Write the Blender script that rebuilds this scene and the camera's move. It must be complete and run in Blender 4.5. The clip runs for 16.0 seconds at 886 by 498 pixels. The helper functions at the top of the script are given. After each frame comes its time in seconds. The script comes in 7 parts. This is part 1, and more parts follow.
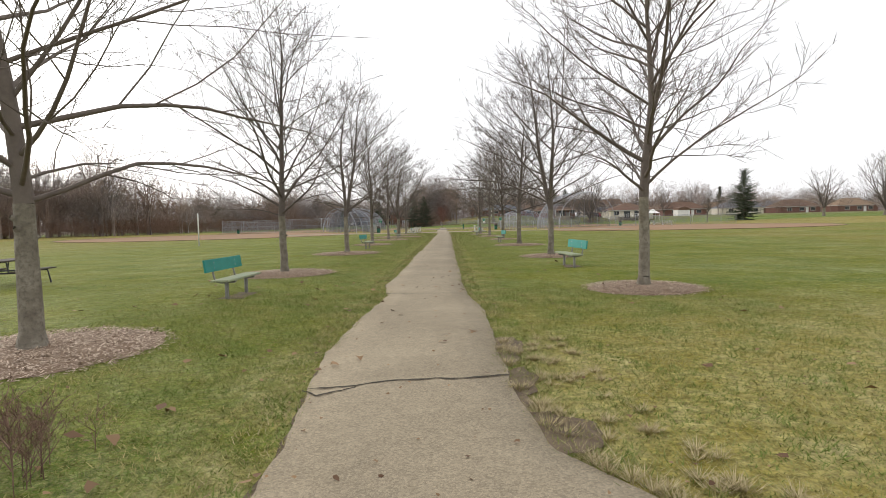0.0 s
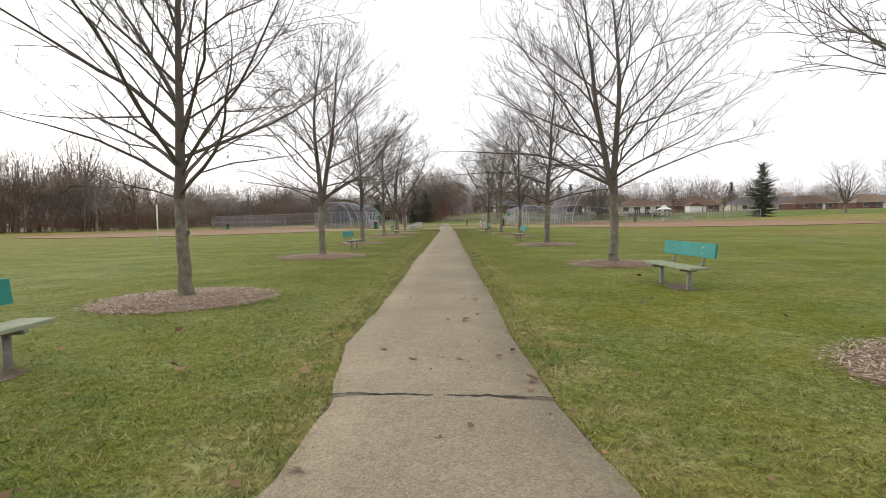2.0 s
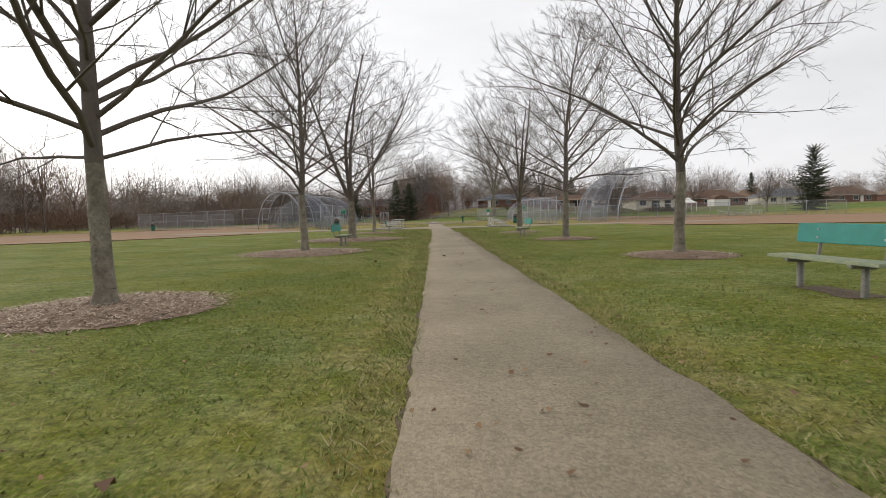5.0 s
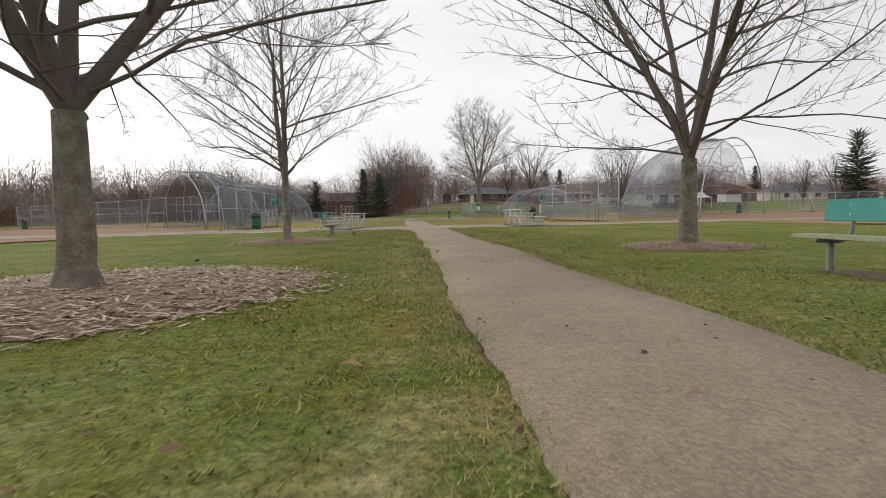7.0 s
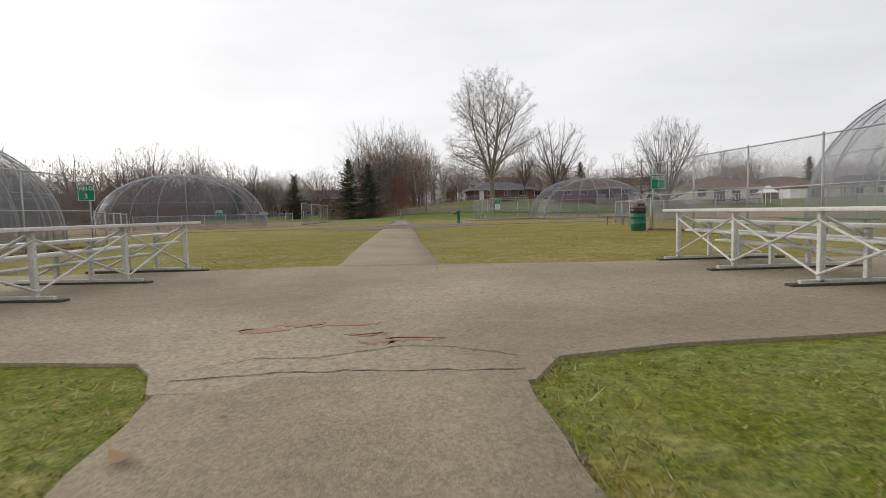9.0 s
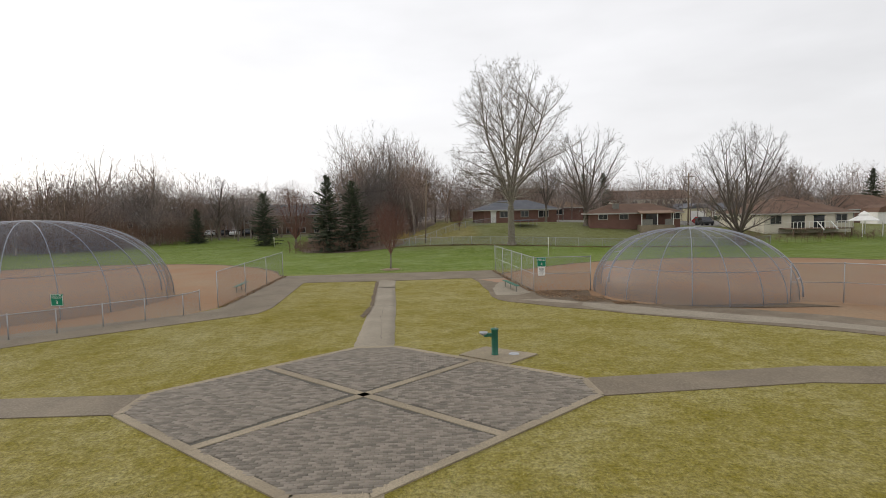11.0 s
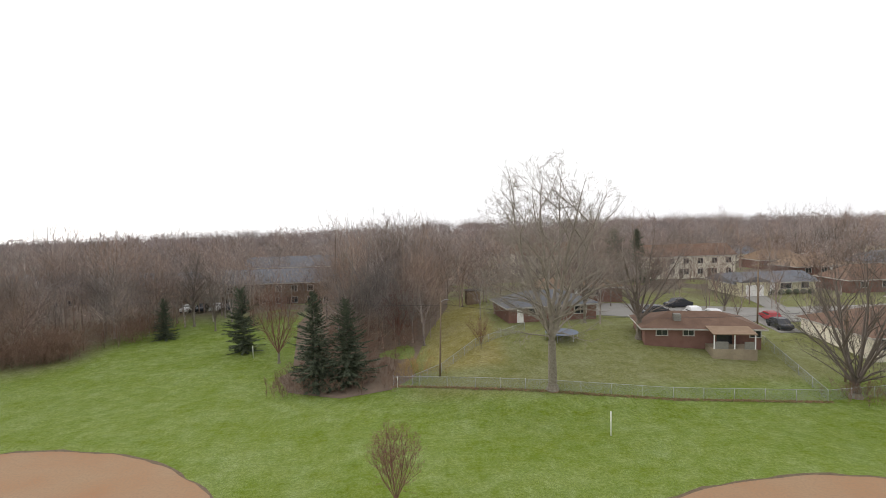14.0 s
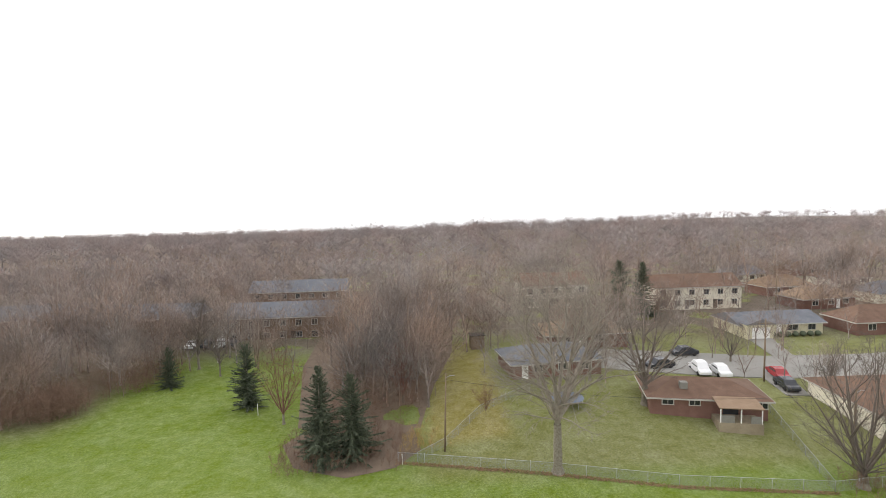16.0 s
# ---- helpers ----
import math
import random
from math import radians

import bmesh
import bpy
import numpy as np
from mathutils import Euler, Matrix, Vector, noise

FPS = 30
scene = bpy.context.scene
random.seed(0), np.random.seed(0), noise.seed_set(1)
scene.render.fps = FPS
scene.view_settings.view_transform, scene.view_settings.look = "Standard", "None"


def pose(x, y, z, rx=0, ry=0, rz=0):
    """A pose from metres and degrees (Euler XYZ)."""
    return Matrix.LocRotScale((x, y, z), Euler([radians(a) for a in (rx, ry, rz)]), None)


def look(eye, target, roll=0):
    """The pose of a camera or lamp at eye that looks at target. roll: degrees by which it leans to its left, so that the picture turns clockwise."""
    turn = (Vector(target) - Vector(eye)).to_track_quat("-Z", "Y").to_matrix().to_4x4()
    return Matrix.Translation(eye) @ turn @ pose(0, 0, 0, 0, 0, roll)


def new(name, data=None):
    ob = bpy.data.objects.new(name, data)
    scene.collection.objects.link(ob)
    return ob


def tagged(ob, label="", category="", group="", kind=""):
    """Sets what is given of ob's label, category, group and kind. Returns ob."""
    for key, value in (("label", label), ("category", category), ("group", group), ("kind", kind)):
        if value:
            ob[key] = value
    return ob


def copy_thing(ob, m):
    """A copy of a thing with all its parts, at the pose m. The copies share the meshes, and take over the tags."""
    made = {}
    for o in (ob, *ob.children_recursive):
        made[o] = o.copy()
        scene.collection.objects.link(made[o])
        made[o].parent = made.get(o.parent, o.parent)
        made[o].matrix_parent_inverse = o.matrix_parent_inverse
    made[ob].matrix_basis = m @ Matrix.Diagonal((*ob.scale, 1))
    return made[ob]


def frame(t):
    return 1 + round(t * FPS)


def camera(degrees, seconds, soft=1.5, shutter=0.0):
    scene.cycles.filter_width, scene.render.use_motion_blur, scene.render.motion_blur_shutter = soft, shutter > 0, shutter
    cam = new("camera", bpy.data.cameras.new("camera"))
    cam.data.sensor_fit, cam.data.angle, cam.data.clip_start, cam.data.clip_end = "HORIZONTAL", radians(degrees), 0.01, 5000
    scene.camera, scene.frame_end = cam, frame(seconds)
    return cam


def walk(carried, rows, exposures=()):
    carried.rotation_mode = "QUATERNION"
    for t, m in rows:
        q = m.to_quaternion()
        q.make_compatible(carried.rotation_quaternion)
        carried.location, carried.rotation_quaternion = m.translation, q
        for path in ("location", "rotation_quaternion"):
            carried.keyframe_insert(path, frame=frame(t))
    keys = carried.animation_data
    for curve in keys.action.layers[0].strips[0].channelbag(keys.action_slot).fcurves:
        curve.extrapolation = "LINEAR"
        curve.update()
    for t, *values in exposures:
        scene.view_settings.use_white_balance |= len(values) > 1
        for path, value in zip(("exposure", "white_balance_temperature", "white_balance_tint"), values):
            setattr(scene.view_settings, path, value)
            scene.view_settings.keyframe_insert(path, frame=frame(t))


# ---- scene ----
cam = camera(80.0, 16.0, 0.4, 0.04)
PATH = [
    (0, (3.674, -6.377, 1.548), (3.618, -4.381, 1.447), -1.3),
    (0.5, (3.592, -5.491, 1.538), (3.546, -3.494, 1.433), -1.1),
    (1, (3.535, -3.928, 1.534), (3.487, -1.932, 1.422), -1.1),
    (1.5, (3.383, -1.817, 1.475), (3.332, 0.18, 1.365), -1.2),
    (2, (3.155, 0.837, 1.411), (3.096, 2.833, 1.296), -1.1),
    (2.5, (2.86, 4.045, 1.358), (2.792, 6.041, 1.243), -1.4),
    (3, (2.62, 7.66, 1.281), (2.556, 9.656, 1.166), -1.4),
    (3.5, (2.518, 11.717, 1.214), (2.45, 13.713, 1.095), -1.4),
    (4, (2.36, 16.1, 1.21), (2.298, 18.096, 1.09), -1.5),
    (4.2, (2.325, 17.913, 1.199), (2.265, 19.909, 1.078), -1.5),
    (6.3, (0.756, 39.327, 0.935), (0.859, 41.32, 0.802), -1.4),
    (6.5, (0.715, 41.484, 0.919), (0.817, 43.477, 0.782), -1.3),
    (7, (0.843, 47.067, 0.813), (0.945, 49.059, 0.676), -1.3),
    (7.5, (1.156, 52.871, 0.65), (1.25, 54.865, 0.519), -1.3),
    (8, (1.383, 58.806, 0.606), (1.474, 60.799, 0.47), -1.3),
    (8.5, (1.675, 64.373, 0.821), (1.762, 66.367, 0.684), -1.4),
    (9, (1.874, 70.451, 0.968), (1.964, 72.444, 0.828), -1.5),
    (9.2, (1.918, 72.904, 0.984), (2.011, 74.897, 0.845), -1.5),
    (11.3, (2.237, 95.240, 6.818), (2.714, 105.206, 6.133), -1.2),
    (11.5, (2.237, 97.087, 7.797), (2.709, 107.053, 7.092), -1.1),
    (12, (2.116, 101.805, 9.986), (2.587, 111.771, 9.266), -1.1),
    (12.5, (1.930, 106.031, 12.328), (2.402, 115.997, 11.608), -1.2),
    (13, (1.809, 108.841, 15.102), (2.275, 118.802, 14.367), -1.2),
    (13.5, (1.688, 110.036, 17.821), (2.119, 120.000, 17.111), -1.3),
    (14, (1.730, 110.540, 20.137), (2.126, 120.508, 19.447), -1.5),
    (14.5, (1.566, 110.872, 22.573), (1.963, 120.839, 21.828), -1.4),
    (15, (1.535, 111.060, 25.013), (1.906, 121.019, 24.218), -1.3),
    (15.5, (1.500, 111.457, 27.594), (1.865, 121.412, 26.729), -1.2),
    (16, (1.784, 111.792, 30.016), (2.109, 121.746, 29.126), -1.3),
]
walk(cam, [(t, look(eye, target, roll)) for t, eye, target, roll in PATH],
     [(0, 0.35), (3.5, 0.15), (6.4, -0.1), (7, -0.04), (9.2, -0.1), (11.5, 0.05), (12.5, 0.25), (14.5, 0.6), (16, 0.85)])

# ---- light ----
world = bpy.data.worlds.new("sky")
scene.world = world
world.use_nodes = True
wn, wl = world.node_tree.nodes, world.node_tree.links
wn.clear()
SUN_AZ, SUN_EL = radians(-58), radians(16)      # sun low behind thin cloud, ahead and to the west of the path
sky = wn.new("ShaderNodeTexSky")
sky.sky_type = "NISHITA"
sky.sun_disc = False
sky.sun_elevation, sky.sun_rotation = SUN_EL, SUN_AZ
sky.air_density, sky.dust_density, sky.ozone_density = 1.0, 3.0, 1.0
veil = wn.new("ShaderNodeHueSaturation")
veil.inputs["Saturation"].default_value = 0.22
veil.inputs["Value"].default_value = 1.0
cloud = wn.new("ShaderNodeTexNoise")
cloud.inputs["Scale"].default_value = 2.2
cloud.inputs["Detail"].default_value = 5.0
stretch = wn.new("ShaderNodeMapping")
stretch.inputs["Scale"].default_value = (1.0, 1.0, 3.5)
coords = wn.new("ShaderNodeTexCoord")
ramp = wn.new("ShaderNodeMapRange")
ramp.inputs["To Min"].default_value, ramp.inputs["To Max"].default_value = 0.75, 1.3
cover = wn.new("ShaderNodeMix")
cover.data_type, cover.inputs["Factor"].default_value = "RGBA", 0.62
overcast = wn.new("ShaderNodeMix")
overcast.data_type, overcast.blend_type, overcast.inputs["Factor"].default_value = "RGBA", "MULTIPLY", 1.0
overcast.inputs["A"].default_value = (9.3, 9.25, 9.45, 1)
back = wn.new("ShaderNodeBackground")
back.inputs["Strength"].default_value = 0.13
wout = wn.new("ShaderNodeOutputWorld")
wl.new(coords.outputs["Generated"], stretch.inputs["Vector"])
wl.new(stretch.outputs["Vector"], cloud.inputs["Vector"])
wl.new(cloud.outputs["Fac"], ramp.inputs["Value"])
wl.new(ramp.outputs["Result"], overcast.inputs["B"])
wl.new(sky.outputs["Color"], veil.inputs["Color"])
wl.new(veil.outputs["Color"], cover.inputs["A"])
wl.new(overcast.outputs["Result"], cover.inputs["B"])
wl.new(cover.outputs["Result"], back.inputs["Color"])
wl.new(back.outputs["Background"], wout.inputs["Surface"])

sun = new("sun", bpy.data.lights.new("sun", "SUN"))
sun.data.energy, sun.data.angle, sun.data.color = 0.9, radians(14), (1.0, 0.93, 0.84)

to_sun = Vector((math.sin(SUN_AZ) * math.cos(SUN_EL), math.cos(SUN_AZ) * math.cos(SUN_EL), math.sin(SUN_EL)))
sun.matrix_world = Matrix.Translation((0, 0, 60)) @ to_sun.to_track_quat("Z", "Y").to_matrix().to_4x4()


# ---- materials ----
def surface(name, colors, scale=4.0, fine=40.0, rough=0.85, bump=0.25, metal=0.0, depth=0.02, vary=0.0, coord="Object", spec=0.4):
    """A two-scale surface: broad patches between the first colours, fine grain towards the last, relief from the grain."""
    m = bpy.data.materials.new(name)
    m.use_nodes = True
    n, l = m.node_tree.nodes, m.node_tree.links
    b = n["Principled BSDF"]
    b.inputs["Roughness"].default_value, b.inputs["Metallic"].default_value = rough, metal
    b.inputs["Specular IOR Level"].default_value = spec
    if coord == "World":
        at = n.new("ShaderNodeNewGeometry").outputs["Position"]
    else:
        at = n.new("ShaderNodeTexCoord").outputs["Object"]
    big = n.new("ShaderNodeTexNoise")
    big.inputs["Scale"].default_value, big.inputs["Detail"].default_value = scale, 4.0
    small = n.new("ShaderNodeTexNoise")
    small.inputs["Scale"].default_value, small.inputs["Detail"].default_value = fine, 3.0
    l.new(at, big.inputs["Vector"])
    l.new(at, small.inputs["Vector"])
    r = n.new("ShaderNodeValToRGB")
    r.color_ramp.elements[0].position, r.color_ramp.elements[1].position = 0.32, 0.68
    r.color_ramp.elements[0].color, r.color_ramp.elements[1].color = (*colors[0], 1), (*colors[1], 1)
    l.new(big.outputs["Fac"], r.inputs["Fac"])
    mix = n.new("ShaderNodeMix")
    mix.data_type = "RGBA"
    mix.inputs["B"].default_value = (*colors[-1], 1)
    l.new(r.outputs["Color"], mix.inputs["A"])
    g = n.new("ShaderNodeMapRange")
    g.inputs["From Min"].default_value, g.inputs["From Max"].default_value = 0.42, 0.72
    g.inputs["To Max"].default_value = 0.75
    l.new(small.outputs["Fac"], g.inputs["Value"])
    l.new(g.outputs["Result"], mix.inputs["Factor"])
    last = mix.outputs["Result"]
    if vary:
        info = n.new("ShaderNodeObjectInfo")
        v = n.new("ShaderNodeMapRange")
        v.inputs["To Min"].default_value, v.inputs["To Max"].default_value = 1 - vary, 1 + vary
        hs = n.new("ShaderNodeHueSaturation")
        l.new(info.outputs["Random"], v.inputs["Value"])
        l.new(v.outputs["Result"], hs.inputs["Value"])
        l.new(last, hs.inputs["Color"])
        last = hs.outputs["Color"]
    l.new(last, b.inputs["Base Color"])
    if bump:
        bp = n.new("ShaderNodeBump")
        bp.inputs["Strength"].default_value, bp.inputs["Distance"].default_value = bump, depth
        l.new(small.outputs["Fac"], bp.inputs["Height"])
        l.new(bp.outputs["Normal"], b.inputs["Normal"])
    return m


def island(m, dark, light):
    """Colour by island, between two colours, for stuff of many small pieces."""
    n, l = m.node_tree.nodes, m.node_tree.links
    b = n["Principled BSDF"]
    g = n.new("ShaderNodeNewGeometry")
    r = n.new("ShaderNodeValToRGB")
    r.color_ramp.elements[0].color, r.color_ramp.elements[1].color = (*dark, 1), (*light, 1)
    l.new(g.outputs["Random Per Island"], r.inputs["Fac"])
    for link in list(b.inputs["Base Color"].links):
        l.remove(link)
    l.new(r.outputs["Color"], b.inputs["Base Color"])
    return m


def stands(m, scale, low, high):
    """Makes neighbouring trees of a mass differ: paler and darker, greyer and warmer crowns a few metres across."""
    n, l = m.node_tree.nodes, m.node_tree.links
    b = n["Principled BSDF"]
    own = b.inputs["Base Color"].links[0].from_socket
    pos = n.new("ShaderNodeNewGeometry").outputs["Position"]
    hs = n.new("ShaderNodeHueSaturation")
    for sc, name, lo, hi in ((scale, "Value", low, high), (scale * 0.6, "Saturation", 1.3, 0.55)):
        noise = n.new("ShaderNodeTexNoise")
        noise.inputs["Scale"].default_value, noise.inputs["Detail"].default_value = sc, 1.0
        l.new(pos, noise.inputs["Vector"])
        k = n.new("ShaderNodeMapRange")
        k.inputs["From Min"].default_value, k.inputs["From Max"].default_value = 0.34, 0.66
        k.inputs["To Min"].default_value, k.inputs["To Max"].default_value = lo, hi
        l.new(noise.outputs["Fac"], k.inputs["Value"])
        l.new(k.outputs["Result"], hs.inputs[name])
    l.new(own, hs.inputs["Color"])
    l.new(hs.outputs["Color"], b.inputs["Base Color"])
    return m


def patchy(m, green):
    """Pulls the blade colours of an island material towards green in broad patches."""
    n, l = m.node_tree.nodes, m.node_tree.links
    b = n["Principled BSDF"]
    own = b.inputs["Base Color"].links[0].from_socket
    g = n.new("ShaderNodeNewGeometry")
    noise = n.new("ShaderNodeTexNoise")
    noise.inputs["Scale"].default_value, noise.inputs["Detail"].default_value = 1.6, 4.0
    l.new(g.outputs["Position"], noise.inputs["Vector"])
    k = n.new("ShaderNodeMapRange")
    k.inputs["From Min"].default_value, k.inputs["From Max"].default_value, k.inputs["To Max"].default_value = 0.4, 0.62, 0.85
    l.new(noise.outputs["Fac"], k.inputs["Value"])
    mix = n.new("ShaderNodeMix")
    mix.data_type = "RGBA"
    mix.inputs["B"].default_value = (*green, 1)
    l.new(own, mix.inputs["A"])
    l.new(k.outputs["Result"], mix.inputs["Factor"])
    l.new(mix.outputs["Result"], b.inputs["Base Color"])
    return m


def pebbled(m, scale, low, high):
    """Breaks a paved surface up into grains of aggregate, each with its own tone."""
    n, l = m.node_tree.nodes, m.node_tree.links
    b = n["Principled BSDF"]
    own = b.inputs["Base Color"].links[0].from_socket
    g = n.new("ShaderNodeNewGeometry")
    for sc, lo, hi in ((scale, low, high), (scale * 0.17, 0.94, 1.06)):
        cell = n.new("ShaderNodeTexVoronoi")
        cell.inputs["Scale"].default_value = sc
        l.new(g.outputs["Position"], cell.inputs["Vector"])
        sep = n.new("ShaderNodeSeparateColor")
        l.new(cell.outputs["Color"], sep.inputs["Color"])
        k = n.new("ShaderNodeMapRange")
        k.inputs["To Min"].default_value, k.inputs["To Max"].default_value = lo, hi
        l.new(sep.outputs["Red"], k.inputs["Value"])
        hs = n.new("ShaderNodeHueSaturation")
        l.new(k.outputs["Result"], hs.inputs["Value"])
        l.new(own, hs.inputs["Color"])
        own = hs.outputs["Color"]
    l.new(own, b.inputs["Base Color"])
    return m


def chain_link(name, mesh_size, wire, color, metal=0.6):
    """Woven wire: see-through but for the diagonal wires, laid out in metres on the UV map."""
    m = bpy.data.materials.new(name)
    m.use_nodes = True
    n, l = m.node_tree.nodes, m.node_tree.links
    b = n["Principled BSDF"]
    b.inputs["Base Color"].default_value, b.inputs["Metallic"].default_value, b.inputs["Roughness"].default_value = (*color, 1), metal, 0.5
    uv = n.new("ShaderNodeUVMap").outputs["UV"]
    sep = n.new("ShaderNodeSeparateXYZ")
    l.new(uv, sep.inputs[0])
    hits = []
    for op in ("ADD", "SUBTRACT"):
        s = n.new("ShaderNodeMath")
        s.operation = op
        l.new(sep.outputs["X"], s.inputs[0])
        l.new(sep.outputs["Y"], s.inputs[1])
        d = n.new("ShaderNodeMath")
        d.operation = "DIVIDE"
        d.inputs[1].default_value = mesh_size * 1.414
        l.new(s.outputs[0], d.inputs[0])
        f = n.new("ShaderNodeMath")
        f.operation = "FRACT"
        l.new(d.outputs[0], f.inputs[0])
        c = n.new("ShaderNodeMath")
        c.operation = "LESS_THAN"
        c.inputs[1].default_value = wire / mesh_size
        l.new(f.outputs[0], c.inputs[0])
        hits.append(c)
    mx = n.new("ShaderNodeMath")
    mx.operation = "MAXIMUM"
    l.new(hits[0].outputs[0], mx.inputs[0])
    l.new(hits[1].outputs[0], mx.inputs[1])
    clear = n.new("ShaderNodeBsdfTransparent")
    mix = n.new("ShaderNodeMixShader")
    l.new(mx.outputs[0], mix.inputs["Fac"])
    l.new(clear.outputs[0], mix.inputs[1])
    l.new(b.outputs[0], mix.inputs[2])
    l.new(mix.outputs[0], n["Material Output"].inputs["Surface"])
    return m


def grass_ground(name):
    """Winter turf: green and straw patches, drier in the mown hub between the ball fields, thatch grain."""
    m = surface(name, [(0.085, 0.13, 0.022), (0.165, 0.185, 0.042), (0.26, 0.22, 0.09)], 0.55, 38.0, 0.95, 1.0, 0, 0.03, coord="World", spec=0.15)
    n, l = m.node_tree.nodes, m.node_tree.links
    b = n["Principled BSDF"]
    turf = b.inputs["Base Color"].links[0].from_socket
    pos = n.new("ShaderNodeNewGeometry").outputs["Position"]
    wob = n.new("ShaderNodeTexNoise")
    wob.inputs["Scale"].default_value = 0.12
    l.new(pos, wob.inputs["Vector"])
    sep = n.new("ShaderNodeSeparateXYZ")
    l.new(pos, sep.inputs[0])

    def step(sock, a, c):
        r = n.new("ShaderNodeMapRange")
        r.interpolation_type = "SMOOTHSTEP"
        r.inputs["From Min"].default_value, r.inputs["From Max"].default_value = a, c
        l.new(sock, r.inputs["Value"])
        return r.outputs["Result"]

    def times(a, c):
        k = n.new("ShaderNodeMath")
        k.operation = "MULTIPLY"
        l.new(a, k.inputs[0])
        l.new(c, k.inputs[1])
        return k.outputs[0]

    def blend(a, color, fac):
        k = n.new("ShaderNodeMix")
        k.data_type = "RGBA"
        l.new(a, k.inputs["A"])
        k.inputs["B"].default_value = (*color, 1)
        l.new(fac, k.inputs["Factor"])
        return k.outputs["Result"]

    def part_of(sock, amount):
        k = n.new("ShaderNodeMath")
        k.operation = "MULTIPLY"
        k.inputs[1].default_value = amount
        l.new(sock, k.inputs[0])
        return k.outputs[0]

    hub = times(step(sep.outputs["Y"], 76.0, 80.5), step(sep.outputs["Y"], 142.0, 139.0))
    far = step(sep.outputs["Y"], 140.0, 143.0)
    col = blend(turf, (0.272, 0.222, 0.085), part_of(hub, 0.74))
    col = blend(col, (0.142, 0.192, 0.054), part_of(far, 0.75))
    west = times(step(sep.outputs["X"], -14.0, -40.0), step(sep.outputs["Y"], 95.0, 60.0))
    east = times(step(sep.outputs["X"], 12.0, 30.0), step(sep.outputs["Y"], 95.0, 60.0))
    patch = step(wob.outputs["Fac"], 0.35, 0.65)
    col = blend(col, (0.22, 0.185, 0.065), part_of(west, 0.5))
    col = blend(col, (0.24, 0.19, 0.07), part_of(times(east, patch), 0.5))
    yard = times(step(sep.outputs["Y"], 163.0, 168.0), step(sep.outputs["X"], -3.0, 4.0))
    col = blend(col, (0.175, 0.168, 0.085), part_of(yard, 0.75))
    strip_yard = times(times(step(sep.outputs["X"], 0.0, 3.0), step(sep.outputs["X"], 13.0, 10.0)), times(step(sep.outputs["Y"], 171.0, 174.0), step(sep.outputs["Y"], 214.0, 206.0)))
    col = blend(col, (0.25, 0.205, 0.085), part_of(strip_yard, 0.6))
    start = times(step(sep.outputs["Y"], 6.0, 0.0), times(step(sep.outputs["X"], 3.9, 5.0), step(wob.outputs["Fac"], 0.25, 0.5)))
    col = blend(col, (0.31, 0.26, 0.105), part_of(start, 0.75))
    # bleached grass along both sides of the footpath, where feet wear it
    across = n.new("ShaderNodeMath")
    across.operation = "MULTIPLY_ADD"
    across.inputs[1].default_value, across.inputs[2].default_value = 0.0225, -3.06
    l.new(sep.outputs["Y"], across.inputs[0])
    off = n.new("ShaderNodeMath")
    l.new(across.outputs[0], off.inputs[0])
    l.new(sep.outputs["X"], off.inputs[1])
    wide = n.new("ShaderNodeMath")
    wide.operation = "ABSOLUTE"
    l.new(off.outputs[0], wide.inputs[0])
    fray = n.new("ShaderNodeTexNoise")
    fray.inputs["Scale"].default_value, fray.inputs["Detail"].default_value = 1.7, 4.0
    l.new(pos, fray.inputs["Vector"])
    worn = times(times(step(wide.outputs[0], 2.1, 1.1), step(sep.outputs["Y"], 74.0, 72.5)), step(fray.outputs["Fac"], 0.38, 0.6))
    col = blend(col, (0.30, 0.25, 0.11), part_of(worn, 0.62))
    floor = times(step(sep.outputs["Y"], 205.0, 222.0), step(wob.outputs["Fac"], 0.66, 0.52))
    col = blend(col, (0.13, 0.105, 0.088), part_of(floor, 0.92))
    beyond = step(sep.outputs["Y"], 330.0, 430.0)
    col = blend(col, (0.125, 0.1, 0.082), part_of(times(beyond, step(wob.outputs["Fac"], 0.78, 0.62)), 0.9))
    woods_w = times(step(sep.outputs["X"], -44.0, -54.0), step(sep.outputs["Y"], 176.0, 190.0))
    col = blend(col, (0.12, 0.09, 0.07), part_of(woods_w, 0.9))
    for sc, lo, hi in ((0.16, 0.88, 1.12), (0.8, 0.85, 1.15), (3.6, 0.8, 1.22)):
        broad = n.new("ShaderNodeTexNoise")
        broad.inputs["Scale"].default_value, broad.inputs["Detail"].default_value, broad.inputs["Roughness"].default_value = sc, 5.0, 0.65
        l.new(pos, broad.inputs["Vector"])
        k = n.new("ShaderNodeMapRange")
        k.inputs["From Min"].default_value, k.inputs["From Max"].default_value = 0.32, 0.68
        k.inputs["To Min"].default_value, k.inputs["To Max"].default_value = lo, hi
        l.new(broad.outputs["Fac"], k.inputs["Value"])
        sat = n.new("ShaderNodeMapRange")
        sat.inputs["From Min"].default_value, sat.inputs["From Max"].default_value = 0.35, 0.65
        sat.inputs["To Min"].default_value, sat.inputs["To Max"].default_value = 1.1, 0.92
        l.new(broad.outputs["Fac"], sat.inputs["Value"])
        hs = n.new("ShaderNodeHueSaturation")
        l.new(k.outputs["Result"], hs.inputs["Value"])
        l.new(sat.outputs["Result"], hs.inputs["Saturation"])
        l.new(col, hs.inputs["Color"])
        col = hs.outputs["Color"]
    clump = n.new("ShaderNodeTexNoise")
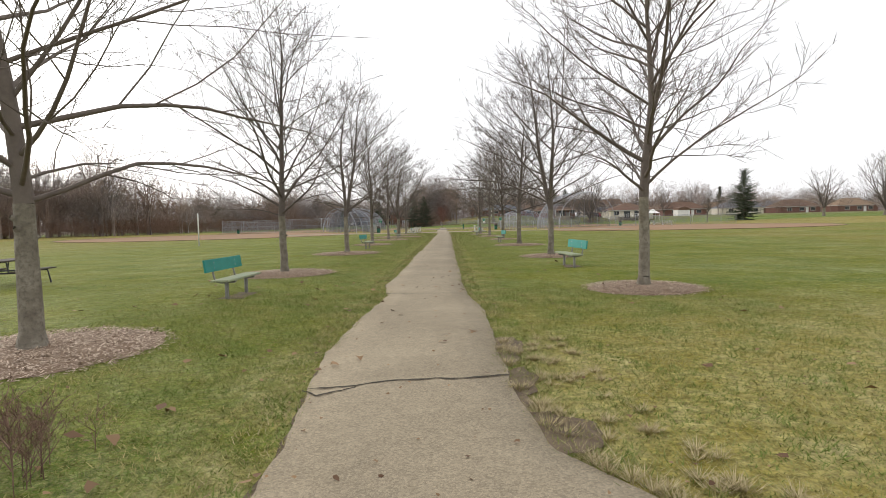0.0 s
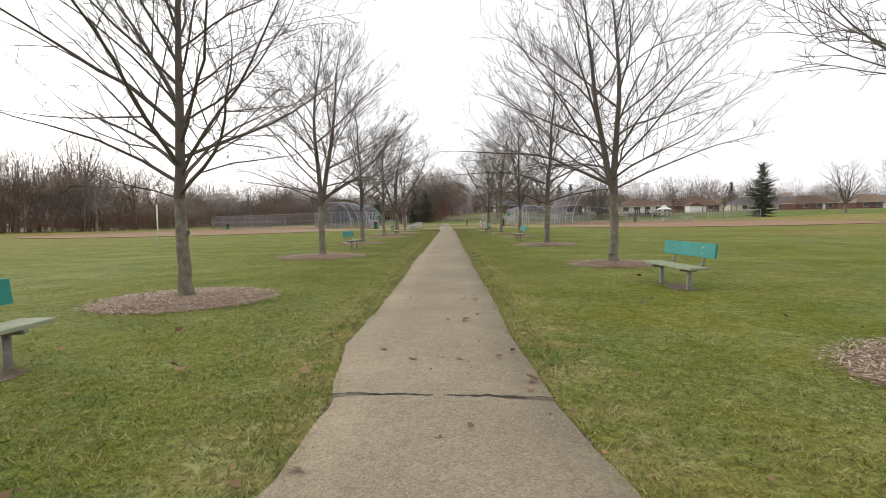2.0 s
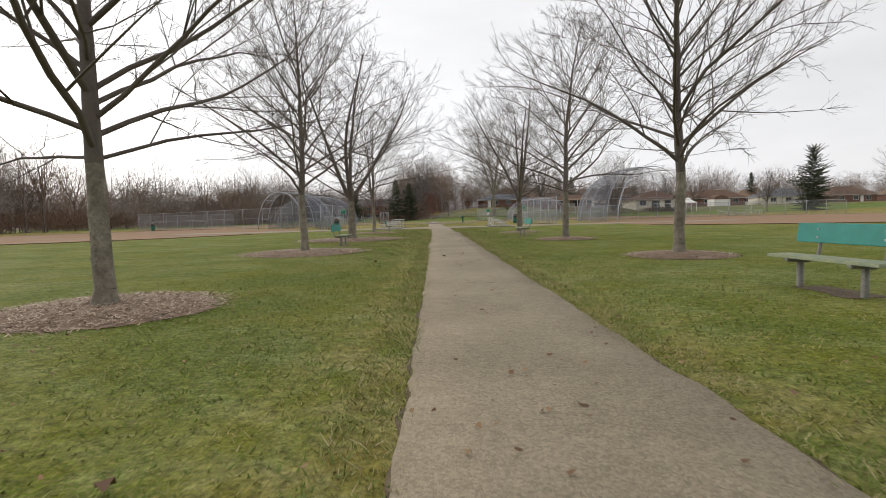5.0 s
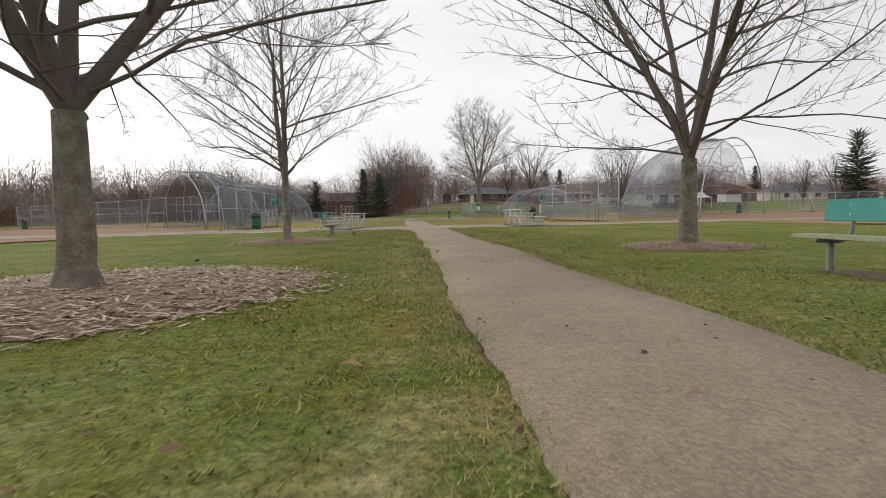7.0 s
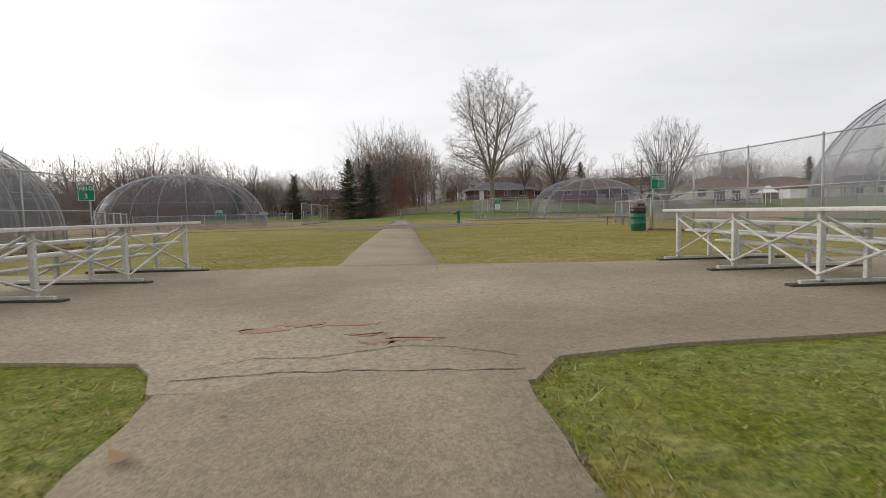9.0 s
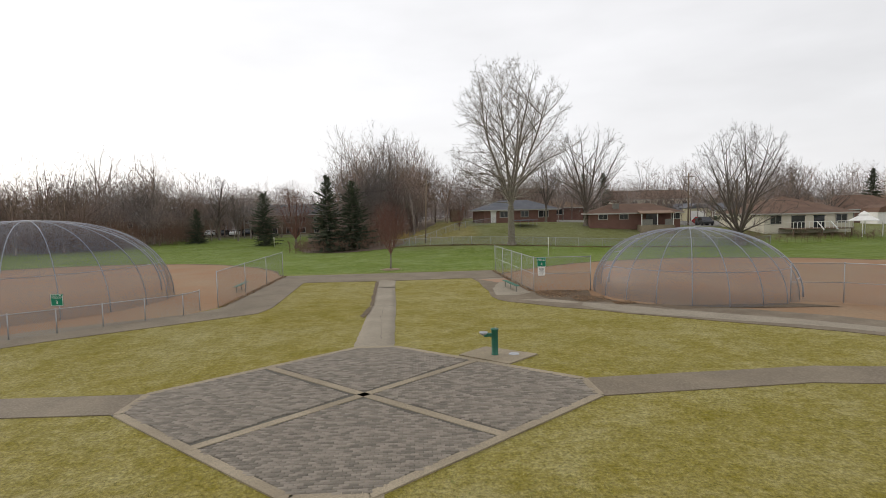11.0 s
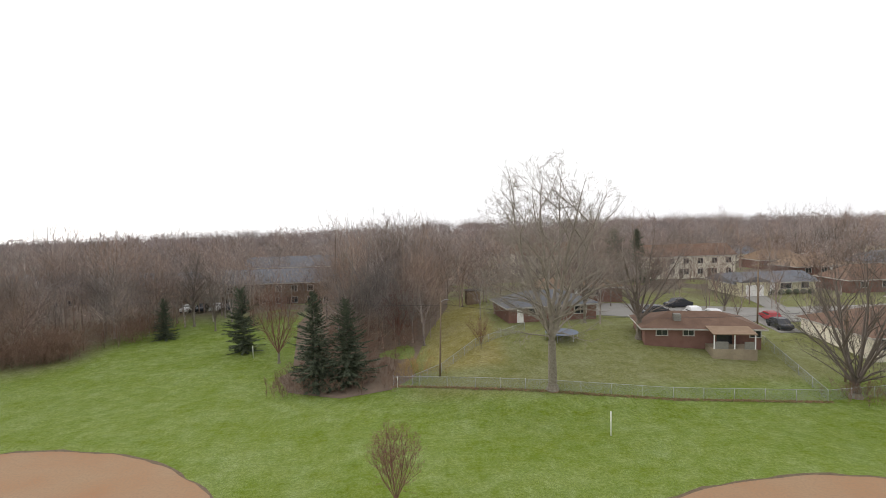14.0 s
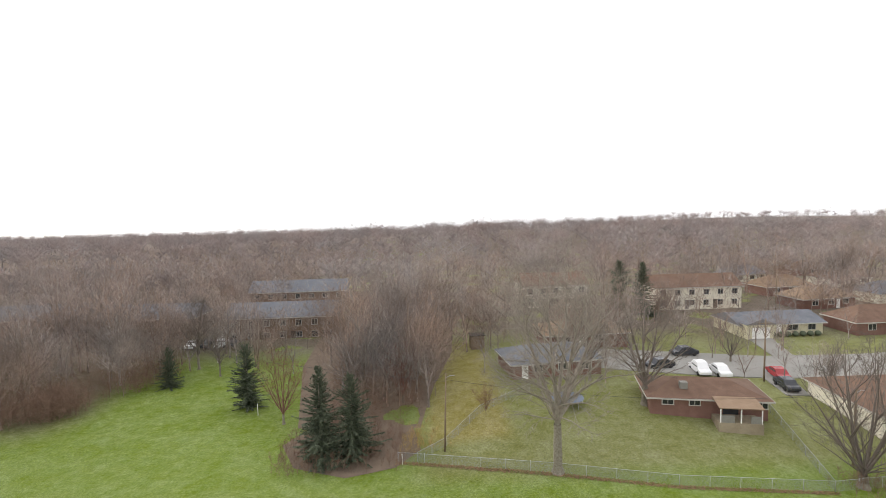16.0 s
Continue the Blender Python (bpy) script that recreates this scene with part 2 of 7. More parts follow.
    clump.inputs["Scale"].default_value, clump.inputs["Detail"].default_value, clump.inputs["Roughness"].default_value = 12.0, 9.0, 0.8
    l.new(pos, clump.inputs["Vector"])
    tone = n.new("ShaderNodeMapRange")
    tone.inputs["From Min"].default_value, tone.inputs["From Max"].default_value = 0.36, 0.64
    tone.inputs["To Min"].default_value, tone.inputs["To Max"].default_value = 0.45, 1.6
    l.new(clump.outputs["Fac"], tone.inputs["Value"])
    shade = n.new("ShaderNodeHueSaturation")
    shade.inputs["Saturation"].default_value = 1.06
    l.new(tone.outputs["Result"], shade.inputs["Value"])
    l.new(col, shade.inputs["Color"])
    l.new(shade.outputs["Color"], b.inputs["Base Color"])
    return m


M_TURF = grass_ground("winter_turf")
M_BLADE = patchy(island(surface("grass_blade", [(0.1, 0.14, 0.03), (0.2, 0.2, 0.06)], rough=0.8, bump=0, spec=0.2), (0.13, 0.18, 0.035), (0.46, 0.38, 0.17)), (0.13, 0.19, 0.035))
M_STRAWBLADE = island(surface("straw_blade", [(0.3, 0.25, 0.12), (0.4, 0.33, 0.17)], rough=0.85, bump=0, spec=0.2), (0.26, 0.21, 0.10), (0.52, 0.44, 0.26))
M_PATH = pebbled(surface("worn_asphalt", [(0.205, 0.168, 0.112), (0.305, 0.253, 0.172), (0.395, 0.334, 0.236)], 0.55, 150.0, 0.92, 0.5, 0, 0.004, coord="World", spec=0.3), 70.0, 0.8, 1.22)
M_CONCRETE = pebbled(surface("old_concrete", [(0.225, 0.183, 0.122), (0.385, 0.322, 0.228), (0.2, 0.165, 0.114)], 0.33, 26.0, 0.9, 0.3, 0, 0.01, coord="World"), 55.0, 0.86, 1.15)
M_PALEWALK = pebbled(surface("pale_walk", [(0.21, 0.178, 0.132), (0.285, 0.245, 0.185), (0.345, 0.3, 0.228)], 0.5, 24.0, 0.9, 0.3, 0, 0.008, coord="World"), 40.0, 0.86, 1.14)
M_MUD = surface("muddy_walk", [(0.135, 0.1, 0.062), (0.215, 0.168, 0.11), (0.105, 0.08, 0.05)], 0.9, 18.0, 0.7, 0.4, 0, 0.015, coord="World")
M_WALK = surface("dark_walk", [(0.125, 0.098, 0.068), (0.2, 0.162, 0.112), (0.275, 0.228, 0.16)], 0.55, 22.0, 0.85, 0.3, 0, 0.01, coord="World")
M_PAVER = surface("paver", [(0.15, 0.128, 0.1), (0.215, 0.185, 0.145), (0.26, 0.225, 0.18)], 1.2, 40.0, 0.85, 0.3, 0, 0.01, vary=0.2)
M_PAVERS = island(surface("paver_mix", [(0.12, 0.105, 0.095), (0.2, 0.175, 0.155)], 3.0, 40.0, 0.85, 0.3, 0, 0.01), (0.135, 0.116, 0.092), (0.26, 0.225, 0.18))
M_JOINT = surface("joint_sand", [(0.08, 0.07, 0.055), (0.11, 0.1, 0.08)], 2, 60, 0.95)
M_CRACK = surface("crack_soil", [(0.035, 0.03, 0.022), (0.06, 0.05, 0.035)], 3, 60, 1.0)
M_CLAY = surface("infield_clay", [(0.295, 0.162, 0.085), (0.3, 0.207, 0.127), (0.242, 0.166, 0.105)], 0.2, 5.0, 0.95, 0.3, 0, 0.02, coord="World", spec=0.2)
M_SOIL = surface("bare_soil", [(0.085, 0.06, 0.04), (0.145, 0.105, 0.065), (0.19, 0.145, 0.095)], 3.0, 40.0, 1.0, 0.6, 0, 0.02, coord="World")
M_MULCHBED = surface("mulch_bed", [(0.22, 0.145, 0.095), (0.33, 0.24, 0.165), (0.15, 0.095, 0.06)], 2.0, 35.0, 1.0, 0.8, 0, 0.03)
M_CHIP = island(surface("wood_chip", [(0.3, 0.2, 0.15), (0.4, 0.3, 0.24)], rough=0.9, bump=0), (0.19, 0.122, 0.08), (0.66, 0.53, 0.40))
M_LEAF = island(surface("dry_leaf", [(0.2, 0.12, 0.06), (0.3, 0.2, 0.1)], rough=0.8, bump=0), (0.10, 0.05, 0.025), (0.32, 0.20, 0.10))
M_BARK = surface("grey_bark", [(0.15, 0.13, 0.098), (0.29, 0.265, 0.21), (0.1, 0.084, 0.064)], 5.5, 22.0, 0.95, 0.8, 0, 0.03, vary=0.12)
M_TWIG = surface("twig_bark", [(0.10, 0.08, 0.07), (0.15, 0.125, 0.105)], 2.0, 20.0, 0.9, 0, vary=0.15)
M_PALETWIG = surface("pale_twig", [(0.17, 0.146, 0.12), (0.285, 0.252, 0.212)], 2.0, 20.0, 0.9, 0)
M_WOODS = stands(island(surface("woods_bark", [(0.1, 0.08, 0.07), (0.15, 0.12, 0.1)], rough=0.95, bump=0), (0.13, 0.098, 0.082), (0.31, 0.245, 0.205)), 0.16, 0.72, 1.4)
M_BRUSH = island(surface("brush_twig", [(0.1, 0.08, 0.07), (0.15, 0.12, 0.1)], rough=0.95, bump=0), (0.12, 0.072, 0.052), (0.26, 0.17, 0.122))
M_REDTWIG = island(surface("red_twig", [(0.1, 0.08, 0.07), (0.15, 0.12, 0.1)], rough=0.95, bump=0), (0.12, 0.058, 0.045), (0.23, 0.12, 0.09))
# woods bark with distance haze put into the colour: paler, greyer, less contrast
M_HAZEDWOOD = stands(island(surface("hazed_far_wood", [(0.1, 0.08, 0.07), (0.15, 0.12, 0.1)], rough=1.0, bump=0), (0.215, 0.175, 0.162), (0.275, 0.23, 0.215)), 0.035, 0.8, 1.25)
M_STRAW = island(surface("straw_grass", [(0.3, 0.2, 0.1), (0.4, 0.3, 0.1)], rough=0.95, bump=0), (0.24, 0.15, 0.05), (0.45, 0.33, 0.14))
M_NEEDLE = island(surface("spruce_needle", [(0.03, 0.05, 0.03), (0.05, 0.07, 0.04)], rough=0.8, bump=0, spec=0.2), (0.032, 0.042, 0.028), (0.125, 0.145, 0.092))
M_TEAL = surface("teal_paint", [(0.012, 0.20, 0.17), (0.018, 0.25, 0.215), (0.03, 0.17, 0.145)], 5.0, 60.0, 0.55, 0.08, 0, 0.003, vary=0.08)
M_SEAT = surface("weathered_seat", [(0.30, 0.33, 0.20), (0.20, 0.27, 0.19), (0.42, 0.40, 0.26)], 6.0, 45.0, 0.75, 0.2, 0, 0.004, vary=0.1)
M_POST = surface("grey_post", [(0.20, 0.20, 0.18), (0.28, 0.27, 0.24), (0.13, 0.12, 0.1)], 8.0, 60.0, 0.7, 0.15, 0.1, 0.003)
M_GALV = surface("galvanised_steel", [(0.36, 0.37, 0.39), (0.46, 0.47, 0.49), (0.28, 0.28, 0.29)], 3.0, 40.0, 0.5, 0.05, 0.5, 0.002)
M_BLUEPIPE = surface("painted_pipe", [(0.27, 0.29, 0.345), (0.36, 0.38, 0.425), (0.47, 0.475, 0.5)], 2.0, 30.0, 0.5, 0.05, 0.3, 0.002)
M_ALU = surface("aluminium", [(0.55, 0.54, 0.50), (0.66, 0.65, 0.61), (0.42, 0.41, 0.38)], 3.0, 30.0, 0.5, 0.05, 0.25, 0.002)
M_GREEN = surface("green_paint", [(0.012, 0.10, 0.06), (0.02, 0.14, 0.085), (0.03, 0.09, 0.06)], 4.0, 40.0, 0.5, 0.06, 0, 0.003)
M_SIGN = surface("sign_green", [(0.0, 0.17, 0.09), (0.0, 0.20, 0.105)], 3.0, 30.0, 0.45, 0)
M_WHITE = surface("white_paint", [(0.74, 0.73, 0.70), (0.82, 0.81, 0.78), (0.62, 0.61, 0.57)], 2.0, 30.0, 0.6, 0.05, 0, 0.003)
M_TRIM = surface("weathered_trim", [(0.42, 0.40, 0.36), (0.5, 0.48, 0.44), (0.33, 0.31, 0.28)], 2.0, 30.0, 0.65, 0.05, 0, 0.003)
M_BLACK = surface("black_plastic", [(0.018, 0.018, 0.02), (0.03, 0.03, 0.032)], 4.0, 30.0, 0.4, 0.05)
M_LID = surface("brown_lid", [(0.10, 0.075, 0.06), (0.15, 0.115, 0.095)], 4.0, 30.0, 0.55, 0.05)
M_WOOD = surface("weathered_wood", [(0.17, 0.12, 0.08), (0.25, 0.19, 0.13), (0.12, 0.085, 0.06)], 2.0, 25.0, 0.9, 0.3)
M_DARKWOOD = surface("dark_wood", [(0.05, 0.04, 0.032), (0.085, 0.065, 0.05)], 2.0, 25.0, 0.85, 0.3)
M_BRICK = surface("red_brick", [(0.165, 0.085, 0.065), (0.215, 0.115, 0.09), (0.13, 0.08, 0.065)], 1.2, 16.0, 0.9, 0.3)
M_SIDING = surface("pale_siding", [(0.62, 0.58, 0.47), (0.70, 0.66, 0.55), (0.56, 0.52, 0.43)], 0.8, 12.0, 0.75, 0.1)
M_YELLOW = surface("yellow_siding", [(0.50, 0.46, 0.31), (0.56, 0.52, 0.37)], 0.8, 12.0, 0.75, 0.1)
M_ROOFBROWN = surface("brown_shingle", [(0.13, 0.075, 0.05), (0.18, 0.11, 0.075), (0.10, 0.065, 0.05)], 0.8, 9.0, 0.95, 0.4, 0, 0.02)
M_ROOFGREY = surface("grey_shingle", [(0.115, 0.122, 0.138), (0.165, 0.172, 0.19), (0.09, 0.095, 0.105)], 0.8, 9.0, 0.95, 0.4, 0, 0.02)
M_ROOFTAN = surface("tan_shingle", [(0.24, 0.16, 0.10), (0.30, 0.21, 0.14), (0.18, 0.13, 0.09)], 0.8, 9.0, 0.95, 0.4, 0, 0.02)
M_GLASS = surface("dark_window", [(0.02, 0.022, 0.025), (0.04, 0.045, 0.05)], 0.7, 5.0, 0.12, 0, spec=0.6)
M_ROAD = surface("street_concrete", [(0.24, 0.23, 0.21), (0.29, 0.28, 0.255), (0.19, 0.18, 0.165)], 0.2, 12.0, 0.9, 0.2, 0, 0.01, coord="World")
M_CARDARK = surface("dark_car_paint", [(0.03, 0.032, 0.038), (0.04, 0.042, 0.05)], 1, 5, 0.25, 0)
M_CARWHITE = surface("white_car_paint", [(0.7, 0.7, 0.7), (0.76, 0.76, 0.76)], 1, 5, 0.25, 0)
M_CARRED = surface("red_car_paint", [(0.28, 0.03, 0.035), (0.33, 0.04, 0.045)], 1, 5, 0.25, 0)
M_TYRE = surface("tyre_rubber", [(0.015, 0.015, 0.015), (0.025, 0.025, 0.025)], 4, 30, 0.85, 0.1)
M_LINK = chain_link("chain_link", 0.055, 0.0068, (0.24, 0.25, 0.265), 0.3)
M_DOMELINK = chain_link("dome_netting", 0.05, 0.0092, (0.13, 0.14, 0.17), 0.1)


# ---- building helpers ----
class Mesh:
    """Collects vertices, faces and UVs of one part."""

    def __init__(self):
        self.v, self.f, self.uv = [], [], None

    def box(self, c, s, m=None, bevel=0.0):
        hx, hy, hz = s[0] / 2, s[1] / 2, s[2] / 2
        m = m or Matrix.Identity(4)
        base = len(self.v)
        if not bevel:
            for k in range(8):
                p = Vector((hx if k & 1 else -hx, hy if k & 2 else -hy, hz if k & 4 else -hz))
                self.v.append(tuple(m @ (p + Vector(c))))
            for q in ((0, 2, 3, 1), (4, 5, 7, 6), (0, 1, 5, 4), (2, 6, 7, 3), (0, 4, 6, 2), (1, 3, 7, 5)):
                self.f.append(tuple(base + i for i in q))
            return self
        bm = bmesh.new()
        bmesh.ops.create_cube(bm, size=1.0, matrix=Matrix.Diagonal((s[0], s[1], s[2], 1)))
        bmesh.ops.bevel(bm, geom=list(bm.edges), offset=min(bevel, 0.45 * min(s)), segments=2, affect="EDGES", profile=0.6)
        bm.verts.index_update()
        for q in bm.verts:
            self.v.append(tuple(m @ (q.co + Vector(c))))
        for q in bm.faces:
            self.f.append(tuple(base + i.index for i in q.verts))
        bm.free()
        return self

    def tube(self, pts, radii, sides=8, cap=True):
        pts = [Vector(p) for p in pts]
        if isinstance(radii, (int, float)):
            radii = [radii] * len(pts)
        base, ref = len(self.v), None
        for i, p in enumerate(pts):
            d = (pts[min(i + 1, len(pts) - 1)] - pts[max(i - 1, 0)]).normalized()
            if ref is None:
                ref = Vector((1, 0, 0)) if abs(d.x) < 0.8 else Vector((0, 1, 0))
            a = (ref - d * ref.dot(d)).normalized()
            ref = a
            b = d.cross(a)
            for k in range(sides):
                w = 2 * math.pi * k / sides
                self.v.append(tuple(p + radii[i] * (math.cos(w) * a + math.sin(w) * b)))
        for i in range(len(pts) - 1):
            for k in range(sides):
                k2 = (k + 1) % sides
                self.f.append((base + i * sides + k, base + i * sides + k2, base + (i + 1) * sides + k2, base + (i + 1) * sides + k))
        if cap:
            self.f.append(tuple(base + k for k in reversed(range(sides))))
            e = base + (len(pts) - 1) * sides
            self.f.append(tuple(e + k for k in range(sides)))
        return self

    def lathe(self, profile, c=(0, 0, 0), sides=20):
        base = len(self.v)
        for r, z in profile:
            for k in range(sides):
                w = 2 * math.pi * k / sides
                self.v.append((c[0] + r * math.cos(w), c[1] + r * math.sin(w), c[2] + z))
        for i in range(len(profile) - 1):
            for k in range(sides):
                k2 = (k + 1) % sides
                self.f.append((base + i * sides + k, base + i * sides + k2, base + (i + 1) * sides + k2, base + (i + 1) * sides + k))
        self.f.append(tuple(base + k for k in reversed(range(sides))))
        e = base + (len(profile) - 1) * sides
        self.f.append(tuple(e + k for k in range(sides)))
        return self

    def poly(self, pts, z0, z1):
        """A slab over a plan outline, given anticlockwise."""
        base, n = len(self.v), len(pts)
        z = (lambda p, o: (p[2] if len(p) > 2 else 0) + o)
        self.v += [(p[0], p[1], z(p, z0)) for p in pts] + [(p[0], p[1], z(p, z1)) for p in pts]
        self.f.append(tuple(base + n + i for i in range(n)))
        for i in range(n):
            j = (i + 1) % n
            self.f.append((base + i, base + j, base + n + j, base + n + i))
        return self

    def quad(self, a, b, c, d):
        base = len(self.v)
        self.v += [tuple(a), tuple(b), tuple(c), tuple(d)]
        self.f.append((base, base + 1, base + 2, base + 3))
        return self

    def data(self, name, material, smooth=False):
        me = bpy.data.meshes.new(name)
        me.from_pydata(self.v, [], self.f)
        me.materials.append(material)
        if smooth:
            me.polygons.foreach_set("use_smooth", [True] * len(me.polygons))
        if self.uv is not None:
            lay = me.uv_layers.new(name="UVMap")
            loops = np.zeros(len(me.loops), dtype=np.int32)
            me.loops.foreach_get("vertex_index", loops)
            lay.data.foreach_set("uv", np.asarray(self.uv, dtype=np.float32)[loops].ravel())
        me.update()
        return me


def part(name, mesh, material, parent=None, label="", smooth=False):
    """Links a collected mesh as one object under a thing or a part."""
    ob = new(name, mesh if isinstance(mesh, bpy.types.Mesh) else mesh.data(name, material, smooth))
    if parent:
        ob.parent = parent
    if label:
        ob["label"] = label
    return ob


def thing(name, label, category, m=None, group="", kind=""):
    ob = new(name)
    ob.empty_display_size = 0.2
    if m:
        ob.matrix_world = m
    return tagged(ob, label, category, group, kind)


def raw(name, verts, faces, material, smooth=False):
    """One mesh from numpy vertices and triangles."""
    me = bpy.data.meshes.new(name)
    verts, faces = np.asarray(verts, np.float32), np.asarray(faces, np.int32)
    k = faces.shape[1]
    me.vertices.add(len(verts))
    me.vertices.foreach_set("co", verts.ravel())
    me.loops.add(faces.size)
    me.loops.foreach_set("vertex_index", faces.ravel())
    me.polygons.add(len(faces))
    me.polygons.foreach_set("loop_start", np.arange(0, faces.size, k, dtype=np.int32))
    me.polygons.foreach_set("loop_total", np.full(len(faces), k, dtype=np.int32))
    me.materials.append(material)
    me.update(calc_edges=True)
    me.validate()
    if smooth:
        me.polygons.foreach_set("use_smooth", [True] * len(me.polygons))
    return me


def smooth01(a, b, v):
    k = np.clip((v - a) / (b - a), 0, 1)
    return k * k * (3 - 2 * k)


def ground_z(x, y):
    """Height of the land: level park, yards that rise behind it, then a long fall to the valley."""
    x, y = np.asarray(x, float), np.asarray(y, float)
    side = smooth01(-12, 14, x)
    rise = side * (0.6 * smooth01(158, 168, y) + 2.75 * smooth01(162, 184, y) - 1.5 * smooth01(20, 62, x) * smooth01(165, 185, y) + 0.5 * smooth01(190, 215, y))
    rise = rise + (1 - side) * 1.0 * smooth01(170, 230, y)
    east = smooth01(60, 110, x) * smooth01(105, 165, y) * 1.0 * (1 - smooth01(160, 190, y))
    fall = -0.046 * np.maximum(y - 245, 0) * smooth01(235, 330, y)
    hill = 26 * np.exp(-((x - 650) / 520) ** 2 - ((y - 1150) / 330) ** 2) + 10 * np.exp(-((x - 100) / 260) ** 2 - ((y - 700) / 160) ** 2)
    ridge = 7.8 * np.exp(-((y - 590) / 130) ** 2) * (1 - 0.15 * smooth01(-100, 400, x))
    return rise + east + fall + hill + ridge


def gz(x, y):
    return float(ground_z(x, y))


# ---- land ----
def grid_axis(lo, near_lo, near_hi, hi, step, grow=1.22):
    mid = list(np.arange(near_lo, near_hi + 0.01, step))
    up, s = [near_hi], step
    while up[-1] < hi:
        s *= grow
        up.append(min(up[-1] + s, hi))
    dn, s = [near_lo], step
    while dn[-1] > lo:
        s *= grow
        dn.append(max(dn[-1] - s, lo))
    return np.array(dn[:0:-1] + mid + up[1:])


gx = grid_axis(-3600, -120, 150, 3600, 3.0)
gy = grid_axis(-400, -30, 330, 4300, 3.0)
XX, YY = np.meshgrid(gx, gy)
ZZ = ground_z(XX, YY)
nx, ny = len(gx), len(gy)
ii = (np.arange(ny - 1)[:, None] * nx + np.arange(nx - 1)[None, :]).ravel()
ground = new("ground", raw("ground", np.stack([XX.ravel(), YY.ravel(), ZZ.ravel()], 1), np.stack([ii, ii + 1, ii + nx + 1, ii + nx], 1), M_TURF, True))
tagged(ground, "wide winter lawn of green and straw-coloured turf", "ground", kind="structure")

# centre line of the path: y, x, half width
LINE = [(-16, 3.9, 3.6), (-8.6, 3.75, 2.5), (-5.6, 3.7, 1.75), (-3.6, 3.62, 1.2), (-2.9, 3.36, 0.95), (-1.4, 3.18, 0.98), (-0.2, 3.1, 1.05), (1.0, 3.1, 1.07), (2.9, 3.1, 1.02), (4.7, 3.01, 0.88),
        (6.7, 2.81, 0.96), (8.6, 2.81, 0.95), (11.3, 2.78, 0.94), (14.5, 2.71, 0.92), (17, 2.63, 0.95), (20.3, 2.58, 0.97), (23, 2.56, 0.9), (27, 2.49, 0.92), (36, 2.35, 0.91), (42, 2.26, 0.9), (44.5, 2.17, 0.94), (46.6, 2.15, 0.95),
        (49, 2.14, 0.89), (51.5, 2.1, 0.97), (54, 2.03, 0.87), (55.2, 2.01, 0.86), (57.7, 2.04, 0.94), (60.2, 1.93, 0.92), (62, 1.86, 0.82), (64.5, 1.73, 0.86), (67, 1.73, 0.89), (69.5, 1.67, 0.89), (72.4, 1.5, 0.98), (73.6, 1.43, 1.05)]
LINE2 = [(80.0, 1.31, 0.95), (88, 0.98, 0.95), (96, 0.8, 0.94), (103, 0.55, 0.9)]
LINE3 = [(113.6, 0.33, 0.86), (119, 0.2, 0.8), (124, 0.08, 0.76), (130, -0.2, 0.75), (135.6, -0.44, 0.75)]


def along(line, y):
    ys = [k[0] for k in line]
    return np.interp(y, ys, [k[1] for k in line]), np.interp(y, ys, [k[2] for k in line])


def ribbon(line, step, z, seed, ragged=0.014):
    """A paved strip with a crumbling edge, slightly crowned."""
    rng = np.random.default_rng(seed)
    ys = np.arange(line[0][0], line[-1][0] + 1e-6, step)
    cx, hw = along(line, ys)
    noise_l = np.interp(ys, np.arange(ys[0], ys[-1] + 1, 0.22), rng.normal(0, ragged, int((ys[-1] - ys[0]) / 0.22) + 6)[:len(np.arange(ys[0], ys[-1] + 1, 0.22))])
    noise_r = np.interp(ys, np.arange(ys[0], ys[-1] + 1, 0.27), rng.normal(0, ragged, int((ys[-1] - ys[0]) / 0.27) + 8)[:len(np.arange(ys[0], ys[-1] + 1, 0.27))])
    m = Mesh()
    cols = [-1.0, -0.97, -0.5, 0.0, 0.5, 0.97, 1.0]
    for i, y in enumerate(ys):
        for c in cols:
            w = hw[i] + (noise_l[i] if c < 0 else noise_r[i]) * (abs(c) > 0.9)
            h = z - 0.05 if abs(c) == 1.0 else z + 0.012 * (1 - c * c) + 0.004 * math.sin(y * 1.7 + c * 3)
            m.v.append((cx[i] + c * w, y, h))
    k = len(cols)
    for i in range(len(ys) - 1):
        for j in range(k - 1):
            m.f.append((i * k + j, i * k + j + 1, (i + 1) * k + j + 1, (i + 1) * k + j))
    return m


pathway = part("path", ribbon(LINE, 0.12, 0.022, 3), M_PATH, smooth=True)
tagged(pathway, "worn grey asphalt footpath with pale aggregate and crumbling edges", "path", kind="structure")
verge = part("soil_verge", ribbon([(y, x, w + 0.02) for y, x, w in LINE if y > -6.4], 0.09, 0.003, 8, 0.02), M_SOIL, smooth=True)
tagged(verge, "thin line of bare soil along the path edges", "soil", kind="structure")
hub_path = part("path", ribbon(LINE2, 0.15, 0.022, 4, 0.02), M_PATH, smooth=True)
tagged(hub_path, "straight asphalt footpath through straw-coloured lawn", "path", kind="structure")
far_path = part("path", ribbon(LINE3, 0.15, 0.022, 5, 0.02), M_PALEWALK, smooth=True)
tagged(far_path, "narrow cracked concrete footpath between two lawns", "path", kind="structure")


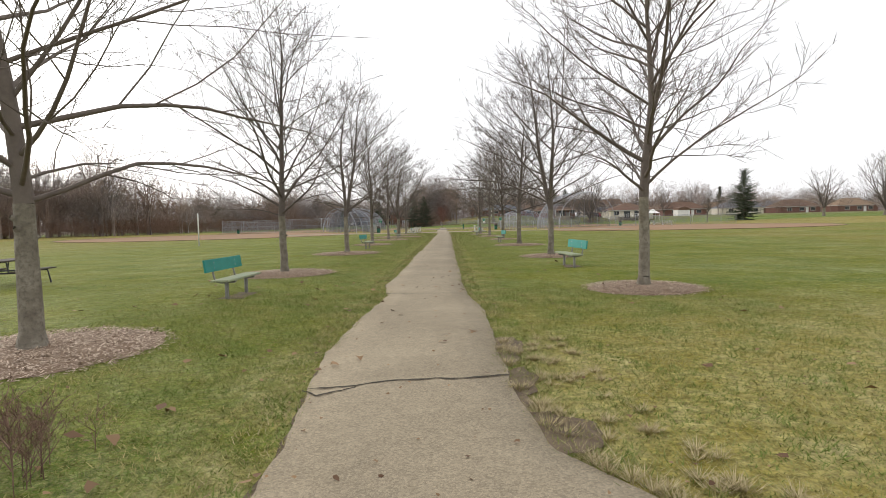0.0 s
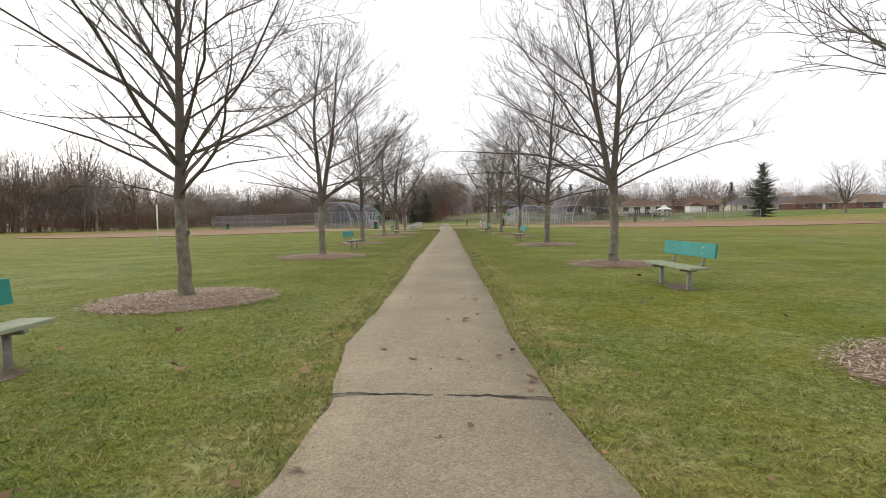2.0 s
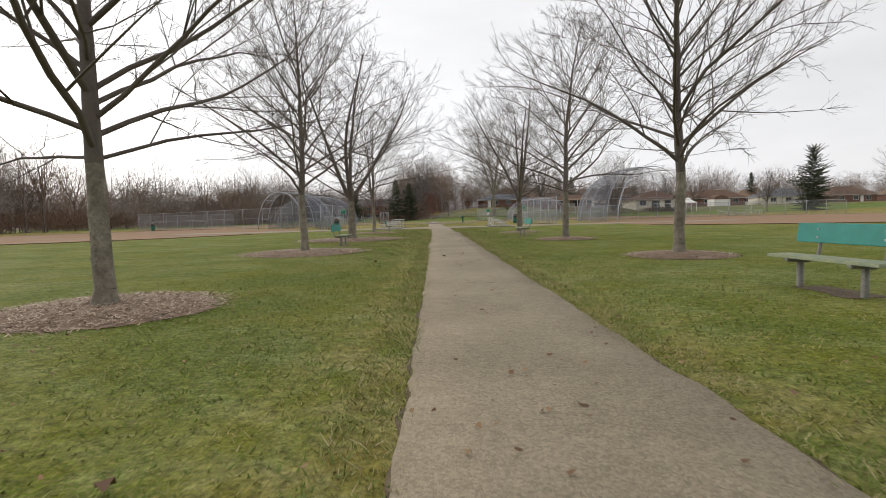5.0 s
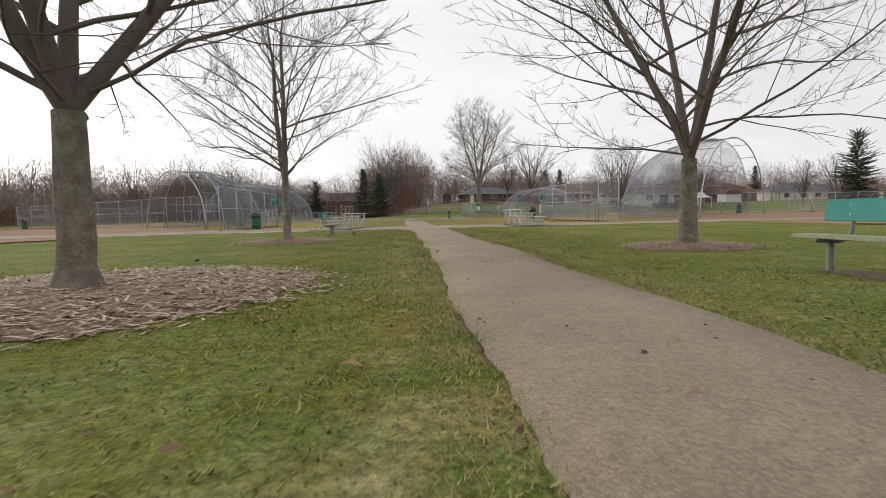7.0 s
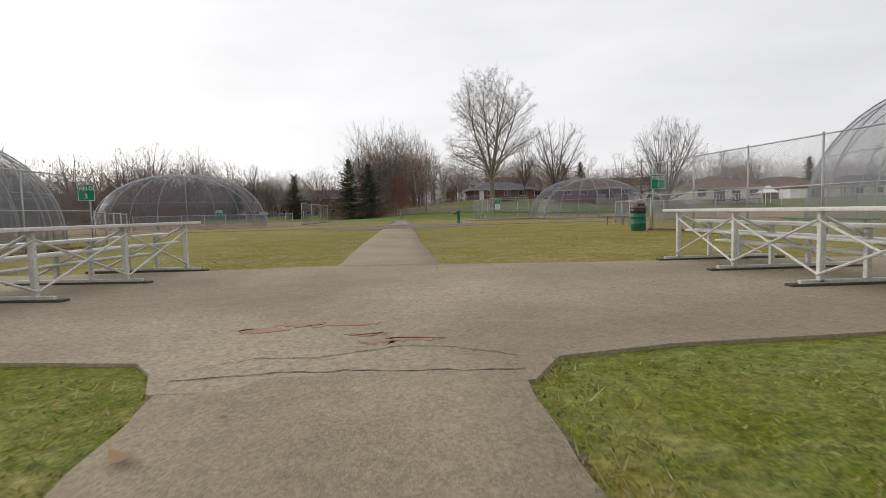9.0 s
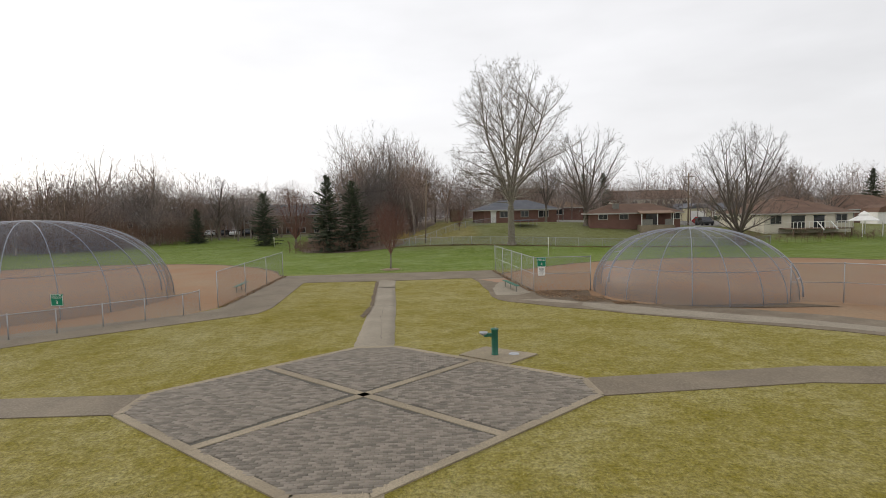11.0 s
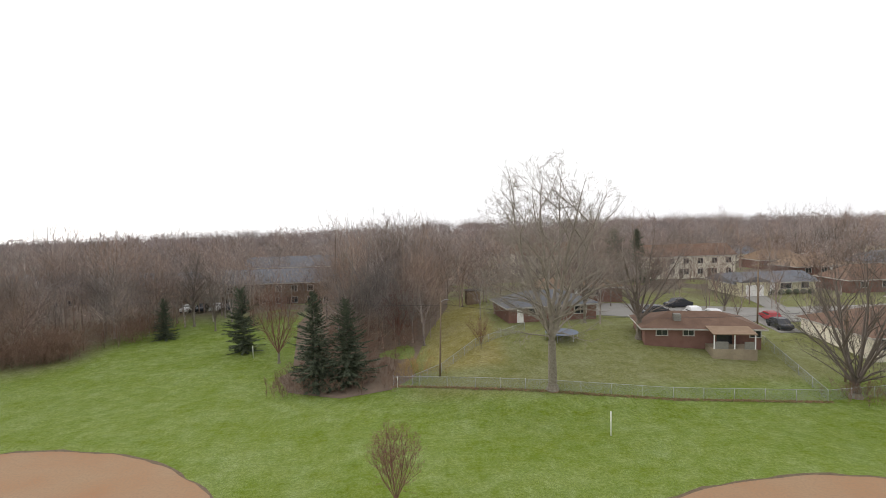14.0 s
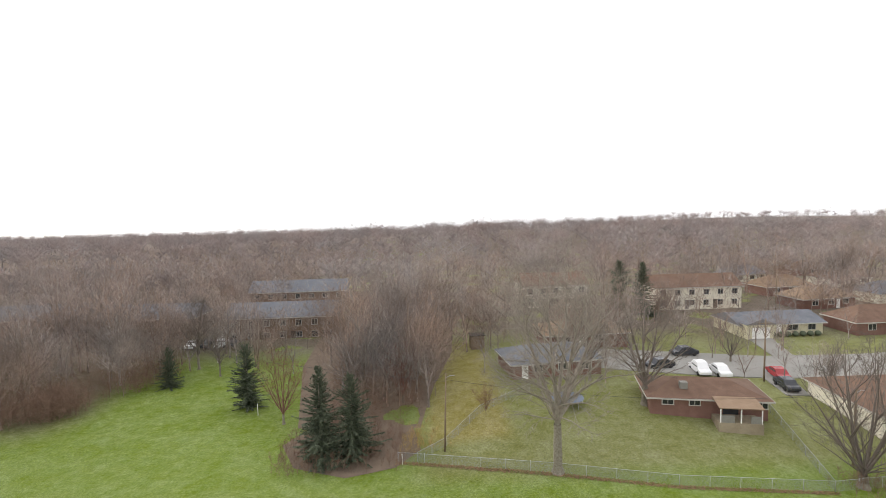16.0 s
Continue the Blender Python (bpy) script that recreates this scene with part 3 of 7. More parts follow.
def crack(pts, width, seed, owner, z=0.037):
    """A ragged open joint across the paving, filled with dark soil."""
    rng = np.random.default_rng(seed)
    m, line = Mesh(), []
    for (x0, y0), (x1, y1) in zip(pts, pts[1:]):
        n = max(2, int(math.hypot(x1 - x0, y1 - y0) / 0.05))
        line += [(x0 + (x1 - x0) * i / n, y0 + (y1 - y0) * i / n) for i in range(n)]
    line.append(pts[-1])
    off = np.cumsum(rng.normal(0, 0.011, len(line)))
    off -= np.linspace(off[0], off[-1], len(line))
    horiz = abs(pts[-1][0] - pts[0][0]) > abs(pts[-1][1] - pts[0][1])
    for i, (x, y) in enumerate(line):
        w = width * (0.35 + 0.9 * rng.random())
        o = off[i]
        m.v += [(x, y + o - w, z), (x, y + o + w, z)] if horiz else [(x + o - w, y, z), (x + o + w, y, z)]
    for i in range(len(line) - 1):
        m.f.append((2 * i, 2 * i + 2, 2 * i + 3, 2 * i + 1))
    return part("crack", m, M_CRACK, owner)


crack([(2.26, -1.6), (2.68, -1.53), (2.98, -1.38), (3.56, -1.3), (4.15, -1.23)], 0.018, 1, pathway)
crack([(2.22, -1.65), (2.38, -1.8), (2.7, -1.55)], 0.02, 11, pathway)
for k, (yy, wd) in enumerate([(4.87, 0.02), (13.9, 0.004), (34.0, 0.006), (41.15, 0.012), (55.23, 0.014), (63.04, 0.008)]):
    cx_, hw_ = along(LINE, yy)
    crack([(cx_ - hw_, yy + 0.05), (cx_ - 0.2, yy), (cx_ + hw_, yy - 0.07)], wd, 20 + k, pathway)
crack([(0.55, 115.0), (0.2, 119.5), (0.25, 123.9), (-0.8, 124.6)], 0.006, 41, far_path)
crack([(-0.75, 129.8), (0.4, 130.3)], 0.012, 42, far_path)

# cross walk with the bleachers, paved in concrete
plaza = part("plaza", Mesh().poly([(-24, 72.9), (-10, 73.6), (-1.0, 74.1), (0.0, 73.95), (0.2, 73.7), (0.38, 73.3), (2.5, 73.3), (2.75, 73.75), (3.6, 73.95), (5.2, 74.05), (17, 73.8), (30, 72.5),
             (30, 77.8), (16, 78.8), (9.3, 79.1), (4.5, 79.6), (2.28, 79.95), (0.35, 80.25), (-2.0, 80.0), (-9, 80.3), (-24, 79.0)], -0.05, 0.028), M_CONCRETE)
tagged(plaza, "broad worn concrete cross walk stained with red clay", "pavement", kind="structure")
crack([(0.42, 73.75), (0.8, 73.96), (1.2, 73.9), (1.7, 74.14), (2.1, 74.06), (2.5, 73.78)], 0.005, 51, plaza, 0.032)
# path-to-plaza edge: thin shadow along the colour change, drawn as a dark strip
crack([(0.4, 73.52), (1.05, 73.6), (1.65, 73.56), (2.48, 73.5)], 0.007, 52, plaza, 0.032)
crack([(0.38, 80.2), (1.4, 80.05), (2.25, 79.9)], 0.012, 53, plaza, 0.032)


def stain(pts, z, owner, material, seed, name="clay_stain"):
    """A thin irregular patch."""
    rng = np.random.default_rng(seed)
    out = []
    n = len(pts)
    for i in range(n):
        a, b = pts[i], pts[(i + 1) % n]
        for k in range(5):
            f = k / 5
            out.append((a[0] + (b[0] - a[0]) * f + rng.normal(0, 0.028), a[1] + (b[1] - a[1]) * f + rng.normal(0, 0.02)))
    return part(name, Mesh().poly(out, z - 0.004, z), material, owner)


M_CLAYSTAIN = surface("clay_stain", [(0.35, 0.185, 0.112), (0.33, 0.235, 0.16), (0.32, 0.225, 0.15)], 5.0, 18.0, 0.95, 0.1, coord="World")
for k, (cx_, cy_, rx_, ry_) in enumerate([(1.2, 74.95, 0.34, 0.07), (0.85, 75.0, 0.2, 0.1), (0.55, 74.82, 0.22, 0.09), (1.82, 74.36, 0.2, 0.08), (1.55, 74.28, 0.12, 0.05), (1.45, 74.55, 0.15, 0.05)]):
    stain([(cx_ + rx_ * math.cos(w), cy_ + ry_ * math.sin(w)) for w in np.linspace(0, 5.2, 6)], 0.0325, plaza, M_CLAYSTAIN, 100 + k)

# square of pavers with the corners cut, at the hub of the four fields
HUB = (0.45, 108.0)
OCT = [(-0.85, 5.85), (-6.85, 0.85), (-6.85, -0.85), (-0.85, -5.85), (0.75, -5.85), (7.15, -0.75), (7.15, 0.8), (0.75, 5.85)]
hub_square = part("hub_square", Mesh().poly([(HUB[0] + a, HUB[1] + b) for a, b in OCT], -0.05, 0.024), M_JOINT)
tagged(hub_square, "eight-sided court of weathered grey pavers with pale concrete bands", "pavement", kind="structure")


def band(a, b, w, owner, z=0.04):
    d = Vector((b[0] - a[0], b[1] - a[1], 0))
    n = Vector((-d.y, d.x, 0)).normalized() * w / 2
    pts = [(a[0] - n.x, a[1] - n.y), (b[0] - n.x, b[1] - n.y), (b[0] + n.x, b[1] + n.y), (a[0] + n.x, a[1] + n.y)]
    return part("concrete_band", Mesh().poly(pts, -0.03, z), M_CONCRETE, owner)


oct_world = [(HUB[0] + a * 0.975, HUB[1] + b * 0.975) for a, b in OCT]
for a, b in zip(oct_world, oct_world[1:] + oct_world[:1]):
    band(a, b, 0.26, hub_square)
for a, b in (((-3.75, 3.35), (3.85, -3.3)), ((3.85, 3.35), (-3.75, -3.3))):
    band((HUB[0] + a[0], HUB[1] + a[1]), (HUB[0] + b[0], HUB[1] + b[1]), 0.28, hub_square, 0.042)


# pavers laid in running rows between the bands; those on the north side stand singly
def in_hub(x, y):
    inside = True
    n = len(OCT)
    for i in range(n):
        (x0, y0), (x1, y1) = OCT[i], OCT[(i + 1) % n]
        d = math.hypot(x1 - x0, y1 - y0)
        inside = inside and ((x1 - x0) * (y - y0) - (y1 - y0) * (x - x0)) / d > 0.24
    return inside and abs(x * 0.655 + y * 0.755 - 0.02) > 0.24 and abs(x * 0.655 - y * 0.755 + 0.02) > 0.24


brick_me = Mesh()
brick_me.v = [(a * 0.097 * k, b * 0.047 * k, z) for k, z in ((1.0, 0.0), (1.0, 0.014), (0.93, 0.019)) for a, b in ((-1, -1), (1, -1), (1, 1), (-1, 1))]
brick_me.f = [(i + k, i + 1 + k if i < 3 else k, i + 5 + k if i < 3 else 4 + k, i + 4 + k) for k in (0, 4) for i in range(4)] + [(8, 9, 10, 11)]
brick_data = brick_me.data("paver", M_PAVER)
rest, single = [], 0
rows_ = [(r, c) for r in range(116) for c in range(70)]
for r, c in rows_:
    px, py = -7.0 + c * 0.202 + (0.101 if r % 2 else 0), -5.8 + r * 0.101
    if not in_hub(px, py):
        continue
    if py > 4.15 and single < 300:
        ob = part("paver", brick_data, None, hub_square)
        ob.matrix_basis = pose(HUB[0] + px, HUB[1] + py, 0.022)
        single += 1
    else:
        rest.append((HUB[0] + px, HUB[1] + py))
base_v, base_f = np.array(brick_me.v), np.array(brick_me.f)
shift = np.array([(x, y, 0.022 + 0.003 * math.sin(x * 91 + y * 57)) for x, y in rest])
joined = part("paver_field", raw("paver_field", (base_v[None] + shift[:, None]).reshape(-1, 3), (base_f[None] + 12 * np.arange(len(rest))[:, None, None]).reshape(-1, 4), M_PAVERS), None, hub_square)
joined["kind"] = "stuff"


def slab(name, pts, label, material=M_WALK, top=0.028, cat="pavement"):
    ob = part(name, Mesh().poly(pts, -0.06, top), material)
    return tagged(ob, label, cat, kind="structure")


slab("cross_walk_north", [(-10.1, 140.6), (-10.0, 134.0), (-7.1, 134.9), (-6.9, 135.4), (-1.2, 135.15), (0.4, 135.1), (6.5, 135.45), (7.2, 134.8), (9.6, 135.2), (9.25, 140.75), (3.2, 140.6)],
     "wide dark concrete walk beyond the lawn", M_WALK, 0.030)
slab("walk_west", [(-10.0, 134.05), (-9.7, 124.3), (-10.8, 122.6), (-16.8, 119.3), (-30, 108), (-27.5, 105.5), (-14.7, 116.8), (-6.85, 122.2), (-6.5, 124), (-7.05, 134.95)],
     "concrete walk beside a chain-link fence", M_WALK, 0.026)
walk_e = slab("walk_east", [(6.6, 135.0), (6.9, 132.8), (6.86, 130.3), (7.0, 128.1), (6.87, 125.9), (7.1, 124.4), (7.6, 123.6), (8.9, 122.5), (10.05, 121.3), (11.6, 120.3), (13.2, 118.8), (20.3, 113.6), (30, 104), (32, 106), (22.4, 116.7), (18.0, 120.2), (14.4, 121.75), (12.2, 123.6), (10.2, 126.6), (9.7, 135.25)],
     "muddy concrete walk curving behind a domed backstop", M_MUD, 0.026)
for k, pts in enumerate([[(7.0, 134.5), (8.3, 132.1), (7.45, 129.3), (7.2, 126.2), (8.5, 125.8), (9.7, 126.9), (9.9, 130), (9.6, 134.9)], [(8.4, 124.2), (9.9, 124.1), (11.2, 123.1), (11.6, 122.3), (10.9, 122.35), (9.6, 123.2)],
                         [(11.75, 122.5), (13.3, 121.6), (15.4, 119.7), (20.3, 116.2), (30, 106.4), (29.6, 105.2), (20.3, 114.5), (13.4, 118.95), (12.4, 119.95), (11.4, 121.5)]]):
    stain(pts[::-1], 0.0325, walk_e, M_PALEWALK, 80 + k, "bare_slab")
stain([(7.2, 134.2), (8.2, 132.2), (9.3, 132.6), (9.4, 134.4)][::-1], 0.0365, walk_e, M_CLAYSTAIN, 84)
stain([(-0.98, 134.7), (0.44, 134.6), (0.44, 131.05), (-0.84, 131.15)][::-1], 0.0475, far_path, M_PALEWALK, 85, "bare_slab")
for k, pts in enumerate([[(-1.22, 134.5), (-0.95, 134.6), (-0.8, 131.0), (-0.62, 127.0), (-0.5, 123.4), (-0.72, 123.4), (-0.86, 127.0), (-1.02, 131.0)], [(-0.75, 122.8), (-0.5, 123.2), (-0.55, 121.0), (-0.72, 119.9), (-0.95, 120.4)]]):
    stain(pts[::-1], 0.05, far_path, M_SOIL, 88 + k, "soil_edge")
crack([(-0.9, 131.05), (-0.2, 131.12), (0.5, 130.95)], 0.05, 51, far_path, 0.052)
crack([(-0.55, 123.35), (0.2, 123.2), (0.84, 123.1)], 0.045, 52, far_path, 0.052)
slab("spoke_east", [(7.55, 107.2), (14.2, 107.6), (22, 106.2), (30, 103.8), (30.5, 105.6), (22.5, 108.0), (15.4, 109.2), (7.55, 108.85)], "asphalt footpath leading off to a ball field", M_WALK)
slab("spoke_west", [(-6.35, 108.85), (-14, 109.0), (-24, 107.0), (-23.6, 105.2), (-14, 107.4), (-6.35, 107.2)], "asphalt footpath leading off to a ball field", M_WALK)


def clay(name, c, r, cut, label):
    """A skinned infield: a disc of clay cut by fence lines, a little lower than the turf lip round it."""
    pts = []
    rng = np.random.default_rng(int(r * 10 + c[0]))
    for k in range(120):
        a = 2 * math.pi * k / 120
        rr = r + rng.normal(0, 0.08)
        x, y = c[0] + rr * math.cos(a), c[1] + rr * math.sin(a)
        for (px, py), (nx_, ny_) in cut:
            d = (x - px) * nx_ + (y - py) * ny_
            if d < 0:
                x, y = x - d * nx_, y - d * ny_
        pts.append((x, y))
    ob = part(name, Mesh().poly(pts, -0.06, 0.014), M_CLAY)
    lip = Mesh()          # crumbled edge where turf overhangs the clay
    free = [k for k in range(120) if all(math.hypot(pts[j % 120][0] - c[0], pts[j % 120][1] - c[1]) > r - 0.4 for j in (k, k + 1))]
    for k in free:
        ring = []
        for j, w in ((k, 0.0), (k + 1, 0.0), (k + 1, 1.0), (k, 1.0)):
            x, y = pts[j % 120]
            f = 1 + w * (0.22 + 0.12 * math.sin(2.3 * (j % 120)) + 0.08 * math.sin(0.7 * (j % 120))) / r
            ring.append((c[0] + (x - c[0]) * f, c[1] + (y - c[1]) * f, 0.016 + 0.03 * w))
        lip.f.append(tuple(range(len(lip.v), len(lip.v) + 4)))
        lip.v += ring
    part("turf_lip", lip, M_SOIL, ob)
    return tagged(ob, label, "infield", kind="structure")


clay("infield_east_north", (29, 122.8), 24.4, [((9.7, 130), (1, 0.06)), ((20, 121.2), (0.35, 0.937))], "skinned ball-field infield of damp reddish clay")
clay("infield_west_north", (-33.2, 133), 24.2, [((-10.05, 130), (-1, 0)), ((-17, 122.4), (-0.57, 0.82))], "skinned ball-field infield of raked brown clay")
clay("infield_east_south", (37, 81), 24.0, [((19, 88), (0.72, -0.69)), ((18.0, 85), (1, 0.0))], "skinned ball-field infield of reddish clay")
clay("infield_west_south", (-35, 82), 24.0, [((-18, 92), (-0.70, -0.71)), ((-14.0, 85), (-1, 0.0))], "skinned ball-field infield of brown clay")

apron = part("clay_apron", Mesh().poly([(-9.9, 124.7), (-9.95, 140.2), (-20, 141), (-38, 130), (-36, 112), (-30, 108.1), (-16.8, 119.35), (-10.8, 122.7)], -0.06, 0.010), M_CLAY)
tagged(apron, "trampled clay between a fence and a walk", "infield", kind="structure")
apron2 = part("clay_apron", Mesh().poly([(10.1, 126.7), (12.2, 123.7), (16.0, 120.5), (20.0, 118.3), (31, 107.2), (38, 112), (34, 128), (16, 136), (9.8, 135)], -0.06, 0.010), M_CLAY)
tagged(apron2, "trampled clay round a domed backstop", "infield", kind="structure")

# worn soil along the path's edges
for k, pts in enumerate([[(4.05, -0.85), (4.08, 0.5), (4.36, 0.55), (4.45, 0.1), (4.3, -0.7)], [(4.05, -2.05), (4.08, -1.05), (4.34, -0.85), (4.42, -1.4), (4.22, -2.1)], [(4.2, -3.05), (4.15, -2.3), (4.3, -2.2), (4.72, -2.45), (4.65, -2.85)],
                         [(10.3, 127.2), (11.15, 127.6), (13.5, 126.9), (13.0, 124.7), (13.7, 123.1), (14.4, 121.8), (11.85, 122.75), (10.0, 124.35), (9.75, 126.0)], [(14.4, 121.75), (16.4, 120.7), (22.9, 120.2), (24.5, 118.9), (16, 119.7)]]):
    ob = stain(pts[::-1], 0.018 if k < 3 else 0.0345, None, M_SOIL, 60 + k, "soil_patch")
    tagged(ob, "patch of bare dark soil with dead grass", "soil", kind="structure")

# street, drives
slab_pts = lambda pts: [(x, y, gz(x, y)) for x, y in pts]
street = part("street", Mesh().poly(slab_pts([(20, 195.5), (33, 191.5), (45, 189.5), (56, 188.5), (75, 189), (110, 192), (160, 196), (160, 205), (110, 201), (75, 199), (60, 199.5), (47, 201.5), (34, 202.5), (20, 206)]), -0.2, 0.10), M_ROAD)
tagged(street, "pale concrete residential street", "road", kind="structure")
drive = part("driveway", Mesh().poly(slab_pts([(61.5, 199.5), (65, 199.2), (68.2, 210), (63.6, 210.2)]), -0.2, 0.12), M_ROAD)
tagged(drive, "concrete driveway up to a garage", "driveway", kind="structure")
drive2 = part("driveway", Mesh().poly(slab_pts([(51.4, 181.4), (54.8, 181.4), (57, 189), (53, 189.5)]), -0.2, 0.12), M_ROAD)
tagged(drive2, "concrete driveway between two houses", "driveway", kind="structure")

M_FLOOR = surface("brush_floor", [(0.11, 0.08, 0.06), (0.17, 0.125, 0.09), (0.21, 0.16, 0.11)], 0.8, 12.0, 1.0, 0.6, 0, 0.05, coord="World")
for k, pts in enumerate([[(-16.8, 176.1), (-14, 170.3), (-7.7, 167.5), (-2.2, 168.8), (0.6, 172), (-0.5, 178), (-14, 181)], [(-16, 181), (0.5, 177), (2.5, 190), (6, 205), (8, 240), (-22, 240), (-21, 206)]]):
    fine = []
    for (x0, y0), (x1, y1) in zip(pts, pts[1:] + pts[:1]):
        fine += [(x0 + (x1 - x0) * f, y0 + (y1 - y0) * f) for f in np.linspace(0, 1, 9)[:-1]]
    mid_x, mid_y = np.mean([q[0] for q in pts]), np.mean([q[1] for q in pts])
    m = Mesh()
    m.v = [(mid_x, mid_y, gz(mid_x, mid_y) + 0.05)]
    for g in (0.33, 0.66, 1.0):
        m.v += [(mid_x + (x - mid_x) * g, mid_y + (y - mid_y) * g, gz(mid_x + (x - mid_x) * g, mid_y + (y - mid_y) * g) + 0.05) for x, y in fine]
    n = len(fine)
    m.f = [(0, 1 + i, 1 + (i + 1) % n) for i in range(n)] + [(1 + b * n + i, 1 + (b + 1) * n + i, 1 + (b + 1) * n + (i + 1) % n, 1 + b * n + (i + 1) % n) for b in (0, 1) for i in range(n)]
    tagged(part("brush_floor", m, M_FLOOR), "brown floor of dead leaves under brush and trees", "ground", kind="structure")


# ---- trees ----
class Wood:
    """Collects tapered tubes for branches in plain lists."""

    def __init__(self):
        self.v, self.f = [], []

    def limb(self, pts, r0, r1, sides):
        n, base, ref = len(pts), len(self.v), None
        for i, p in enumerate(pts):
            d = pts[min(i + 1, n - 1)] - pts[max(i - 1, 0)]
            d /= np.linalg.norm(d) + 1e-9
            if ref is None:
                ref = np.array([1.0, 0, 0]) if abs(d[0]) < 0.8 else np.array([0, 1.0, 0])
            a = ref - d * (ref @ d)
            a /= np.linalg.norm(a) + 1e-9
            ref, b = a, np.cross(d, a)
            r = r0 + (r1 - r0) * (i / (n - 1))
            for k in range(sides):
                w = 2 * math.pi * k / sides
                self.v.append(p + r * (math.cos(w) * a + math.sin(w) * b))
        for i in range(n - 1):
            for k in range(sides):
                k2 = (k + 1) % sides
                a, b, c, d = base + i * sides + k, base + i * sides + k2, base + (i + 1) * sides + k2, base + (i + 1) * sides + k
                self.f += [(a, b, c), (a, c, d)]

    def sliver(self, rng, p, q, w):
        s = np.cross(q - p, rng.normal(0, 1, 3))
        s *= w / (np.linalg.norm(s) + 1e-9)
        b = len(self.v)
        self.v += [p - s, p + s, q]
        self.f.append((b, b + 1, b + 2))

    def mesh(self, name, material):
        return raw(name, np.array(self.v), np.array(self.f), material, True)


def bend(rng, p, d, length, n, wander, lift):
    """A wandering line from p towards d that bends upward by lift."""
    pts, p, d = [np.array(p, float)], np.array(p, float), np.array(d, float)
    for _ in range(n):
        d = d + rng.normal(0, wander, 3) + np.array([0, 0, lift])
        d /= np.linalg.norm(d)
        p = p + d * length / n
        pts.append(p)
    return pts


def fork(rng, d, angle):
    """A way that leaves d by about the angle."""
    s = rng.normal(0, 1, 3)
    s -= d * (s @ d)
    s /= np.linalg.norm(s) + 1e-9
    return d * math.cos(angle) + s * math.sin(angle)


def at(pts, f):
    k = f * (len(pts) - 1)
    i = min(int(k), len(pts) - 2)
    d = pts[i + 1] - pts[i]
    return pts[i] + d * (k - i), d / (np.linalg.norm(d) + 1e-9)


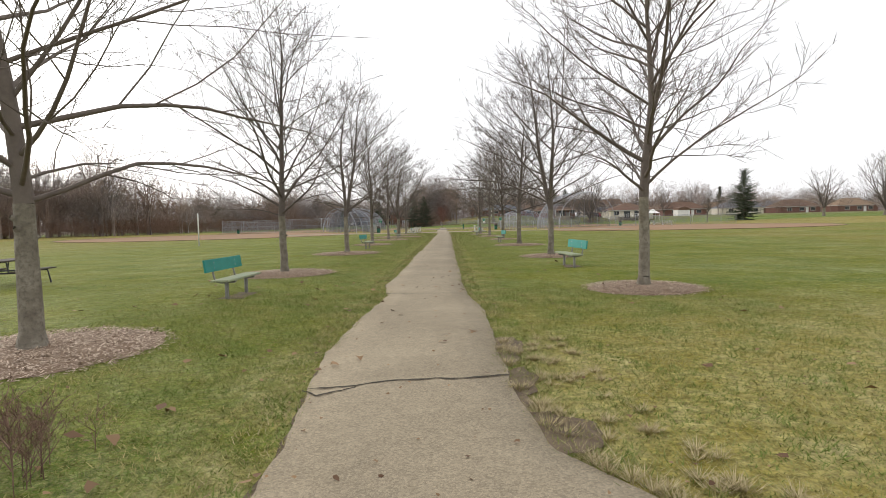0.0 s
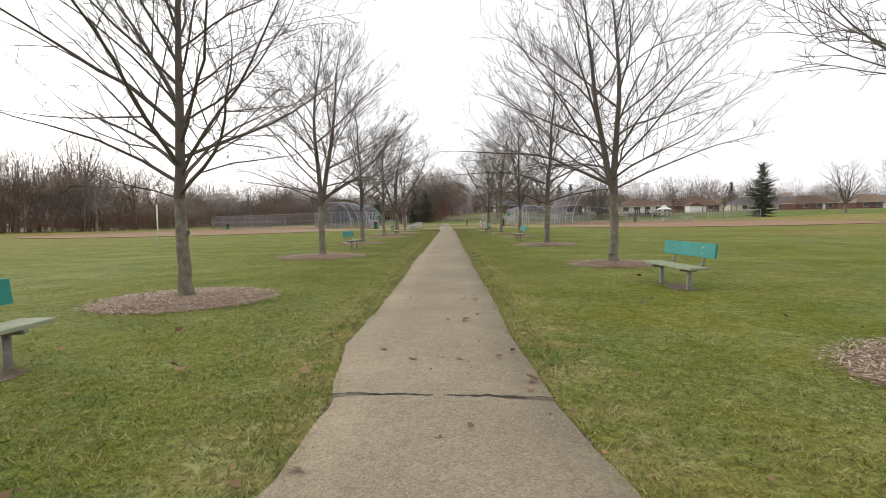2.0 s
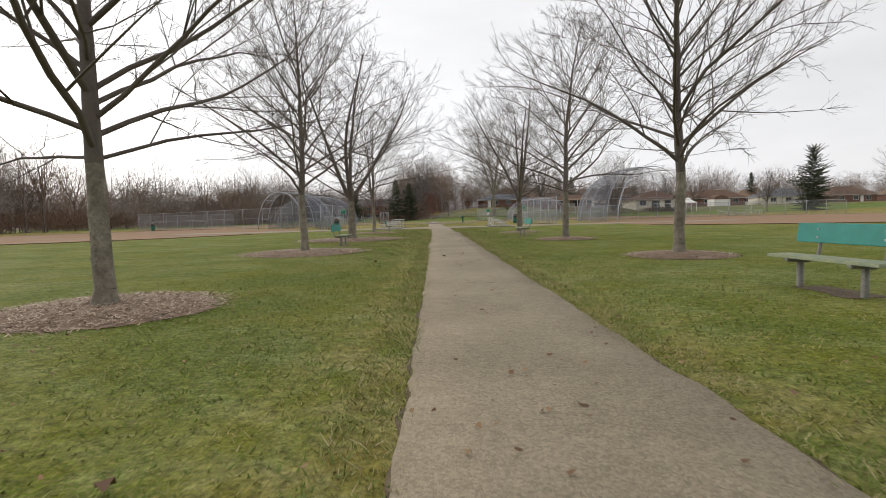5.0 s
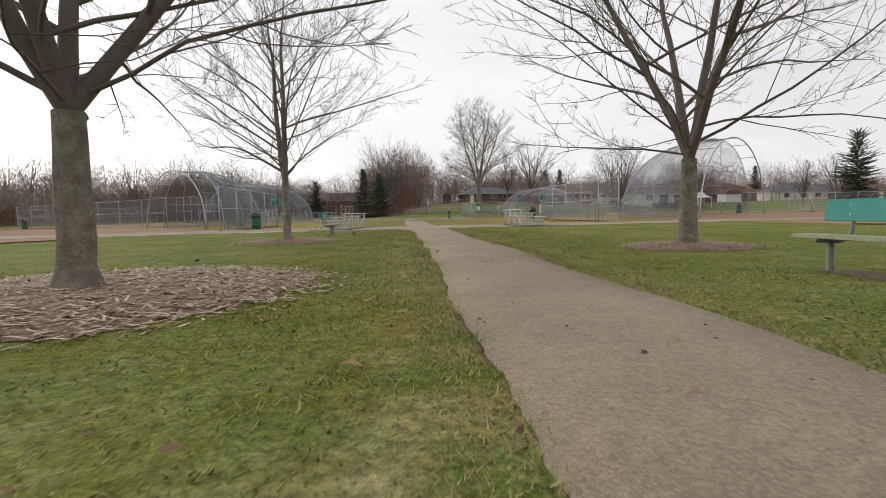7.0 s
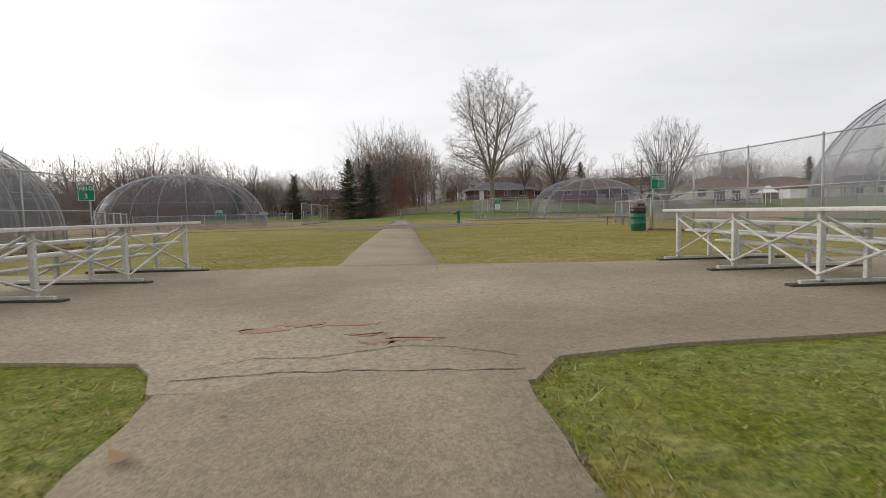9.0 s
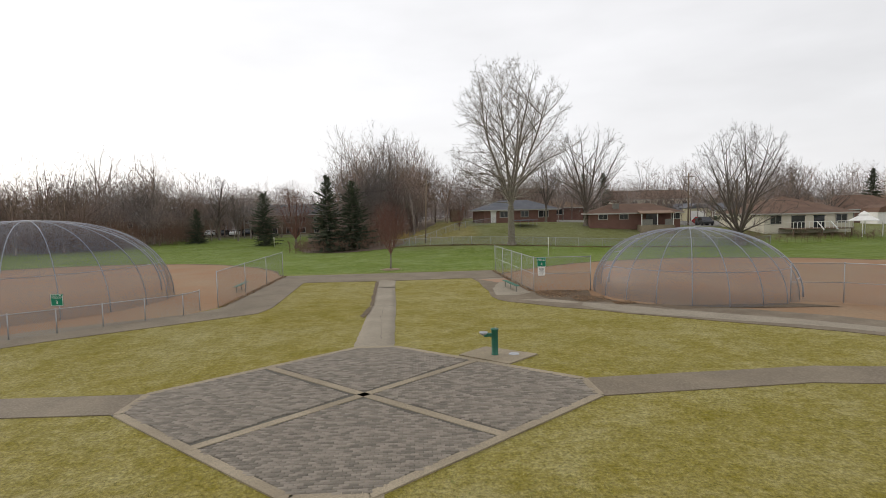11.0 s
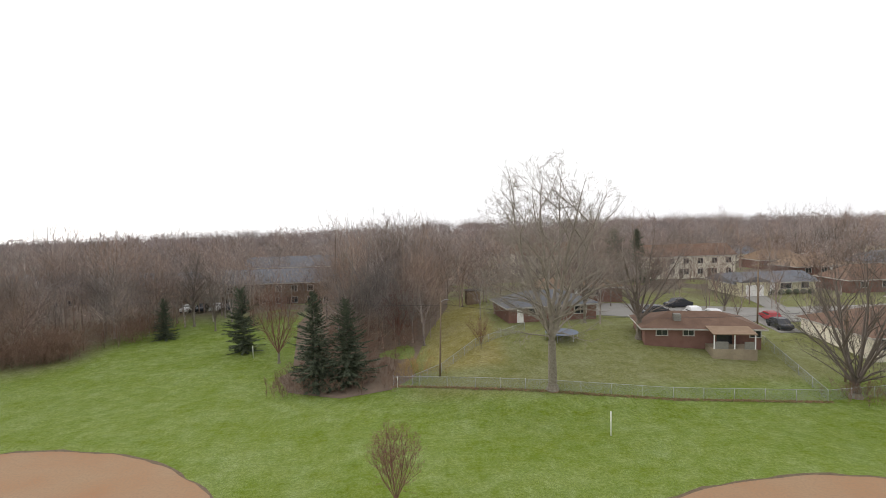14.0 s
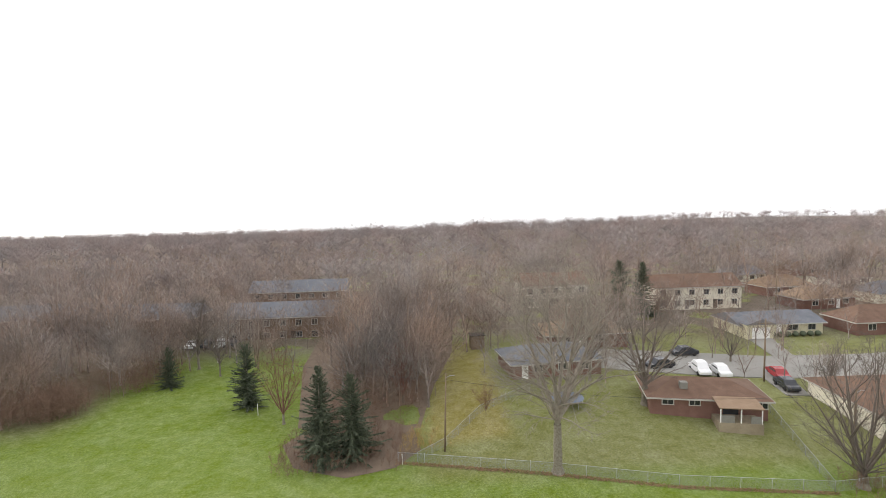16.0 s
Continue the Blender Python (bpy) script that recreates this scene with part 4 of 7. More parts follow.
def grow_tree(seed, height, reach, clear, r, leaders=1, limbs=26, n2=8, n3=6, n4=3, size=1.0, el0=38, el1=66, weep=0.0, sides=10, plain=False, spread=(10, 30), arch=0.0, fine=1.0, stout=1.0):
    """A bare broadleaf: trunk, one or more leaders, limbs that fill an oval envelope, side limbs, shoots and twigs. Returns trunk and crown wood."""
    rng = np.random.default_rng(seed)
    trunk, crown = Wood(), Wood()
    mid, half = clear + (height - clear) * 0.46, (height - clear) * 0.54
    C, S = np.array([0, 0, mid]), np.array([reach, reach, half])

    def room(p, d):
        q, e = (p - C) / S, d / S
        a, b, c = e @ e, q @ e, q @ q - 1
        disc = b * b - a * c
        return max(0.25 * size, (-b + math.sqrt(disc)) / a) if disc > 0 else 0.3 * size

    lean = rng.normal(0, 0.015, 2)
    zs = np.concatenate([[-0.06, 0.08, 0.28], np.linspace(0.28, clear, 6)[1:]])
    zs[:3] *= min(max(1.0, size), clear * 2)
    stem = [np.array([lean[0] * z + rng.normal(0, 0.009), lean[1] * z + rng.normal(0, 0.009), z]) for z in zs]
    trunk.limb(stem[:3], r * 1.75, r * 1.1, sides)
    trunk.limb(stem[2:], r * 1.1, r * 0.9, sides)
    for k in range(3):          # old pruning knots
        a, z = rng.uniform(0, 6.3), rng.uniform(0.35, 1.0) * clear
        w = np.array([math.cos(a), math.sin(a), 0])
        trunk.limb([w * r * 0.8 + [0, 0, z], w * r * 1.12 + [0, 0, z + 0.02]], r * 0.4, r * 0.22, 6)
    T, leads = stem[-1], []
    for k in range(leaders):
        az = k * 6.2832 / leaders + rng.normal(0, 0.3)
        tilt = radians(rng.uniform(*spread)) if leaders > 1 else radians(rng.uniform(0, 3))
        out = np.array([math.cos(az), math.sin(az), 0])
        d = out * math.sin(tilt) + np.array([0, 0, math.cos(tilt)])
        path = bend(rng, T, d, (room(T + d * 0.2 * half, d) + 0.2 * half) * (0.9 if plain else 0.97), 10, 0.05, 0.03)
        rl = r * (0.86 if leaders == 1 else 1.15 / math.sqrt(leaders))
        n, taper = len(path), 1.15 if leaders == 1 else 0.95
        for i in range(0, n - 1, 5):
            crown.limb(path[i:i + 6], rl * (1 - i / (n - 1)) ** taper + 0.006 * size, rl * (1 - min(i + 5, n - 1) / (n - 1)) ** taper + 0.006 * size, 5 if plain else 7)
        leads.append((path, rl, out))
    per = limbs // leaders
    for lk, (path, rl, out) in enumerate(leads):
        for i in range(per):
            g = (0.0 if leaders == 1 else 0.01) + 0.95 * ((i + rng.uniform(0.05, 0.95)) / per) ** 1.25
            p, ax = at(path, g)
            az, el = i * 2.39996 + lk * 1.3 + rng.normal(0, 0.35), radians(el0 + (el1 - el0) * g + rng.normal(0, 7))
            h = np.array([math.cos(az), math.sin(az), 0]) + out * (0.55 if leaders > 1 else 0)
            h /= np.linalg.norm(h) + 1e-9
            d = h * math.cos(el) + np.array([0, 0, math.sin(el)])
            L = room(p, d) * rng.uniform(0.72, 1.07)
            rad = max(0.009 * size, min(rl * 0.6, stout * rl * 0.40 * (L / reach) ** 0.9 * rng.uniform(0.75, 1.2)) * (1 - 0.45 * g))
            main = bend(rng, p, d, L, 4 if plain else 9, 0.085, arch + 0.03 * g - 0.016 - weep * 0.08)
            crown.limb(main, rad, 0.004 * size * fine, 3 if plain else 5)
            m2 = int(1 + n2 * (0.3 + 0.7 * L / reach))
            for j in range(m2):
                f = 0.14 + 0.84 * (j + rng.uniform(0, 0.9)) / m2
                q, e = at(main, f)
                s = np.cross(e, [0, 0, 1.0])
                s /= np.linalg.norm(s) + 1e-9
                up, phi, a = np.cross(s, e), rng.normal(0.25, 0.75), radians(rng.uniform(28, 54))
                way = e * math.cos(a) + (s * math.cos(phi) * (1 if j % 2 else -1) + up * math.sin(phi)) * math.sin(a)
                sl = min(room(q, way), L * (1 - f) * 0.65 + 0.2 * reach) * rng.uniform(0.55, 1.05)
                sub = bend(rng, q, way, sl, 2 if plain else 5, 0.11, 0.03 - weep * 0.2)
                if plain:
                    crown.sliver(rng, sub[0], sub[-1], 0.011 * size)
                else:
                    crown.limb(sub, max(0.0072 * size * fine, rad * (1 - f) * 0.5), 0.0042 * size * fine, 3)
                for _ in range(int(1 + n3 * sl / (0.35 * reach))):
                    x, w = at(sub, rng.uniform(0.12, 1.0))
                    t = fork(rng, w, radians(rng.uniform(22, 50))) + [0, 0, 0.16 - weep]
                    t /= np.linalg.norm(t)
                    shoot = bend(rng, x, t, rng.uniform(0.22, 0.62) * size, 2, 0.12, 0.04 - weep * 0.3)
                    if plain:
                        crown.sliver(rng, shoot[0], shoot[-1], 0.0062 * size)
                    else:
                        crown.limb(shoot[::2], 0.0056 * size * fine, 0.0032 * size * fine, 3)
                    for _ in range(n4):
                        y, w2 = at(shoot, rng.uniform(0.15, 1.0))
                        crown.sliver(rng, y, y + (fork(rng, w2, radians(rng.uniform(25, 50))) + [0, 0, -weep * 0.6]) * rng.uniform(0.08, 0.32) * size, 0.0055 * size * fine)
    return trunk, crown


def bare(wood, twig):
    return wood[0].mesh("trunk", M_BARK), wood[1].mesh("crown", twig)


def put_tree(name, meshes, x, y, turn, size, label, group=""):
    ob = thing(name, label, "tree", pose(x, y, gz(x, y), 0, 0, turn) @ Matrix.Scale(size, 4), group)
    for nm, me in zip(("trunk", "crown"), meshes):
        part(nm, me, None, ob)
    return ob


YOUNG = [bare(grow_tree(11, 8.6, 4.2, 1.9, 0.115, 1, 40, 8, 6, 3, 1.0, 27, 64, fine=0.85), M_TWIG), bare(grow_tree(23, 9.2, 4.9, 1.9, 0.125, 1, 40, 8, 6, 3, 1.0, 24, 62, fine=0.85), M_TWIG),
         bare(grow_tree(37, 8.6, 4.4, 1.9, 0.115, 2, 40, 8, 6, 3, 1.0, 25, 62, spread=(3, 14), fine=0.85), M_TWIG), bare(grow_tree(58, 9.0, 4.8, 1.9, 0.12, 1, 40, 8, 6, 3, 1.0, 24, 62, fine=0.85), M_TWIG),
         bare(grow_tree(83, 9.2, 5.4, 1.8, 0.165, 4, 44, 8, 6, 3, 1.0, 22, 58, spread=(12, 40), fine=0.85), M_TWIG), bare(grow_tree(64, 9.0, 3.4, 2.0, 0.115, 1, 38, 8, 6, 3, 1.0, 33, 66, fine=0.85), M_TWIG)]
AVENUE = [(-1.78, 0.14, 1, 40, 1.0), (-1.91, 10.43, 0, 150, 0.98), (-2.2, 21.45, 2, 210, 1.03), (-2.62, 32.5, 3, 20, 1.0), (-2.84, 43.3, 0, 95, 1.02), (-2.96, 53.15, 4, 200, 1.12), (-3.2, 64.0, 2, 310, 1.0),
          (7.76, 5.32, 5, 70, 1.0), (7.65, 16.25, 2, 330, 1.04), (7.6, 27.35, 1, 180, 1.06), (7.52, 38.45, 0, 245, 1.06), (6.98, 48.0, 3, 130, 1.04), (6.43, 57.65, 4, 75, 1.0)]
for x, y, kind, turn, size in AVENUE:
    put_tree("maple_tree", YOUNG[kind], x, y, turn, size, "bare young maple with ascending limbs in a mulch ring", "avenue trees")


COTTON = bare(grow_tree(5, 25.4, 8.9, 5.4, 0.46, 5, 55, 9, 9, 5, 2.0, 34, 62, 0.16, spread=(9, 28), arch=0.01, fine=0.9, stout=1.45), M_PALETWIG)
put_tree("cottonwood_tree", COTTON, 15.4, 165.9, 0, 1.0, "tall bare cottonwood with drooping fine twigs beside a fence")
ROUND = [bare(grow_tree(8, 13.0, 5.8, 1.0, 0.34, 10, 64, 6, 4, 2, 1.5, 40, 66, spread=(8, 42), arch=0.01, fine=1.1, stout=1.4), M_TWIG), bare(grow_tree(19, 13, 3.6, 2.6, 0.2, 2, 28, 6, 4, 2, 1.4, 48, 70, spread=(4, 14)), M_TWIG),
         bare(grow_tree(31, 13, 5.6, 1.9, 0.3, 6, 40, 6, 4, 2, 1.5, 34, 62, spread=(12, 42), fine=1.1, stout=1.5), M_TWIG)]
put_tree("multi_stem_tree", ROUND[0], 45.6, 161.6, 30, 1.25, "broad bare tree with many stems at a fence corner")
put_tree("yard_tree", ROUND[2], 30.2, 178.6, 80, 1.3, "bare spreading tree behind a brick house")
put_tree("yard_tree", ROUND[1], 25.5, 187, 190, 1.0, "bare tree beside a brick house")
put_tree("yard_tree", ROUND[2], 52, 196, 250, 0.6, "bare tree by the street")
put_tree("yard_tree", ROUND[1], 58, 182, 20, 0.55, "bare pruned tree by a driveway")
put_tree("yard_tree", ROUND[1], -34.6, 202.9, 300, 0.7, "slim bare tree at the edge of the woods")
put_tree("yard_tree", ROUND[1], -40.0, 207.1, 100, 1.05, "tall slim bare tree at the edge of the woods")
put_tree("yard_tree", ROUND[0], 88, 152, 210, 0.85, "bare round-headed tree on the far lawn")
put_tree("yard_tree", ROUND[2], 110, 150, 10, 1.2, "bare round-headed tree on the far lawn")
put_tree("yard_tree", ROUND[0], 126, 148, 140, 1.45, "broad bare tree on the far lawn")
put_tree("yard_tree", ROUND[1], 73, 142, 60, 0.7, "small bare tree on the far lawn")
put_tree("yard_tree", ROUND[2], 78, 186, 330, 0.7, "bare tree among the houses")
put_tree("yard_tree", ROUND[1], 66, 178, 200, 0.8, "bare tree among the houses")


def vase_tree(seed, height, spread, stems, twig):
    """A low tree of fine upright stems that fan out from near the ground."""
    rng = np.random.default_rng(seed)
    trunk, crown = Wood(), Wood()
    trunk.limb([np.array([0, 0, -0.05]), np.array([0, 0, 0.5]), np.array([0, 0, height * 0.22])], 0.09, 0.06, 8)
    for k in range(stems):
        az, tilt = k * 2.4 + rng.normal(0, 0.2), radians(rng.uniform(3, 44))
        d = np.array([math.sin(tilt) * math.cos(az), math.sin(tilt) * math.sin(az), math.cos(tilt)])
        L = height * 0.8 * rng.uniform(0.75, 1.05)
        pts = bend(rng, np.array([0, 0, height * rng.uniform(0.12, 0.24)]), d, L, 6, 0.05, 0.03)
        crown.limb(pts, 0.028, 0.005, 4)
        for j in range(14):
            q, e = at(pts, rng.uniform(0.2, 1.0))
            side = bend(rng, q, fork(rng, e, radians(rng.uniform(12, 34))), L * rng.uniform(0.15, 0.35), 3, 0.06, 0.05)
            crown.limb(side, 0.009, 0.004, 3)
            for h in range(4):
                u, w = at(side, rng.uniform(0.3, 1.0))
                crown.limb([u, u + fork(rng, w, radians(25)) * rng.uniform(0.2, 0.5)], 0.006, 0.003, 3)
    return trunk.mesh("trunk", M_BARK), crown.mesh("crown", twig)


RED = [bare(grow_tree(3, 6.9, 2.0, 1.5, 0.075, 8, 48, 6, 5, 2, 0.75, 58, 76, spread=(5, 28), arch=0.03), M_REDTWIG), vase_tree(9, 9.5, 4, 34, M_REDTWIG), bare(grow_tree(9, 11.0, 4.4, 1.4, 0.16, 7, 42, 6, 4, 2, 1.2, 50, 72, spread=(7, 34), arch=0.03), M_REDTWIG)]
put_tree("ornamental_tree", RED[0], -0.46, 143.9, 0, 1.0, "small bare vase-shaped tree with reddish twigs in a mulch ring")
put_tree("ornamental_tree", RED[2], -18.3, 182.6, 0, 1.0, "bare reddish tree beside dark spruces")
put_tree("ornamental_tree", RED[2], -2.0, 186, 90, 0.9, "bare reddish tree in front of the woods")
put_tree("ornamental_tree", RED[1], 9.0, 177.5, 40, 0.45, "small bare fruit tree on a lawn")


def spruce(seed, height, radius, power=0.82):
    """A dark spruce: whorls of drooping boughs, each a spray of short needled shoots."""
    rng = np.random.default_rng(seed)
    trunk = Wood()
    trunk.limb([np.array([0, 0, -0.05]), np.array([0, 0, height * 0.5]), np.array([0, 0, height * 0.98])], 0.02 * height, 0.012, 8)
    v, f = [], []

    def tuft(p, d, l, w):
        s = np.cross(d, rng.normal(0, 1, 3))
        s *= w / (np.linalg.norm(s) + 1e-9)
        b = len(v)
        v.extend([p - s, p + s, p + d * l])
        f.append((b, b + 1, b + 2))

    z = height * 0.05
    while z < height * 0.985:
        k = 1 - z / height
        reach = radius * k ** power * rng.uniform(0.62, 1.15) * min(1.0, 0.55 + 6 * (1 - k)) + 0.12
        for _ in range(int(6 + 7 * k)):
            az = rng.uniform(0, 6.283)
            el = radians(-14 + 50 * (1 - k) ** 2 + rng.normal(0, 6))
            rr = reach * rng.uniform(0.55, 1.18)
            d = np.array([math.cos(az) * math.cos(el), math.sin(az) * math.cos(el), math.sin(el)])
            n = int(6 + rr * 9)
            for j in range(n):
                g = (j + 0.5) / n
                p = np.array([0, 0, z]) + d * rr * g + np.array([0, 0, 0.16 * rr * g * g])
                side = np.cross(d, [0, 0, 1.0])
                for sgn in (-1, 1):
                    e = d * 0.55 + side * sgn * rng.uniform(0.4, 1.0) + np.array([0, 0, rng.uniform(-0.45, 0.1)])
                    e /= np.linalg.norm(e)
                    tuft(p, e, (0.16 + 0.30 * k) * rng.uniform(0.6, 1.3) * (1.15 - 0.5 * g) * height / 10, 0.05 * height / 10 + 0.02)
        z += height * 0.026 * (0.7 + 0.6 * k)
    b = len(v)
    v.extend([np.array([-0.05, 0, height * 0.95]), np.array([0.05, 0, height * 0.95]), np.array([0, 0, height])])
    f.append((b, b + 1, b + 2))
    return trunk.mesh("trunk", M_BARK), raw("foliage", np.array(v), np.array(f), M_NEEDLE)


SPRUCE = [spruce(4, 11.4, 3.9, 0.7), spruce(6, 10.2, 3.9, 0.62), spruce(14, 9.3, 2.9, 0.34)]


def put_spruce(meshes, x, y, turn, size, label):
    ob = thing("spruce_tree", label, "tree", pose(x, y, gz(x, y), 0, 0, turn) @ Matrix.Scale(size, 4))
    part("trunk", meshes[0], None, ob)
    part("foliage", meshes[1], None, ob, "dark blue-green needled boughs")


put_spruce(SPRUCE[0], -11.1, 172.0, 0, 1.0, "tall dark spruce rising out of low brush")
put_spruce(SPRUCE[1], -7.4, 171.8, 90, 1.0, "dark spruce beside a taller one, rising out of brush")
put_spruce(SPRUCE[2], -25.1, 188.6, 40, 1.0, "dense dark spruce on the lawn's far edge")
put_spruce(SPRUCE[1], -41.0, 198.3, 200, 0.66, "small thin spruce in front of the woods")
put_spruce(SPRUCE[2], 82.4, 140.9, 120, 1.45, "broad dark spruce on the far lawn")
put_spruce(SPRUCE[0], 52, 232, 10, 1.1, "tall conifer behind the houses")
put_spruce(SPRUCE[1], 48, 236, 70, 1.2, "tall conifer behind the houses")
put_spruce(SPRUCE[0], 112, 215, 70, 1.0, "tall conifer behind the houses")


# ---- woods and brush, built as masses of real twigs ----
def twig_pool(seed, n, height, width, up=0.75, trunk=0.12, taper=0.05):
    """One bare wood tree as slender triangles: stems, limbs and twig sprays. Vertices three by three."""
    rng = np.random.default_rng(seed)
    tris = []

    def sliver(p, q, w):
        d = q - p
        s = np.cross(d, rng.normal(0, 1, 3))
        s *= w / (np.linalg.norm(s) + 1e-9)
        tris.append((p - s, p + s, q))

    stems = rng.integers(1, 4)
    for k in range(stems):
        az = rng.uniform(0, 6.283)
        tip = np.array([math.cos(az) * width * 0.22 * rng.random(), math.sin(az) * width * 0.22 * rng.random(), height * rng.uniform(0.8, 1.0)])
        foot = np.array([math.cos(az), math.sin(az), 0]) * 0.2 * k
        sliver(foot, tip, trunk)
        sliver(foot, tip, trunk)
        for i in range(n // stems):
            f = rng.uniform(0.22, 0.97)
            p = foot + (tip - foot) * f
            a2, el = rng.uniform(0, 6.283), radians(rng.uniform(25, 75))
            L = width * 0.5 * (1.15 - f * 0.75) * rng.uniform(0.5, 1.15)
            q = p + np.array([math.cos(a2) * math.cos(el), math.sin(a2) * math.cos(el), math.sin(el) * 1.15]) * L
            sliver(p, q, taper)
            for _ in range(5):
                g = rng.uniform(0.3, 1.0)
                u = p + (q - p) * g
                d = (q - p) / L + rng.normal(0, 0.5, 3) + np.array([0, 0, 0.35])
                d /= np.linalg.norm(d)
                w = u + d * L * rng.uniform(0.22, 0.5)
                sliver(u, w, taper * 0.55)
                for _ in range(2):
                    d2 = d + rng.normal(0, 0.45, 3) + np.array([0, 0, 0.2])
                    d2 /= np.linalg.norm(d2)
                    x = u + (w - u) * rng.uniform(0.3, 0.9)
                    sliver(x, x + d2 * L * rng.uniform(0.12, 0.3), taper * 0.42)
    return np.array(tris).reshape(-1, 3)


def mass(name, pools, spots, material, label, category, seed):
    """Plants copies of the pools at the spots (x, y, scale) as one object."""
    rng = np.random.default_rng(seed)
    out = []
    for x, y, s in spots:
        p = pools[rng.integers(len(pools))]
        a = rng.uniform(0, 6.283)
        c, d = math.cos(a), math.sin(a)
        q = p * s
        out.append(np.stack([q[:, 0] * c - q[:, 1] * d + x, q[:, 0] * d + q[:, 1] * c + y, q[:, 2] * rng.uniform(0.85, 1.15) + gz(x, y) - 0.05], 1))
    v = np.concatenate(out)
    ob = new(name, raw(name, v, np.arange(len(v)).reshape(-1, 3), material))
    return tagged(ob, label, category, kind="stuff")


def strip(rng, line, depth, count, smin, smax):
    """Spots behind a line, to its left as one walks it."""
    spots, seg = [], []
    for a, b in zip(line, line[1:]):
        seg.append(math.hypot(b[0] - a[0], b[1] - a[1]))
    for _ in range(count):
        k = rng.choice(len(seg), p=np.array(seg) / sum(seg))
        f, d = rng.random(), depth * rng.random() ** 1.3
        (x0, y0), (x1, y1) = line[k], line[k + 1]
        nx_, ny_ = -(y1 - y0) / seg[k], (x1 - x0) / seg[k]
        spots.append((x0 + (x1 - x0) * f + nx_ * d, y0 + (y1 - y0) * f + ny_ * d, rng.uniform(smin, smax)))
    return spots


def soup(wood):
    """The triangles of grown wood, vertices three by three."""
    v, f = np.array(wood[0].v + wood[1].v), list(wood[0].f) + [tuple(i + len(wood[0].v) for i in t) for t in wood[1].f]
    return v[np.array(f)].reshape(-1, 3)


def puff(seed, n, height, width, w, up=0.3, lo=0.07, hi=0.15, low=0.22):
    """A crown as a haze of short twigs on a few limbs."""
    rng = np.random.default_rng(seed)
    c = rng.normal(0, 1, (n, 3))
    half = (1 - low) / 2
    c = c / np.linalg.norm(c, axis=1, keepdims=True) * rng.random((n, 1)) ** 0.4 * [width / 2, width / 2, height * half] + [0, 0, height * (low + half)]
    d = rng.normal(0, 0.5, (n, 3)) + [0, 0, up] + (c - [0, 0, height * 0.35]) * 0.11
    d *= (rng.uniform(lo, hi, (n, 1)) * height) / np.linalg.norm(d, axis=1, keepdims=True)
    s = np.cross(d, rng.normal(0, 1, (n, 3)))
    s *= w / np.linalg.norm(s, axis=1, keepdims=True)
    t = np.stack([c - s, c + s, c + d], 1)
    stem = [[[-w * 1.5, 0, 0], [w * 1.5, 0, 0], [0, 0, height * 0.8]], [[0, -w * 1.5, 0], [0, w * 1.5, 0], [0, 0, height * 0.8]]]
    for k in range(9):
        a, z = k * 2.4, height * rng.uniform(0.2, 0.55)
        q = np.array([math.cos(a) * width * 0.38, math.sin(a) * width * 0.38, z + height * rng.uniform(0.15, 0.35)])
        stem.append([[0, 0, z - w * 2], [0, 0, z + w * 2], list(q)])
    return np.concatenate([t, np.array(stem)]).reshape(-1, 3)


rw = np.random.default_rng(77)
GROWN = [soup(grow_tree(500 + k, 15.0, (4.4, 4.8, 5.4, 4.6, 5.0, 6.0)[k], (4.5, 3, 3.6, 5, 2.5, 4)[k], 0.16, (2, 3, 4, 3, 3, 4)[k], 24, 5, 3, 1, 1.8, 36, 62, sides=4, plain=True, spread=(6, 26))) for k in range(6)]
BUSH = [twig_pool(200 + k, 12, 3.2, 3.6, trunk=0.03, taper=0.025) for k in range(4)]
CROWN = [puff(320 + k, 230, (13, 11, 14, 12)[k], (9.5, 8, 8.5, 10.5)[k], 0.05) for k in range(4)]
HAZE = [puff(330 + k, 420, (12, 14, 10, 13)[k], (7, 8, 8, 9)[k], 0.03) for k in range(4)]
LOW = [puff(360 + k, 330, 4.2, 5.5, 0.018, 0.5, 0.12, 0.3, 0.0) for k in range(3)]
WEST_EDGE = [(-40.5, 202), (-47.5, 193), (-50.5, 186.2), (-56.5, 183), (-66, 177), (-74, 168), (-77, 150), (-74, 132), (-80, 118), (-98, 106), (-135, 96), (-175, 90)]
WEST_EDGE_IN = WEST_EDGE[::-1]
mass("woods", GROWN, strip(rw, WEST_EDGE_IN, 26, 105, 0.75, 1.35) + strip(rw, WEST_EDGE_IN[:5], 22, 60, 1.15, 1.7), M_WOODS, "dense bare winter woods along the lawn's west side", "woods", 1)
mass("woods_behind", HAZE, strip(rw, WEST_EDGE_IN, 45, 240, 0.6, 1.2) + strip(rw, WEST_EDGE_IN[:5], 40, 90, 1.0, 1.5), M_WOODS, "bare slim trees deeper in the woods", "woods", 21)
mass("thicket", LOW, strip(rw, WEST_EDGE_IN, 12, 330, 0.6, 1.3), M_BRUSH, "tangled leafless thicket in front of the woods", "thicket", 2)
mass("brush", BUSH, strip(rw, WEST_EDGE_IN, 6, 380, 0.6, 1.2), M_BRUSH, "low brown brush at the foot of the woods", "brush", 3)
